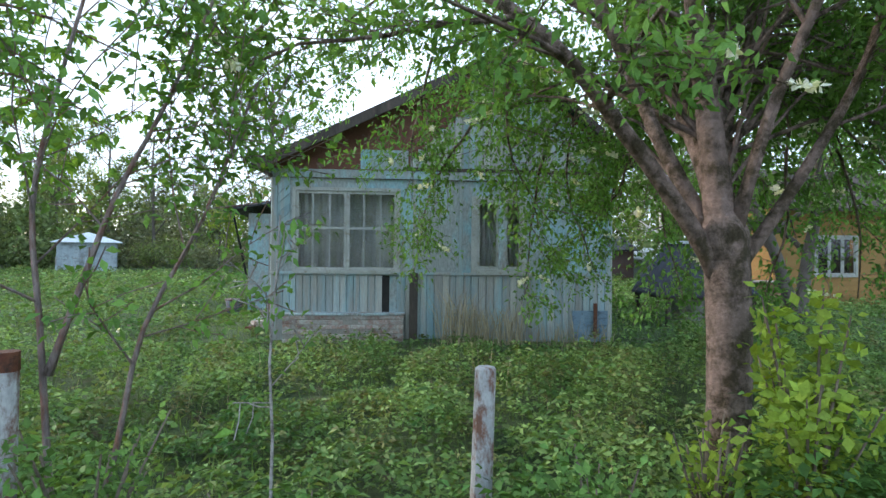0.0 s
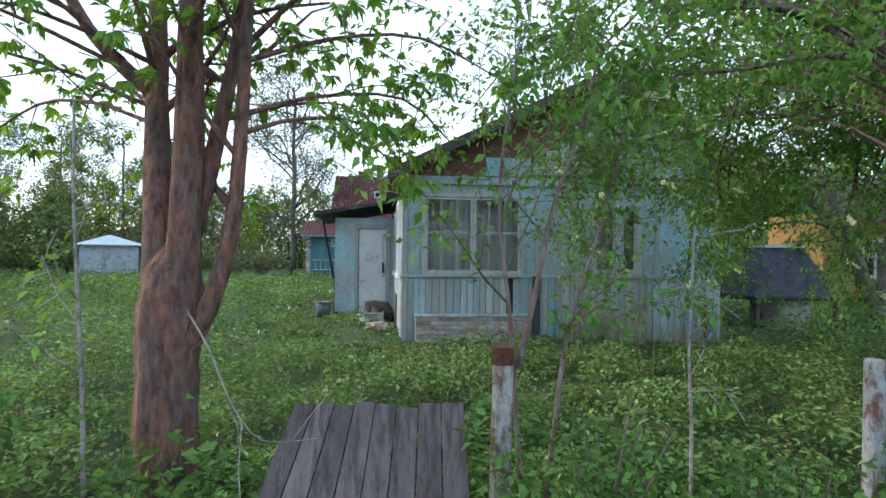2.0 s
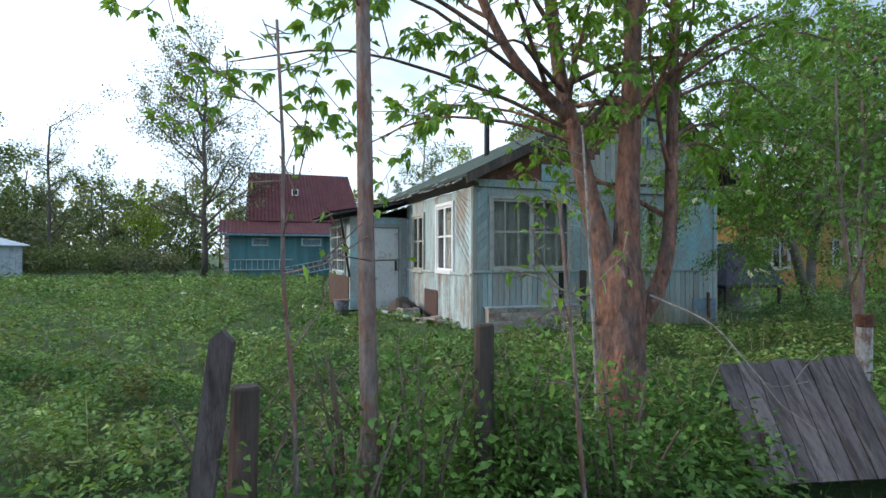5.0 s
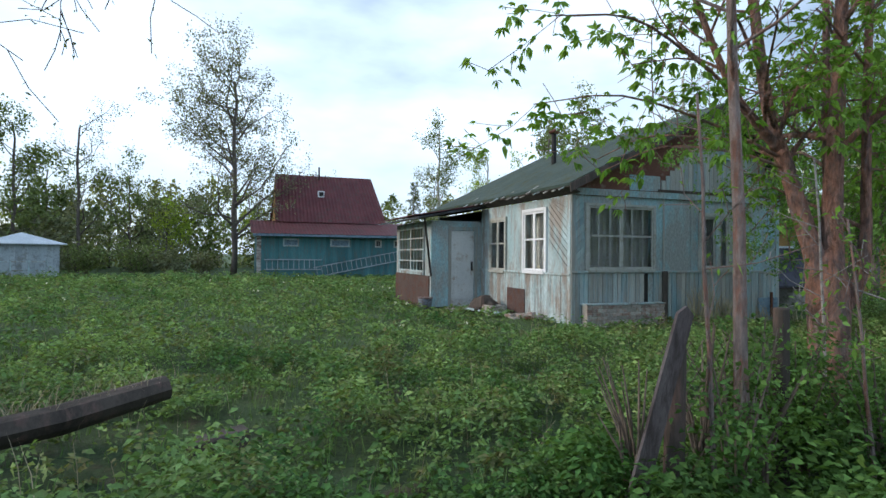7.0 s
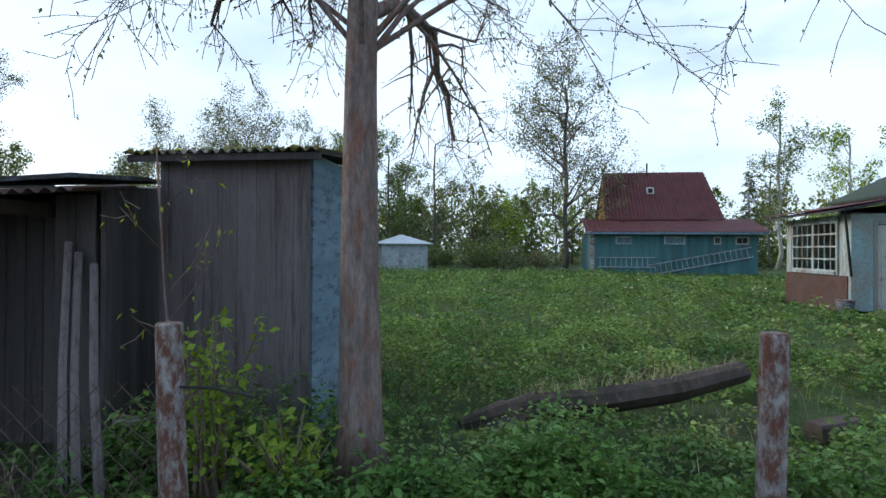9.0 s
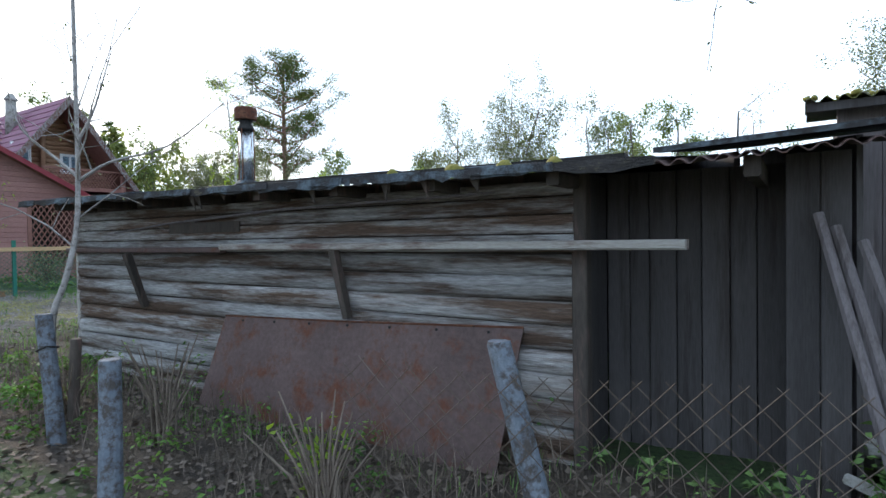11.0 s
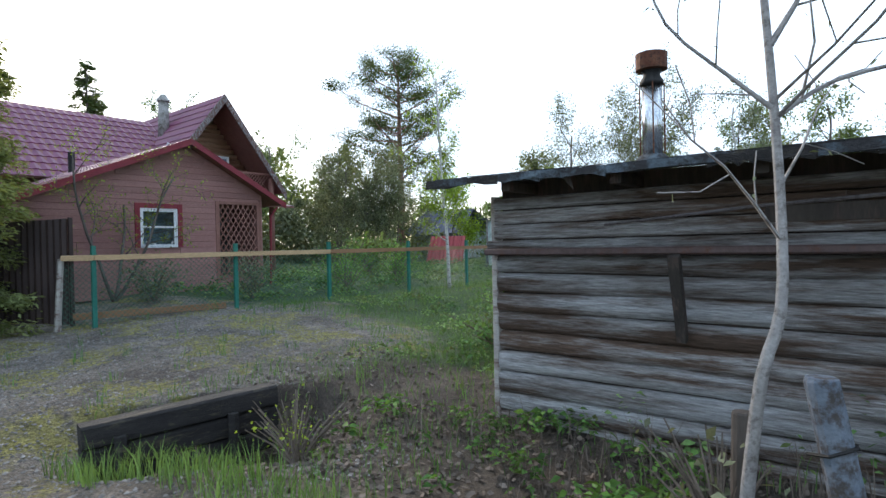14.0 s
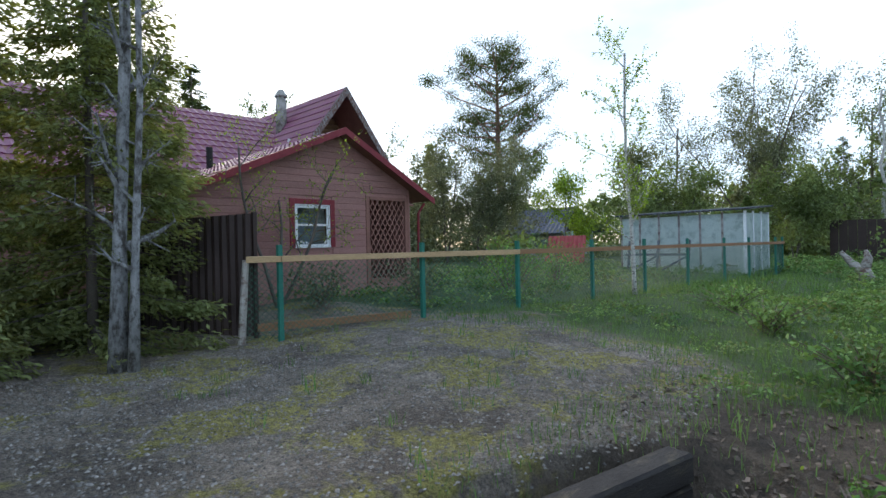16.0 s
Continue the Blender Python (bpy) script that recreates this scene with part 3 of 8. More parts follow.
def holed(geo, u0, u1, z0, z1, holes, at):
    """A wall with openings through it, in one piece: at(u, z, k) is its outer (0) or inner (1) face."""
    us = sorted({u0, u1, *[h[0] for h in holes], *[h[2] for h in holes]})
    zs = sorted({z0, z1, *[h[1] for h in holes], *[h[3] for h in holes]})
    ids = {}

    def vid(i, j, k):
        if (i, j, k) not in ids:
            ids[i, j, k] = len(geo.v)
            geo.v.append(at(us[i], zs[j], k))
        return ids[i, j, k]

    def solid(i, j):
        if not (0 <= i < len(us) - 1 and 0 <= j < len(zs) - 1):
            return False
        u, z = (us[i] + us[i + 1]) / 2, (zs[j] + zs[j + 1]) / 2
        return not any(h[0] < u < h[2] and h[1] < z < h[3] for h in holes)

    for i in range(len(us) - 1):
        for j in range(len(zs) - 1):
            if solid(i, j):
                for k in (0, 1):
                    geo.f.append((vid(i, j, k), vid(i + 1, j, k), vid(i + 1, j + 1, k), vid(i, j + 1, k)))
                for (di, dj), (a, b) in (((-1, 0), ((i, j), (i, j + 1))), ((1, 0), ((i + 1, j), (i + 1, j + 1))), ((0, -1), ((i, j), (i + 1, j))), ((0, 1), ((i, j + 1), (i + 1, j + 1)))):
                    if not solid(i + di, j + dj):
                        geo.f.append((vid(*a, 0), vid(*b, 0), vid(*b, 1), vid(*a, 1)))
    return geo


# ---- the blue house ----
HX0, HX1, HY0, HY1, HB, HT = -2.0, 3.85, 10.1, 18.0, 0.26, 3.05
house = thing("house", "dilapidated pale blue wooden house with mossy felt roof", "house", (1, 12, 0.25))
win_a, win_b = (-1.62, 1.5, 0.08, 2.84), (1.45, 1.53, 2.24, 2.70)
win_c, win_d = (11.12, 1.43, 12.09, 2.80), (13.1, 1.4, 13.95, 2.70)
wall = put("front_wall", holed(Geo(), HX0, HX1, HB, HT, [win_a, win_b], lambda u, z, k: (u, HY0 + 0.14 * k, z)), M["blue_paint"], house)
side = put("side_wall", holed(Geo(), HY0 + 0.14, 14.6, HB, HT, [win_c, win_d], lambda u, z, k: (HX0 + 0.14 * k, u, z)), M["pale_board"], house, "side wall with peeling white paint")
put("side_wall", Geo().box(HX1 - 0.14, HY0 + 0.14, HB, HX1, HY1, HT), M["blue_paint"], house)
put("back_wall", Geo().box(HX0, HY1, HB, HX1, HY1 + 0.14, HT), M["blue_paint"], house)
# room faces, coloured dark to stand for the unlit interior
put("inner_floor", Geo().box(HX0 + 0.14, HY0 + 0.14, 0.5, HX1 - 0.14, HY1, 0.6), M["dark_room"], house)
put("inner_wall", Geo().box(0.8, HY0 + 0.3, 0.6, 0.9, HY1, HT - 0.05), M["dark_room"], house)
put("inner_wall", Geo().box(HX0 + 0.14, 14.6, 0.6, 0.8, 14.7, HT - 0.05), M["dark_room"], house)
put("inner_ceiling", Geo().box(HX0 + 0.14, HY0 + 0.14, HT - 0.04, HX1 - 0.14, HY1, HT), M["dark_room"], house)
# gable: rust-red sheathing on the veranda's part, blue boards on the rest
RX, RZ = 1.96, 5.24


def roof_z(x):
    return RZ - 0.49 * (RX - x) if x < RX else RZ - 0.85 * (x - RX)


put("gable", Geo().prism([(HX0, HY0, HT), (HX0, HY0, roof_z(HX0)), (RX, HY0, RZ), (HX1, HY0, roof_z(HX1)), (HX1, HY0, HT)], (0, 0.12, 0)), M["red_tar"], house, "rust-red gable sheathing")
xs = 0.30
while xs < HX1 - 0.02:
    xe = min(xs + R.uniform(0.115, 0.15), HX1)
    lowz = 3.22
    top = min(roof_z(xs), roof_z(xe)) - 0.05
    cut = 3.35 + 0.92 * (xe - 0.3) if xe < 1.4 else 9
    top = min(top, cut)
    if top > lowz + 0.04:
        put("board", Geo().chip(xs, HY0 - 0.03, lowz, xe - 0.006, HY0 - 0.004, top, 0.005), M["blue_board"], house)
    xs = xe
put("frieze_board", Geo().box(HX0 - 0.02, HY0 - 0.05, 3.06, HX1 + 0.02, HY0 - 0.003, 3.2), M["blue_paint"], house)
put("frieze_board", Geo().box(0.2, HY0 - 0.06, 3.2, HX1 + 0.02, HY0 - 0.034, 3.26), M["dark_wood"], house)
put("gable_sheet", Geo().box(-0.55, HY0 - 0.03, 3.22, 0.26, HY0 - 0.004, 3.55), M["blue_paint"], house)
window(house, "gable_window", 0.42, 0.55, frontal(1.95, HY0 - 0.03, 4.1), 2, 1, M["blue_paint"], "small gable window in blue casing", casing=0.07, glass=False)
put("gable_window_dark", Geo().box(1.95, HY0 - 0.012, 4.1, 2.37, HY0 - 0.002, 4.65), M["black_iron"], house)
# roof
for x0, x1 in ((HX0 - 0.28, RX), (RX, HX1 + 0.38)):
    put("roof", Geo().prism([(x0, HY0 - 0.35, roof_z(x0) + 0.03), (x1, HY0 - 0.35, roof_z(x1) + 0.03), (x1, HY1 + 0.3, roof_z(x1) + 0.03), (x0, HY1 + 0.3, roof_z(x0) + 0.03)], (0, 0, 0.06)), M["felt_roof"], house, "mossy green felt roof")
    put("verge_board", Geo().prism([(x0, HY0 - 0.39, roof_z(x0) - 0.10), (x1, HY0 - 0.39, roof_z(x1) - 0.10), (x1, HY0 - 0.39, roof_z(x1) + 0.07), (x0, HY0 - 0.39, roof_z(x0) + 0.07)], (0, 0.03, 0)), M["dark_wood"], house, "dark rotten verge board")
put("soffit", Geo().prism([(HX0 - 0.26, HY0 - 0.3, roof_z(HX0 - 0.26)), (HX0 - 0.26, HY1, roof_z(HX0 - 0.26)), (HX0, HY1, 3.06), (HX0, HY0 - 0.3, 3.06)], (0, 0, 0.03)), M["dark_wood"], house)
for i in range(16):                              # torn eave felt and slipped battens
    y = 10.0 + i * 0.33
    put("eave_batten", Geo().chip(0, 0, 0, R.uniform(0.25, 0.6), 0.05, 0.03, 0.006, pose(HX0 - R.uniform(0.28, 0.42), y, roof_z(HX0 - 0.3) - R.uniform(0.0, 0.06), R.uniform(-6, 6), R.uniform(-32, -20), R.uniform(-14, 14))), M["plank"] if i % 3 else M["pale_board"], house)
# corner boards, rails and skirting boards
for x in (HX0 - 0.02, HX1 - 0.08):
    put("corner_board", Geo().chip(x, HY0 - 0.035, HB, x + 0.1, HY0 - 0.004, HT, 0.006), M["blue_board"], house)
put("corner_board", Geo().chip(HX0 - 0.035, HY0, HB, HX0 - 0.003, HY0 + 0.11, HT, 0.006), M["pale_board"], house)
put("sill_rail", Geo().chip(HX0 - 0.04, HY0 - 0.055, 1.42, HX1, HY0 - 0.03, 1.47, 0.006), M["blue_board"], house)
put("sill_rail", Geo().chip(HX0 - 0.055, HY0, 1.36, HX0 - 0.03, 14.6, 1.41, 0.006), M["pale_board"], house)
for x in (0.35, 1.15, 2.6):
    put("cover_strip", Geo().chip(x, HY0 - 0.02, 1.47, x + 0.06, HY0 - 0.003, 3.06, 0.005), M["blue_board"], house)
xs = HX0 + 0.085
while xs < HX1 - 0.1:
    wd = R.uniform(0.10, 0.145)
    if not -0.16 < xs < -0.02:
        low = HB + R.uniform(0.0, 0.08) + (0.42 if -1.8 < xs < 0.2 else 0)
        put("board", Geo().chip(xs, HY0 - 0.028 - R.uniform(0, 0.012), low, xs + wd - 0.008, HY0 - 0.004, 1.415, 0.005), M["blue_board"], house)
    xs += wd
# black strip laid on the wall as the shade of a missing board
put("gap_board", Geo().box(-0.17, HY0 - 0.004, 0.7, -0.04, HY0 - 0.001, 1.41), M["black_iron"], house, "black strip painting the shade of a gap between boards")
put("loose_board", Geo().chip(0.30, HY0 - 0.08, 0.3, 0.44, HY0 - 0.05, 1.46, 0.006), M["dark_wood"], house, "dark board nailed over the gap")
put("patch_sheet", Geo().box(3.15, HY0 - 0.07, 0.28, 3.78, HY0 - 0.045, 0.82), M["blue_lap"], house, "blue-grey sheet patching the corner")
put("patch_post", Geo().chip(3.52, HY0 - 0.11, 0.35, 3.58, HY0 - 0.072, 0.95, 0.006), M["rust"], house)
ys = HY0 + 0.12
while ys < 14.5:
    wd = R.uniform(0.11, 0.15)
    put("board", Geo().chip(HX0 - 0.026 - R.uniform(0, 0.01), ys, HB + R.uniform(0, 0.06), HX0 - 0.003, ys + wd - 0.008, 1.355, 0.005), M["pale_board"], house)
    ys += wd
put("rusty_patch", Geo().box(HX0 - 0.06, 12.0, 0.35, HX0 - 0.04, 12.9, 0.98), M["rust_sheet"], house, "rusty sheet leaning on the skirting")
# diagonal boarding at the corner pier
for i in range(11):
    y0 = HY0 + 0.14
    zz = 1.42 + i * 0.155
    a, b = Vector((HX0 - 0.003, y0, zz)), Vector((HX0 - 0.003, 11.0, min(zz + 0.62, 3.04)))
    d = (b - a)
    if zz + 0.12 < 3.0:
        put("diagonal_board", Geo().prism([a, b, b + Vector((0, 0, min(0.13, 3.04 - b.z + 0.002))), a + Vector((0, 0, 0.13))], (-0.015, 0, 0)), M["pale_board"], house)
for i in range(9):
    zz = 1.5 + i * 0.16
    put("diagonal_board", Geo().prism([(HX0 + 0.085, HY0 - 0.003, zz), (-1.72, HY0 - 0.003, zz + 0.17), (-1.72, HY0 - 0.003, zz + 0.315), (HX0 + 0.085, HY0 - 0.003, zz + 0.145)], (0, -0.014, 0)), M["blue_board"], house)
window(house, "veranda_window", win_a[2] - win_a[0], win_a[3] - win_a[1], frontal(win_a[0], HY0 - 0.03, win_a[1]), 6, 2, M["white_frame"], "six-light veranda window, grey peeling casing", curtain=True, split=2, casing=0.055)
window(house, "room_window", win_b[2] - win_b[0], win_b[3] - win_b[1], frontal(win_b[0], HY0 - 0.03, win_b[1]), 2, 1, M["white_frame"], "narrow casement window, casing boards loose", curtain=True, split=2, casing=0.09)
put("shutter_board", Geo().chip(1.83, HY0 - 0.075, 1.48, 1.98, HY0 - 0.045, 2.76, 0.006), M["pale_board"], house)
window(house, "side_window", win_c[2] - win_c[0], win_c[3] - win_c[1], facing_left(HX0 - 0.03, win_c[2], win_c[1]), 2, 2, M["white_plastic"], "white side window with curtain", curtain=True, split=2, casing=0.07)
window(house, "side_window", win_d[2] - win_d[0], win_d[3] - win_d[1], facing_left(HX0 - 0.03, win_d[2], win_d[1]), 2, 2, M["white_frame"], "white side window", split=2, casing=0.07)
# porch wing with the door and the many-paned window
PX, PY = -3.5, 14.6
door_o = (-2.92, 0.37, -2.22, 2.46)
put("porch_wall", holed(Geo(), PX, HX0, 0.36, 2.72, [door_o], lambda u, z, k: (u, PY + 0.1 * k, z)), M["blue_paint"], house)
pw = (15.2, 1.28, 17.6, 2.58)
put("porch_wall", holed(Geo(), PY + 0.1, 18.0, 0.36, 2.72, [pw], lambda u, z, k: (PX + 0.1 * k, u, z)), M["pale_board"], house)
put("porch_wall", Geo().box(PX + 0.1, 17.9, 0.36, HX0, 18.0, 2.72), M["blue_paint"], house)
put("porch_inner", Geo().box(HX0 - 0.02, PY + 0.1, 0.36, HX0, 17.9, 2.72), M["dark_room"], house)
put("porch_plinth", Geo().box(PX - 0.03, PY + 0.12, 0.25, PX - 0.002, 18.0, 1.2), M["rust_sheet"], house, "brown sheet under the porch window")
window(house, "porch_window", pw[2] - pw[0], pw[3] - pw[1], facing_left(PX - 0.03, pw[2], pw[1]), 8, 4, M["pale_board"], "many-paned porch window, paint peeling", split=2, casing=0.07)
put("porch_roof", Geo().prism([(PX - 0.5, PY - 0.4, 2.74), (HX0 + 0.05, PY - 0.4, 3.12), (HX0 + 0.05, 18.3, 3.12), (PX - 0.5, 18.3, 2.74)], (0, 0, 0.05)), M["slate_felt"], house, "sagging felt porch roof")
put("porch_roof_sheet", Geo().prism([(PX - 0.55, PY - 0.1, 2.83), (HX0 - 0.3, PY - 0.1, 3.13), (HX0 - 0.3, 18.4, 3.13), (PX - 0.55, 18.4, 2.83)], (0, 0, 0.02)), M["red_metal"], house)
put("porch_post", Geo().tube([(PX - 0.3, PY - 0.3, 2.76), (PX - 0.02, PY - 0.05, 1.2)], [0.03, 0.03], 6), M["black_iron"], house)
door = put("door", Geo().box(door_o[0] + 0.01, PY + 0.02, door_o[1], door_o[2] - 0.01, PY + 0.065, door_o[3] - 0.01), M["white_door"], house, "closed dirty white plank door")
for z0, z1 in ((0.55, 0.95), (1.05, 2.3)):
    put("door_panel", Geo().chip(door_o[0] + 0.1, PY + 0.005, z0, door_o[2] - 0.1, PY + 0.019, z1, 0.006), M["white_door"], door)
put("handle", Geo().box(-2.33, PY - 0.03, 1.35, -2.28, PY + 0.004, 1.6), M["black_iron"], door, "black iron handle")
put("door_casing", Geo().chip(door_o[0] - 0.09, PY - 0.03, 0.37, door_o[0], PY - 0.003, 2.56, 0.006).chip(door_o[2], PY - 0.03, 0.37, door_o[2] + 0.09, PY - 0.003, 2.56, 0.006).box(door_o[0] + 0.002, PY - 0.03, 2.462, door_o[2] - 0.002, PY - 0.003, 2.56), M["blue_board"], house)
put("door_step", Geo().chip(-3.15, PY - 0.75, 0.24, -1.75, PY - 0.03, 0.37, 0.012), M["plank"], house, "grey plank doorstep")
# stove pipe
pipe = put("stove_pipe", Geo().tube([(0.2, 14.4, roof_z(0.2)), (0.2, 14.4, 5.35)], [0.075, 0.075], 12), M["black_iron"], house)
put("pipe_cap", Geo().tube([(0.2, 14.4, 5.35), (0.2, 14.4, 5.40), (0.2, 14.4, 5.5)], [0.13, 0.15, 0.02], 12), M["rust"], pipe)
# brick footing
foot = put("footing", Geo().box(-1.78, HY0 - 0.24, 0.2, 0.2, HY0 - 0.05, 0.755), M["mortar"], house, "patched brick footing")
brick_me = board_mesh("brick", 0.235, 0.02, 0.068, M["brick"], 0.005)
for r in range(6):
    for c in range(9):
        x = -1.78 + c * 0.247 - (0.12 if r % 2 else 0)
        x0, x1 = max(x, -1.78), min(x + 0.235, 0.2)
        if x1 - x0 > 0.08 and R.random() > 0.06:
            piece("brick", brick_me, Matrix.Translation((x0, HY0 - 0.252 - R.uniform(0, 0.006), 0.30 + r * 0.078)) @ Matrix.Diagonal(((x1 - x0) / 0.235, 1, 1, 1)), foot)
put("footing_cap", Geo().chip(-1.8, HY0 - 0.27, 0.757, 0.22, HY0 - 0.03, 0.79, 0.008), M["pale_board"], house)

# things lying by the house
for i, (x, y, rz, l, mat) in enumerate(((-2.45, 12.3, 80, 2.1, "plank"), (-2.75, 12.9, 95, 1.7, "pale_board"), (-2.35, 11.4, 70, 1.2, "rust"), (-2.6, 13.4, 60, 1.0, "dark_wood"))):
    t = part("plank", Geo().chip(-l / 2, -0.08, 0, l / 2, 0.08, 0.05, 0.008), M[mat])
    t.matrix_world = pose(x, y, g(x, y) + 0.02 + 0.055 * (i % 2), 2, 1, rz)
    tagged(t, "loose weathered plank lying by the house wall", "plank", "planks by the house")
sack = part("sack", Geo().tube([(0, 0, 0), (0.04, 0.02, 0.14), (0.02, 0, 0.3), (0, 0, 0.36)], [0.26, 0.3, 0.2, 0.05], 12, 0.12, R), M["dark_wood"], smooth=True)
sack.location = (-2.35, 13.9, g(-2.35, 13.9))
tagged(sack, "dark rubbish heap beside the doorstep", "sack")
for x, y, rz, rx in ((-2.32, 10.95, 10, 0), (-2.5, 11.15, 70, 0), (-2.28, 11.3, 120, 20), (-2.42, 11.02, 40, 0), (-2.38, 11.55, 15, 8), (-2.6, 11.7, 95, 0), (-2.33, 11.85, 160, 0)):
    bk = part("brick", Geo().chip(-0.125, -0.06, 0, 0.125, 0.06, 0.065, 0.006), M["brick"])
    bk.matrix_world = pose(x, y, g(x, y) + 0.03 + (0.07 if (x, y) == (-2.42, 11.02) else 0), rx, 0, rz)
    tagged(bk, "loose red brick lying by the house wall", "brick", "bricks by the house")
rag = part("rag_bundle", Geo().tube([(0, 0, 0), (0.05, 0.03, 0.16), (0.0, -0.02, 0.26), (0.12, 0.08, 0.34), (0.08, 0.0, 0.38)], [0.40, 0.36, 0.3, 0.2, 0.05], 16, 0.3, R).tube([(0.1, -0.5, 0.05), (0.0, -0.3, 0.2), (-0.1, -0.1, 0.28), (-0.15, 0.2, 0.2)], [0.06, 0.13, 0.12, 0.05], 9, 0.25, R), M["dark_wood"], smooth=True)
rag.location = (-2.45, 13.3, g(-2.45, 13.3))
tagged(rag, "heap of dark rags and rubbish by the doorstep", "rubbish")
box = thing("box", "broken pale wooden box by the house wall", "box", (-2.5, 12.75, g(-2.5, 12.75)))
for x0, y0, x1, y1, z0, z1 in ((-0.2, -0.26, 0.2, -0.24, 0, 0.26), (-0.2, 0.24, 0.2, 0.26, 0, 0.22), (-0.2, -0.24, -0.18, 0.24, 0, 0.25), (0.18, -0.24, 0.2, 0.24, 0, 0.25), (-0.18, -0.24, 0.18, 0.24, 0.01, 0.03)):
    part("board", Geo().box(x0, y0, z0, x1, y1, z1), M["plank"], box)
tub = thing("bucket", "dented grey metal bucket by the porch", "bucket", (-3.75, 14.35, g(-3.75, 14.35)))
part("bucket_body", Geo().tube([(0, 0, 0), (0, 0, 0.36)], [0.15, 0.2], 16), M["blue_post"], tub, smooth=True)
part("rim", Geo().tube([(0, 0, 0.35), (0, 0, 0.38)], [0.21, 0.21], 16), M["grey_post"], tub)


# ---- well ----
well = thing("well", "roofed well with dark felt roof and concrete ring", "well", (6.7, 12.2, 0.2))
wz = g(6.7, 12.2)
put("ring", Geo().tube([(6.7, 12.25, wz - 0.05), (6.7, 12.25, wz + 0.72)], [0.62, 0.6], 20), M["concrete"], well, smooth=False)
rf = Geo()
b, tp = [(5.55, 11.45), (7.6, 11.45), (7.6, 13.1), (5.55, 13.1)], [(6.1, 11.9), (6.95, 11.9), (6.95, 12.6), (6.1, 12.6)]
zb, zt = wz + 0.68, wz + 1.75
for i in range(4):
    j = (i + 1) % 4
    rf.prism([(*b[i], zb), (*b[j], zb), (*tp[j], zt), (*tp[i], zt)], (0, 0, 0.05))
put("roof", rf, M["violet_roof"], well, "dark felt-covered hipped roof")
put("roof_top", Geo().box(6.05, 11.85, zt + 0.03, 7.0, 12.65, zt + 0.09), M["white_roof"], well, "pale sheet over the ridge")
put("eave_frame", Geo().box(5.6, 11.5, zb - 0.05, 7.55, 11.6, zb).box(5.6, 12.95, zb - 0.05, 7.55, 13.05, zb).box(5.6, 11.6, zb - 0.05, 5.7, 12.95, zb).box(7.45, 11.6, zb - 0.05, 7.55, 12.95, zb), M["dark_wood"], well)
for x, y in ((5.65, 11.55), (7.5, 11.55), (5.65, 13.0), (7.5, 13.0)):
    put("leg", Geo().chip(x - 0.04, y - 0.04, wz - 0.04, x + 0.04, y + 0.04, zb - 0.05, 0.006), M["dark_wood"], well)


# ---- simple boarded houses farther off ----
def siding(owner, x0, x1, y, z0, z1, step, mat, top=None, thick=0.025, axis_x=True, out=-1):
    """Horizontal boards over a wall face, each a piece; top(u) trims them under a roof."""
    z = z0
    while z < z1 - 0.02:
        zc = z + step
        a, b = x0, x1
        if top:
            us = [x0 + (x1 - x0) * i / 60 for i in range(61)]
            ok = [u for u in us if top(u) >= zc]
            if not ok:
                break
            a, b = min(ok), max(ok)
        if b - a > 0.15:
            ge = Geo()
            if axis_x:
                lo, hi = sorted((y, y + out * thick))
                ge.chip(a, lo, z, b, hi, zc - 0.008, 0.006)
            else:
                lo, hi = sorted((y, y + out * thick))
                ge.chip(lo, a, z, hi, b, zc - 0.008, 0.006)
            put("board", ge, mat, owner)
        z = zc


# yellow house behind the well
yh = thing("house", "ochre yellow boarded house behind the trees", "house", (17, 19, 0.3))
put("wall", holed(Geo(), 11.8, 22.0, 0.3, 3.3, [(13.2, 1.25, 14.5, 2.4), (17.0, 1.25, 18.3, 2.4)], lambda u, z, k: (u, 17.0 + 0.2 * k, z)), M["yellow"], yh)
put("side_wall", Geo().box(11.8, 17.2, 0.3, 12.0, 19.6, 3.3), M["yellow"], yh)
put("inner_wall", Geo().box(12.0, 18.2, 0.3, 22.0, 18.3, 3.3), M["dark_room"], yh)
for z in np.arange(0.42, 1.2, 0.16):
    put("board", Geo().chip(11.8, 16.96, z, 22.0, 16.997, z + 0.15, 0.006), M["yellow"], yh)
for x in (13.2, 17.0):
    window(yh, "window", 1.3, 1.15, frontal(x, 16.97, 1.25), 3, 1, M["white_frame"], "three-light window in white frame", split=3, casing=0.08)
put("roof", Geo().prism([(11.5, 16.5, 3.2), (22.4, 16.5, 3.2), (22.4, 18.4, 4.6), (11.5, 18.4, 4.6)], (0, 0, 0.1)), M["dark_wood"], yh, "dark brown roof")
put("roof", Geo().prism([(11.5, 20.3, 3.2), (22.4, 20.3, 3.2), (22.4, 18.4, 4.6), (11.5, 18.4, 4.6)], (0, 0, 0.1)), M["dark_wood"], yh, "dark brown roof")
pile = thing("woodpile", "stacked split firewood under a plank", "firewood", (10.0, 15.5, 0.3))
for i in range(12):
    for j in range(6):
        put("split_log", Geo().tube([(9.4 + i * 0.13, 15.2, g(9.8, 15.3) + 0.06 + j * 0.12), (9.42 + i * 0.13, 15.7, g(9.8, 15.3) + 0.06 + j * 0.12)], [0.06, 0.058], 6, 0.1, R), M["log_tan"], pile)
put("cover_plank", Geo().chip(9.2, 15.1, g(9.8, 15.3) + 0.74, 11.1, 15.8, g(9.8, 15.3) + 0.78, 0.01), M["plank"], pile)
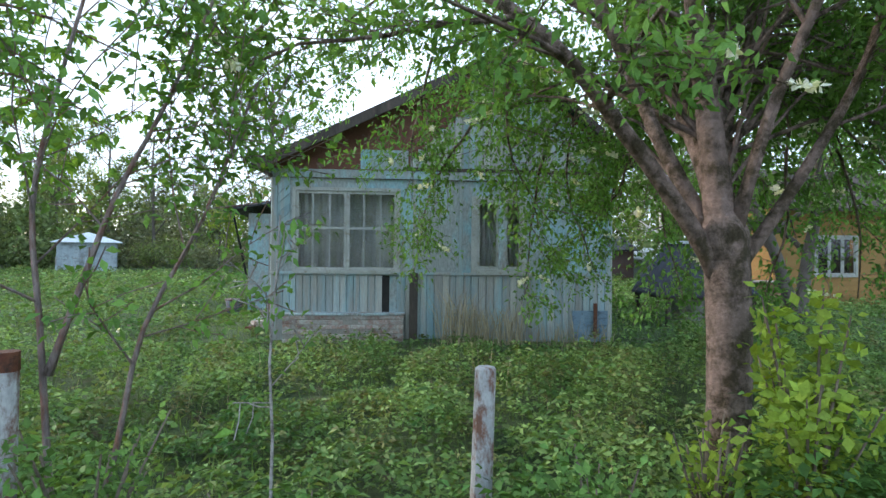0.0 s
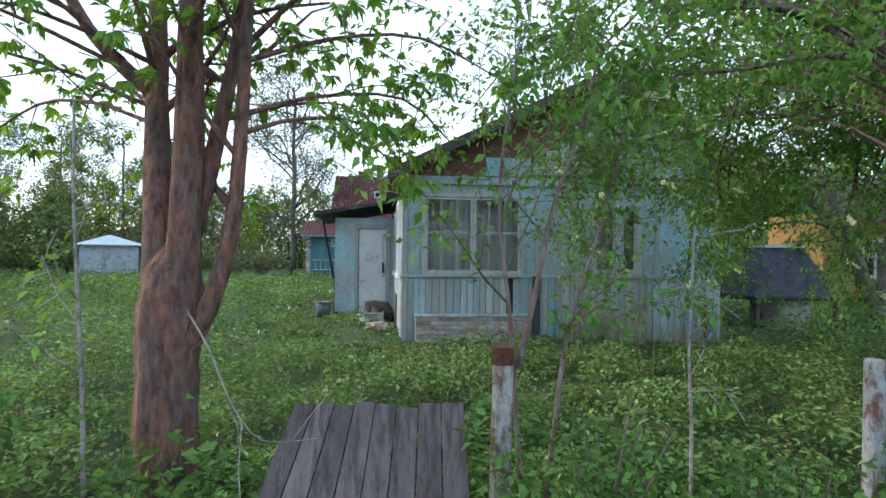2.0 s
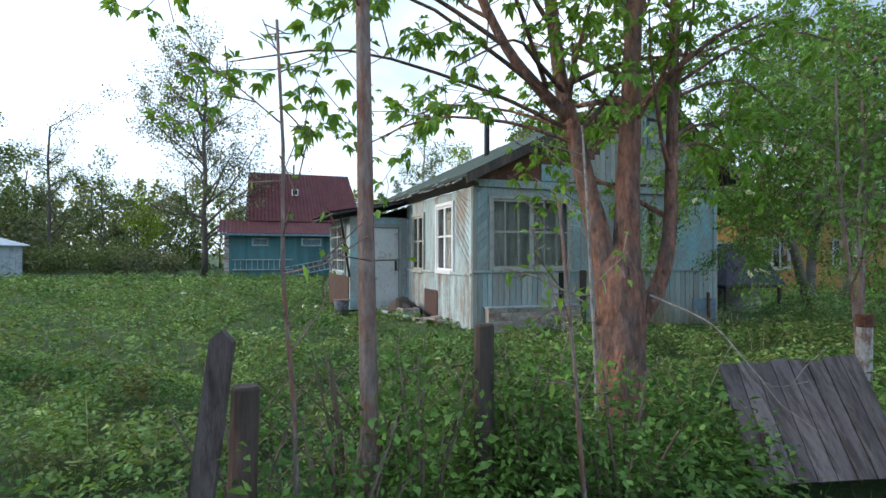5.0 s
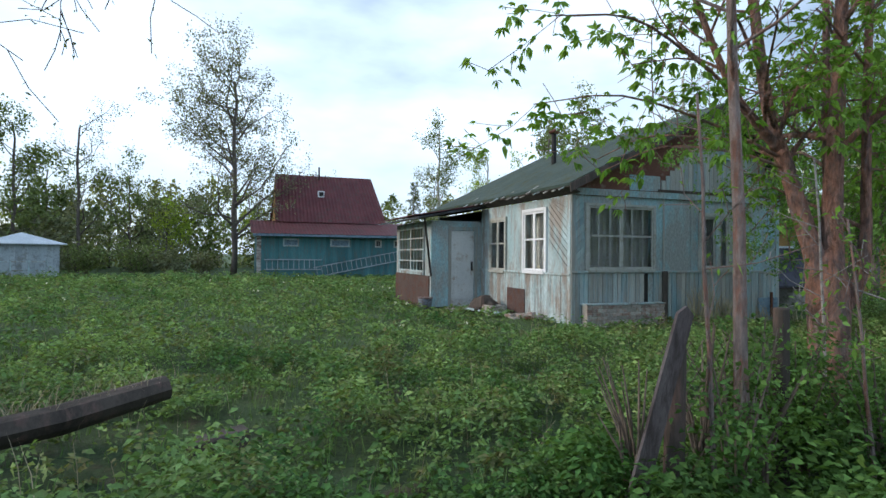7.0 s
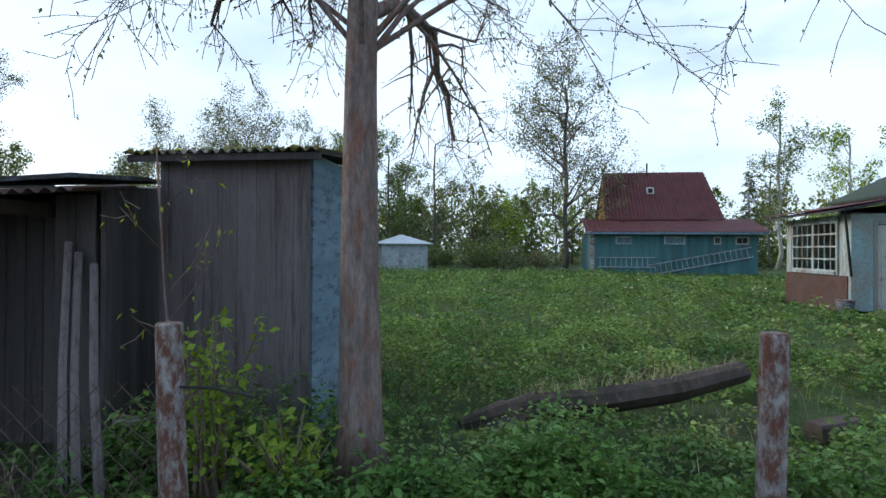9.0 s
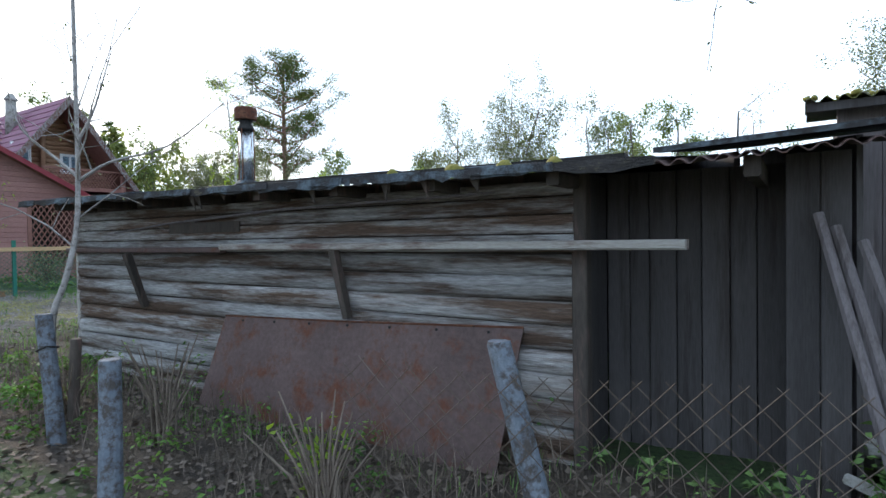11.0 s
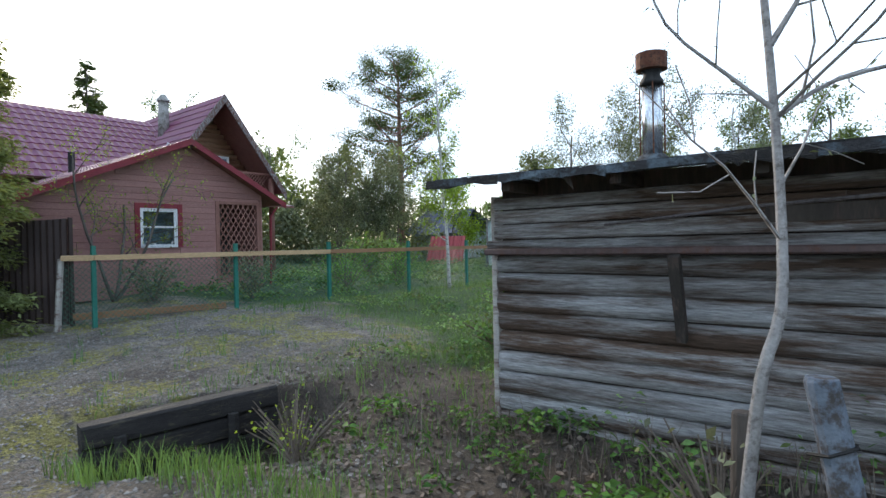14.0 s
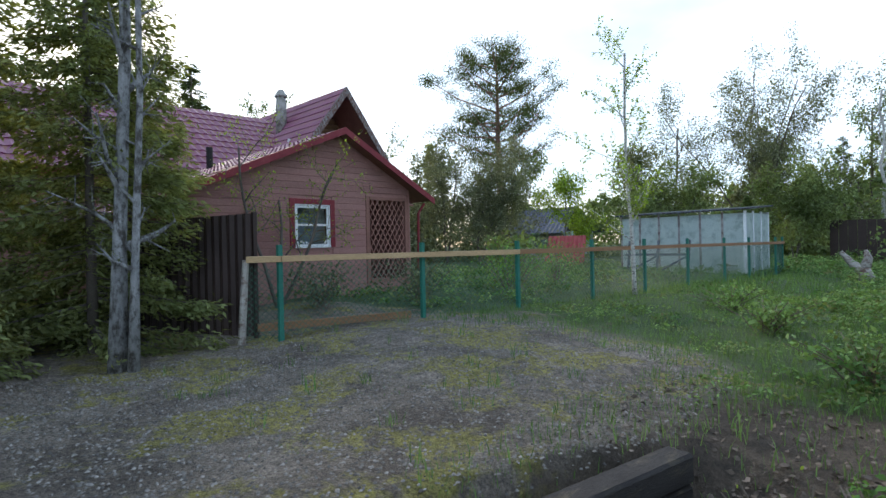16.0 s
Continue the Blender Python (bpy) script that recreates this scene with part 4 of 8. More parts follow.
# far sheds behind the well
for x0, y0, w, h, mat, rmat, lab in ((11.0, 30.0, 2.0, 2.0, "rust_sheet", "slate_felt", "small rust-brown shed with grey roof"), (8.6, 31.0, 1.6, 1.9, "pale_board", "slate_blue", "small pale shed with blue-grey roof"), (13.6, 31.0, 3.6, 1.5, "grey_shed", "white_roof", "low pale grey garden shed")):
    sh = thing("shed", lab, "shed", (x0 + w / 2, y0, 0.3))
    put("wall", Geo().box(x0, y0, 0.2, x0 + w, y0 + 2, h), M[mat], sh)
    put("door", Geo().chip(x0 + w * 0.3, y0 - 0.03, 0.3, x0 + w * 0.3 + 0.8, y0 - 0.003, min(h - 0.1, 2.0), 0.01), M[mat], sh)
    put("roof", Geo().prism([(x0 - 0.2, y0 - 0.3, h), (x0 + w + 0.2, y0 - 0.3, h), (x0 + w + 0.2, y0 + 2.2, h + 0.8), (x0 - 0.2, y0 + 2.2, h + 0.8)], (0, 0, 0.06)), M[rmat], sh)

# small grey shed across the yard
gs = thing("shed", "small grey shed with pale sheet roof", "shed", (-19.8, 40, 0.3))
SA = pose(-21.15, 38.4, 0.22, 0, 0, 24)


def sbox(x0, y0, z0, x1, y1, z1):
    return Geo().box(x0, y0, z0, x1, y1, z1, SA)


put("wall", sbox(0, 0, 0, 3.3, 2.6, 2.0), M["grey_shed"], gs)
for i in range(11):
    put("board", Geo().chip(i * 0.3, -0.03, 0.02, i * 0.3 + 0.29, -0.003, 1.98, 0.006, SA), M["grey_shed"], gs)
for i in range(8):
    put("board", Geo().chip(3.303, i * 0.32, 0.02, 3.33, i * 0.32 + 0.31, 1.98, 0.006, SA), M["grey_shed"], gs)
rg = Geo()
c = SA @ Vector((1.65, 1.3, 2.65))
cs = [SA @ Vector(p) for p in ((-0.3, -0.35, 1.98), (3.65, -0.35, 1.98), (3.65, 2.9, 1.98), (-0.3, 2.9, 1.98))]
for i in range(4):
    rg.prism([cs[i], cs[(i + 1) % 4], c], (0, 0, 0.05))
put("roof", rg, M["white_roof"], gs, "pale hipped sheet roof")
rail = thing("porch_rail", "white railing before the grey shed", "railing", (-20.5, 37.9, 0.3))
for z in (0.45, 0.95):
    put("rail", Geo().chip(0.0, -0.75, z, 2.6, -0.69, z + 0.07, 0.006, SA), M["pale_board"], rail)
for i in range(4):
    put("post", Geo().chip(i * 0.84, -0.77, 0.0, i * 0.84 + 0.08, -0.69, 1.1, 0.006, SA), M["pale_board"], rail)

# teal house with the dark red roof
th = thing("house", "teal boarded house with dark red metal roof", "house", (-2, 38, 0.3))
TX0, TX1, TY = -6.9, 3.2, 37.6
put("wall", Geo().box(TX0, TY, 0.2, TX1, TY + 7, 3.1), M["teal_paint"], th)
xs = TX0
while xs < TX1 - 0.1:
    put("board", Geo().chip(xs, TY - 0.03, 0.25, min(xs + 0.235, TX1), TY - 0.003, 3.05, 0.006), M["teal_paint"], th)
    xs += 0.245
put("corner_post", Geo().chip(TX0 - 0.15, TY - 0.06, 0.2, TX0 + 0.12, TY - 0.032, 3.0, 0.01), M["plank"], th)
for x, w in ((-5.4, 0.9), (-2.4, 1.2), (0.6, 0.35), (1.9, 0.7)):
    window(th, "window", w, 0.42, frontal(x, TY - 0.06, 2.3), 2, 1, M["pale_board"] if w > 0.8 else M["white_frame"], "low wide window under the eave", casing=0.05, glass=False)
    put("window_dark", Geo().box(x, TY - 0.04, 2.3, x + w, TY - 0.031, 2.72), M["blue_lap"] if w > 0.8 else M["black_iron"], th)


def corrugated(p0, p1, p2, p3, waves, amp, rows=1):
    """A corrugated sheet over a quad, waves running from p0-p1 side up to p3-p2."""
    ge = Geo()
    n = waves * 6
    p0, p1, p2, p3 = (Vector(p) for p in (p0, p1, p2, p3))
    nrm = (p1 - p0).cross(p3 - p0).normalized()
    for s in range(2):
        for i in range(n + 1):
            t = i / n
            o = nrm * (amp * math.sin(2 * math.pi * waves * t) - s * 0.006)
            ge.v += [tuple(p0.lerp(p1, t) + o), tuple(p3.lerp(p2, t) + o)]
    k = 2 * (n + 1)
    for i in range(n):
        a = 2 * i
        ge.f += [(a, a + 2, a + 3, a + 1), (k + a, k + a + 1, k + a + 3, k + a + 2), (a, k + a, k + a + 2, a + 2), (a + 1, a + 3, k + a + 3, k + a + 1)]
    return ge


put("lower_roof", corrugated((TX0 - 0.5, TY - 0.7, 3.05), (TX1 + 0.5, TY - 0.7, 3.05), (TX1 + 0.5, TY + 2.4, 4.0), (TX0 - 0.5, TY + 2.4, 4.0), 50, 0.02), M["red_metal"], th, "dark red corrugated lean-to roof")
put("fascia", Geo().chip(TX0 - 0.4, TY - 0.68, 2.88, TX1 + 0.4, TY - 0.64, 3.02, 0.008), M["blue_lap"], th)
put("attic_wall", Geo().prism([(-5.6, TY + 2.3, 3.9), (-5.6, TY + 8.0, 3.9), (-5.6, TY + 5.2, 7.4)], (6.4, 0, 0)), M["yellow"], th)
put("upper_roof", corrugated((-5.8, TY + 2.0, 3.95), (1.9, TY + 2.0, 3.95), (1.45, TY + 5.2, 7.55), (-5.6, TY + 5.2, 7.55), 32, 0.025), M["red_metal"], th, "steep dark red corrugated roof")
put("upper_roof", corrugated((-5.8, TY + 8.4, 3.95), (1.9, TY + 8.4, 3.95), (1.45, TY + 5.2, 7.55), (-5.6, TY + 5.2, 7.55), 32, 0.025), M["red_metal"], th)
hatch = put("roof_hatch", Geo().box(-2.75, TY + 3.62, 5.85, -2.3, TY + 3.95, 6.3), M["white_plastic"], th, "small white-framed roof hatch")
put("pane", Geo().box(-2.68, TY + 3.6, 5.92, -2.37, TY + 3.616, 6.23), M["black_iron"], hatch)
put("stove_pipe", Geo().tube([(-2.5, TY + 5.0, 7.2), (-2.5, TY + 5.0, 8.2)], [0.06, 0.06], 8), M["black_iron"], th)
for x, z, tilt, _ in ((-6.6, 0.75, 0, 0), (-3.4, 0.25, 11, 0)):
    ln = 3.6 if tilt == 0 else 6.4
    ld = thing("ladder", "grey wooden ladder hung along the teal wall", "ladder", (x, TY - 0.15, z), "ladders on the teal wall")
    mm = pose(x, TY - 0.12, z, 0, -tilt, 0)
    for dz in (0, 0.62):
        put("rail", Geo().chip(0, -0.03, dz, ln, 0.03, dz + 0.06, 0.006, mm), M["grey_shed"], ld)
    for i in range(int(ln / 0.33)):
        put("rung", Geo().chip(0.15 + i * 0.33, -0.02, 0.06, 0.19 + i * 0.33, 0.02, 0.62, 0.005, mm), M["grey_shed"], ld)


# ---- log shed ----
def shed_roof(y, x=-17.0):
    return 2.085 + 0.115 * (y - 2.6) - 0.014 * (x + 17.0)


LX0, LX1, LY, LB = -22.4, -15.9, 3.06, 0.06
shed = thing("log_shed", "silvered old log shed with torn felt roof", "shed", (-19, 4.5, 0.1))
z, rows = LB, 0
while z < 1.5:
    h = R.uniform(0.145, 0.175)
    x = LX0
    while x < LX1 - 0.01:
        e = LX1 if (x > LX0 or rows % 3) else R.uniform(-20.5, -18)
        ge = Geo().hewn(x, e, LY + R.uniform(-0.012, 0.006), z, h, 0.15, R, b=0.042)
        put("log", ge, M["log"], shed)
        x = e + (0.004 if e < LX1 else 0)
    z += h + 0.007
    rows += 1
put("chinking", Geo().prism([(LX0 + 0.02, LY + 0.07, LB), (LX1 - 0.02, LY + 0.07, LB), (LX1 - 0.02, LY + 0.07, shed_roof(LY, LX1) - 0.002), (LX0 + 0.02, LY + 0.07, shed_roof(LY, LX0) - 0.002)], (0, 0.09, 0)), M["dark_wood"], shed)
for i, (z0, z1, xa, xb) in enumerate(((1.585, 1.70, LX0 - 0.08, LX1), (1.71, 1.83, LX0, LX1), (1.84, 1.95, LX0, LX1), (1.96, 2.055, LX0, LX1))):
    cut = R.uniform(-20, -18)
    for a, b in ((xa, cut), (cut + 0.006, xb)):
        put("plank", Geo().chip(a, LY - 0.03 - 0.012 * (i % 2), z0, b, LY + 0.03, z1, 0.01), M["log"], shed)
put("shelf_plank", Geo().chip(-19.35, LY - 0.17, 1.60, -15.2, LY - 0.045, 1.66, 0.012, pose(0, 0, 0)), M["plank"], shed, "pale grey shelf plank")
put("shelf_plank", Geo().chip(LX0 - 0.05, LY - 0.12, 1.575, -19.4, LY - 0.045, 1.63, 0.012), M["rust_sheet"], shed)
for xa, ya, za, xb, zb in ((-20.85, LY - 0.23, 1.57, -20.86, 0.97), (-17.91, LY - 0.13, 1.6, -17.86, 1.03)):
    put("brace", Geo().tube([(xa, ya, za), ((xa + xb) / 2, (ya + LY - 0.03) / 2, (za + zb) / 2), (xb, LY - 0.03, zb)], [0.05, 0.047, 0.044], 4, 0.08, R), M["dark_wood"], shed)
put("slipped_batten", Geo().tube([(-21.4, LY - 0.06, 1.80), (-20.4, LY - 0.06, 1.88), (-18.6, LY - 0.1, 1.96), (-16.4, LY - 0.16, 1.99)], [0.009, 0.012, 0.012, 0.009], 5), M["privy_board"], shed)
# dark sheet before whole planks, painting the shade of an open gap
put("dark_gap", Geo().box(-20.34, LY - 0.05, 1.775, -19.19, LY - 0.044, 1.88), M["dark_wood"], shed)
put("corner_post", Geo().chip(LX0 - 0.06, LY + 0.0, LB, LX0 - 0.002, LY + 0.09, 2.08, 0.01), M["plank"], shed)
put("side_wall", Geo().prism([(LX0, LY + 0.16, LB), (LX0, 6.5, LB), (LX0, 6.5, shed_roof(6.5, LX0) - 0.002), (LX0, LY + 0.16, shed_roof(LY + 0.16, LX0) - 0.002)], (0.1, 0, 0)), M["log"], shed)
put("back_wall", Geo().box(LX0, 6.5, LB, -16.15, 6.6, shed_roof(6.5)), M["black_board"], shed)
put("end_wall", Geo().prism([(-15.1, 5.0, LB), (-16.1, 6.5, LB), (-16.1, 6.5, shed_roof(6.5)), (-15.1, 5.0, shed_roof(5.0))], (-0.05, -0.03, 0)), M["black_board"], shed)
XL, XR = LX0 - 0.38, -15.3
put("roof", Geo().prism([(XL, 2.6, shed_roof(2.6, XL)), (XR, 2.6, shed_roof(2.6, XR)), (XR, 5.0, shed_roof(5.0, XR)), (-16.1, 6.8, shed_roof(6.8, -16.1)), (XL, 6.8, shed_roof(6.8, XL))], (0, 0, 0.028)), M["dark_wood"], shed)
put("felt_cover", Geo().prism([(XL, 2.596, shed_roof(2.6, XL) + 0.03), (XR, 2.596, shed_roof(2.6, XR) + 0.03), (XR, 5.0, shed_roof(5.0, XR) + 0.03), (-16.1, 6.8, shed_roof(6.8, -16.1) + 0.03), (XL, 6.8, shed_roof(6.8, XL) + 0.03)], (0, 0, 0.01)), M["slate_felt"], shed, "torn blue-grey felt cover")
for k in range(2):                                # torn felt, folded over the eave in uneven laps
    x = XL + 0.1 * k
    while x < XR - 0.1:
        w = min(R.uniform(0.22, 0.75), XR - x)
        zt, n = shed_roof(2.6, x), 6
        low = [(x + w * i / n, 2.57 - 0.012 * k + R.uniform(-0.006, 0.006), shed_roof(2.6, x + w * i / n) - R.uniform(0.0, 0.02 if k else 0.038)) for i in range(n, -1, -1)]
        put("felt_strip", Geo().prism([(x, 2.58 - 0.012 * k, zt + 0.044 + 0.004 * k), (x + w, 2.58 - 0.012 * k, shed_roof(2.6, x + w) + 0.044 + 0.004 * k)] + low, (0, 0.006, 0)), M["slate_felt"] if (k or R.random() < 0.5) else M["tar_timber"], shed)
        x += w + (0.004 if k == 0 else R.uniform(0.15, 0.6))
for i in range(30):                               # lifted patches lying on the felt
    x, y, w, d = R.uniform(XL + 0.1, -16.2), R.uniform(2.62, 3.3), R.uniform(0.25, 0.8), R.uniform(0.15, 0.4)
    zz = [shed_roof(y + b * d, x + a * w) + 0.043 + R.uniform(0.002, 0.016) for a, b in ((0, 0), (1, 0), (1, 1), (0, 1))]
    put("felt_patch", Geo().prism([(x, y, zz[0]), (x + w, y + R.uniform(-0.05, 0.05), zz[1]), (x + w * 0.95, y + d, zz[2]), (x + R.uniform(0, 0.1), y + d, zz[3])], (0, 0, 0.006)), M[("slate_felt", "tar_timber", "blue_post")[i % 3]], shed)
for i in range(9):
    x = LX0 + R.uniform(0.2, 6.4)
    zt = shed_roof(2.62, x)
    put("felt_shred", Geo().prism([(x, 2.62, zt), (x + R.uniform(0.04, 0.12), 2.63, zt), (x + R.uniform(0.0, 0.1), 2.66, zt - R.uniform(0.05, 0.15))], (0, 0.008, 0)), M["dark_wood"], shed)
for i in range(8):
    x = LX0 + 0.3 + i * 0.88
    put("rafter_end", Geo().chip(x, 2.68, shed_roof(2.68, x) - 0.085, x + 0.08, LY + 0.06, shed_roof(2.68, x) - 0.005, 0.008), M["dark_wood"], shed)
for xa, xb, y in ((-20.9, -18.3, 4.3), (-18.6, -15.95, 4.5)):
    put("roof_plank", Geo().prism([(xa, y, shed_roof(y, xa) + 0.035), (xb, y, shed_roof(y, xb) + 0.035), (xb, y, shed_roof(y, xb) + 0.115), (xa, y, shed_roof(y, xa) + 0.10)], (0, 0.14, 0)), M["tar_timber"], shed, "dark plank laid along the roof")
for x, y, k in ((-16.6, 2.7, 0.07), (-16.2, 2.66, 0.05), (-15.9, 2.72, 0.06), (-17.1, 2.68, 0.04)):
    zt = shed_roof(y, x)
    put("moss_clump", Geo().tube([(x, y, zt + 0.03), (x, y, zt + 0.06), (x, y, zt + 0.085)], [k, k * 0.9, k * 0.4], 9, 0.25, R), M["moss"], shed, smooth=True)
flue = thing("flue", "steel flue pipe with rusty cylindrical cowl", "chimney", (-21.74, 5.15, 2.55))
fz = shed_roof(5.15, -21.74) + 0.03
put("flashing", Geo().tube([(-21.74, 5.15, fz), (-21.74, 5.15, fz + 0.05), (-21.74, 5.15, fz + 0.12)], [0.24, 0.2, 0.13], 16), M["slate_felt"], flue, smooth=True)
put("pipe", Geo().tube([(-21.74, 5.15, fz + 0.08), (-21.74, 5.15, 3.34)], [0.105, 0.105], 20), M["steel"], flue, "bright steel pipe", smooth=True)
put("collar", Geo().tube([(-21.74, 5.15, 3.34), (-21.74, 5.15, 3.38), (-21.74, 5.15, 3.45), (-21.74, 5.15, 3.5)], [0.12, 0.125, 0.085, 0.11], 16), M["black_iron"], flue, smooth=True)
put("cowl", Geo().tube([(-21.74, 5.15, 3.5), (-21.74, 5.15, 3.505), (-21.74, 5.15, 3.68), (-21.74, 5.15, 3.685)], [0.10, 0.165, 0.165, 0.15], 18), M["rust"], flue, "rusty cowl")
for a in range(4):
    put("stay", Geo().tube([(-21.74 + 0.125 * math.cos(a * 1.57 + 0.4), 5.15 + 0.125 * math.sin(a * 1.57 + 0.4), fz + 0.1), (-21.74 + 0.125 * math.cos(a * 1.57 + 0.4), 5.15 + 0.125 * math.sin(a * 1.57 + 0.4), 3.36)], [0.008, 0.008], 5), M["rust"], flue)

# open lean-to of dark boards beside it
lean = thing("lean_to", "dark board lean-to with corrugated eave, inner shade in its colour", "shed", (-15, 4, 0.1))
xs = LX1 + 0.01
while xs < -14.42:
    w = R.uniform(0.13, 0.19)
    back = 3.75 if xs < -14.85 else 3.3
    put("board", Geo().chip(xs, back, 0.12, min(xs + w - 0.006, -14.37), back + 0.03, 2.14, 0.005), M["black_board"], lean)
    xs += w
for k in range(8):
    p, q = Vector((-14.39, 3.34, 0)).lerp(Vector((-15.08, 5.0, 0)), k / 8), Vector((-14.39, 3.34, 0)).lerp(Vector((-15.08, 5.0, 0)), (k + 0.98) / 8)
    put("board", Geo().prism([(p.x, p.y, 0.12), (q.x, q.y, 0.12), (q.x, q.y, 2.22 + 0.08 * (q.y - 3.3)), (p.x, p.y, 2.22 + 0.08 * (p.y - 3.3))], (0.03, 0.01, 0)), M["black_board"], lean)
put("log_end_wall", Geo().box(LX1 - 0.001, LY + 0.17, 0.1, LX1 + 0.006, 3.74, 2.12), M["black_board"], lean)
put("roof", Geo().prism([(-15.34, 2.75, 2.14), (-14.12, 2.75, 2.19), (-14.2, 3.6, 2.27), (-15.05, 5.0, 2.42), (-15.34, 5.0, 2.42)], (0, 0, 0.03)), M["slate_felt"], lean)
put("eave_sheet", corrugated((-15.32, 2.62, 2.065), (-14.06, 2.70, 2.12), (-14.08, 3.3, 2.20), (-15.32, 3.3, 2.155), 12, 0.016), M["rust_sheet"], lean, "rusty corrugated eave sheet")
put("beam", Geo().chip(-14.9, 2.78, 1.98, -14.82, 3.7, 2.09, 0.01), M["dark_wood"], lean)
put("corner_post", Geo().chip(LX1 - 0.02, LY - 0.02, 0.05, LX1 + 0.08, LY + 0.09, 2.1, 0.01), M["dark_wood"], lean)
for i, (xa, ya, xb, yb, zt) in enumerate(((-14.57, 3.2, -14.18, 2.78, 1.68), (-14.49, 3.2, -14.10, 2.8, 1.6), (-14.37, 3.2, -13.94, 2.8, 1.51))):
    p = part("pole", Geo().tube([(0, 0, 0), ((xa - xb) * 0.5, (ya - yb) * 0.5, (zt - 0.05) * 0.52), (xa - xb, 3.27 - yb - 0.02, zt)], [0.035, 0.03, 0.028], 7), M["privy_board"])
    p.location = (xb, yb, g(xb, yb) - 0.02)
    tagged(p, "grey wooden pole leaning against the dark shed", "pole", "poles by the shed")
for i in range(5):
    x, y = -14.1 + R.uniform(-0.25, 0.3), 3.5 + R.uniform(-0.3, 0.4)
    c = part("slab", Geo().chip(-0.2, -0.14, 0, 0.2, 0.14, 0.06, 0.012), M["concrete"])
    c.matrix_world = pose(x, y, g(x, y) + 0.03 + i * 0.05, R.uniform(-25, 25), R.uniform(-25, 25), R.uniform(0, 180))
    tagged(c, "broken grey slate slab heaped between the sheds", "slab", "broken slabs")
# rusty sheet leaning on the logs
sh = Geo().prism([(-19.55, LY - 0.34, -0.02), (-16.36, LY - 0.3, 0.06), (-16.26, LY - 0.02, 1.06), (-19.45, LY - 0.02, 0.95)], (0, -0.012, 0))
t = thing("sheet_iron", "large rusty iron sheet leaning on the logs", "metal sheet", (-17.9, LY - 0.2, 0.0))
put("sheet", sh, M["rust_sheet"], t)
put("folded_edge", Geo().tube([(-19.45, LY - 0.03, 0.955), (-17.9, LY - 0.035, 1.0), (-16.26, LY - 0.03, 1.065)], [0.009, 0.008, 0.009], 6), M["rust"], t)
for k in range(7):
    u = (k + 0.5) / 7
    put("nail", Geo().tube([(-19.4 + 3.1 * u, LY - 0.05, 0.92 + 0.105 * u), (-19.4 + 3.1 * u, LY - 0.036, 0.92 + 0.105 * u)], [0.012, 0.012], 6), M["black_iron"], t)

# ---- privy ----
VX0, VX1, VY0, VY1 = -14.43, -13.12, 4.12, 5.35
priv = thing("privy", "tall dark board privy with mossy corrugated roof", "outhouse", (-13.8, 4.7, 0.15))
xs = VX0 + 0.05
while xs < VX1 - 0.03:
    w = min(R.uniform(0.13, 0.18), VX1 - xs)
    put("board", Geo().chip(xs, VY0, 0.18, xs + w - 0.002, VY0 + 0.03, 2.53, 0.0015), M["privy_board"], priv)
    xs += w
put("corner_board", Geo().chip(VX0 - 0.02, VY0 - 0.02, 0.18, VX0 + 0.05, VY0 + 0.03, 2.53, 0.006), M["privy_board"], priv)
put("corner_board", Geo().chip(VX1 - 0.05, VY0 - 0.022, 0.18, VX1 + 0.02, VY0 - 0.002, 2.535, 0.006), M["privy_board"], priv)
for i in range(16):
    z = 0.18 + i * 0.148
    put("lap_board", Geo().prism([(VX1, VY0 + 0.03, z), (VX1, VY1, z), (VX1 + 0.008, VY1, z + 0.158), (VX1 + 0.008, VY0 + 0.03, z + 0.158)], (0.024, 0, 0)), M["blue_lap"], priv)
put("side_wall", Geo().box(VX0, VY0 + 0.03, 0.18, VX0 + 0.03, VY1, 2.5), M["black_board"], priv)
put("back_wall", Geo().box(VX0, VY1, 0.18, VX1, VY1 + 0.03, 2.55), M["black_board"], priv)
put("inner_wall", Geo().box(VX1 - 0.03, VY0 + 0.03, 0.18, VX1 - 0.002, VY1, 2.5), M["black_board"], priv)
put("roof", corrugated((VX0 - 0.2, VY0 - 0.24, 2.545), (VX1 + 0.18, VY0 - 0.24, 2.555), (VX1 + 0.18, VY1 + 0.3, 2.76), (VX0 - 0.2, VY1 + 0.3, 2.75), 18, 0.017), M["asbestos"], priv, "mossy corrugated roof")
put("fascia", Geo().box(VX0 - 0.19, VY0 - 0.2, 2.475, VX1 + 0.17, VY0 - 0.17, 2.53), M["black_board"], priv)
put("soffit", Geo().prism([(VX0 - 0.19, VY0 - 0.17, 2.535), (VX1 + 0.17, VY0 - 0.17, 2.54), (VX1 + 0.17, VY1 + 0.2, 2.70), (VX0 - 0.19, VY1 + 0.2, 2.69)], (0, 0, -0.02)), M["black_board"], priv)
for i in range(34):
    x = VX0 - 0.18 + i * 0.0495 + R.uniform(-0.02, 0.02)
    k = R.uniform(0.006, 0.03) * (0.5 + 0.5 * math.sin(i * 0.55 + 2) ** 2 + (0.35 if i > 18 else 0))
    y = VY0 - 0.24 + R.uniform(0, 0.22)
    zt = 2.548 + 0.12 * (y - VY0 + 0.24)
    put("moss_clump", Geo().tube([(x, y, zt), (x, y + 0.005, zt + 0.014), (x, y + 0.03, zt + 0.028)], [k * 1.1, k, k * 0.5], 7, 0.4, R), M["moss"], priv, smooth=True)

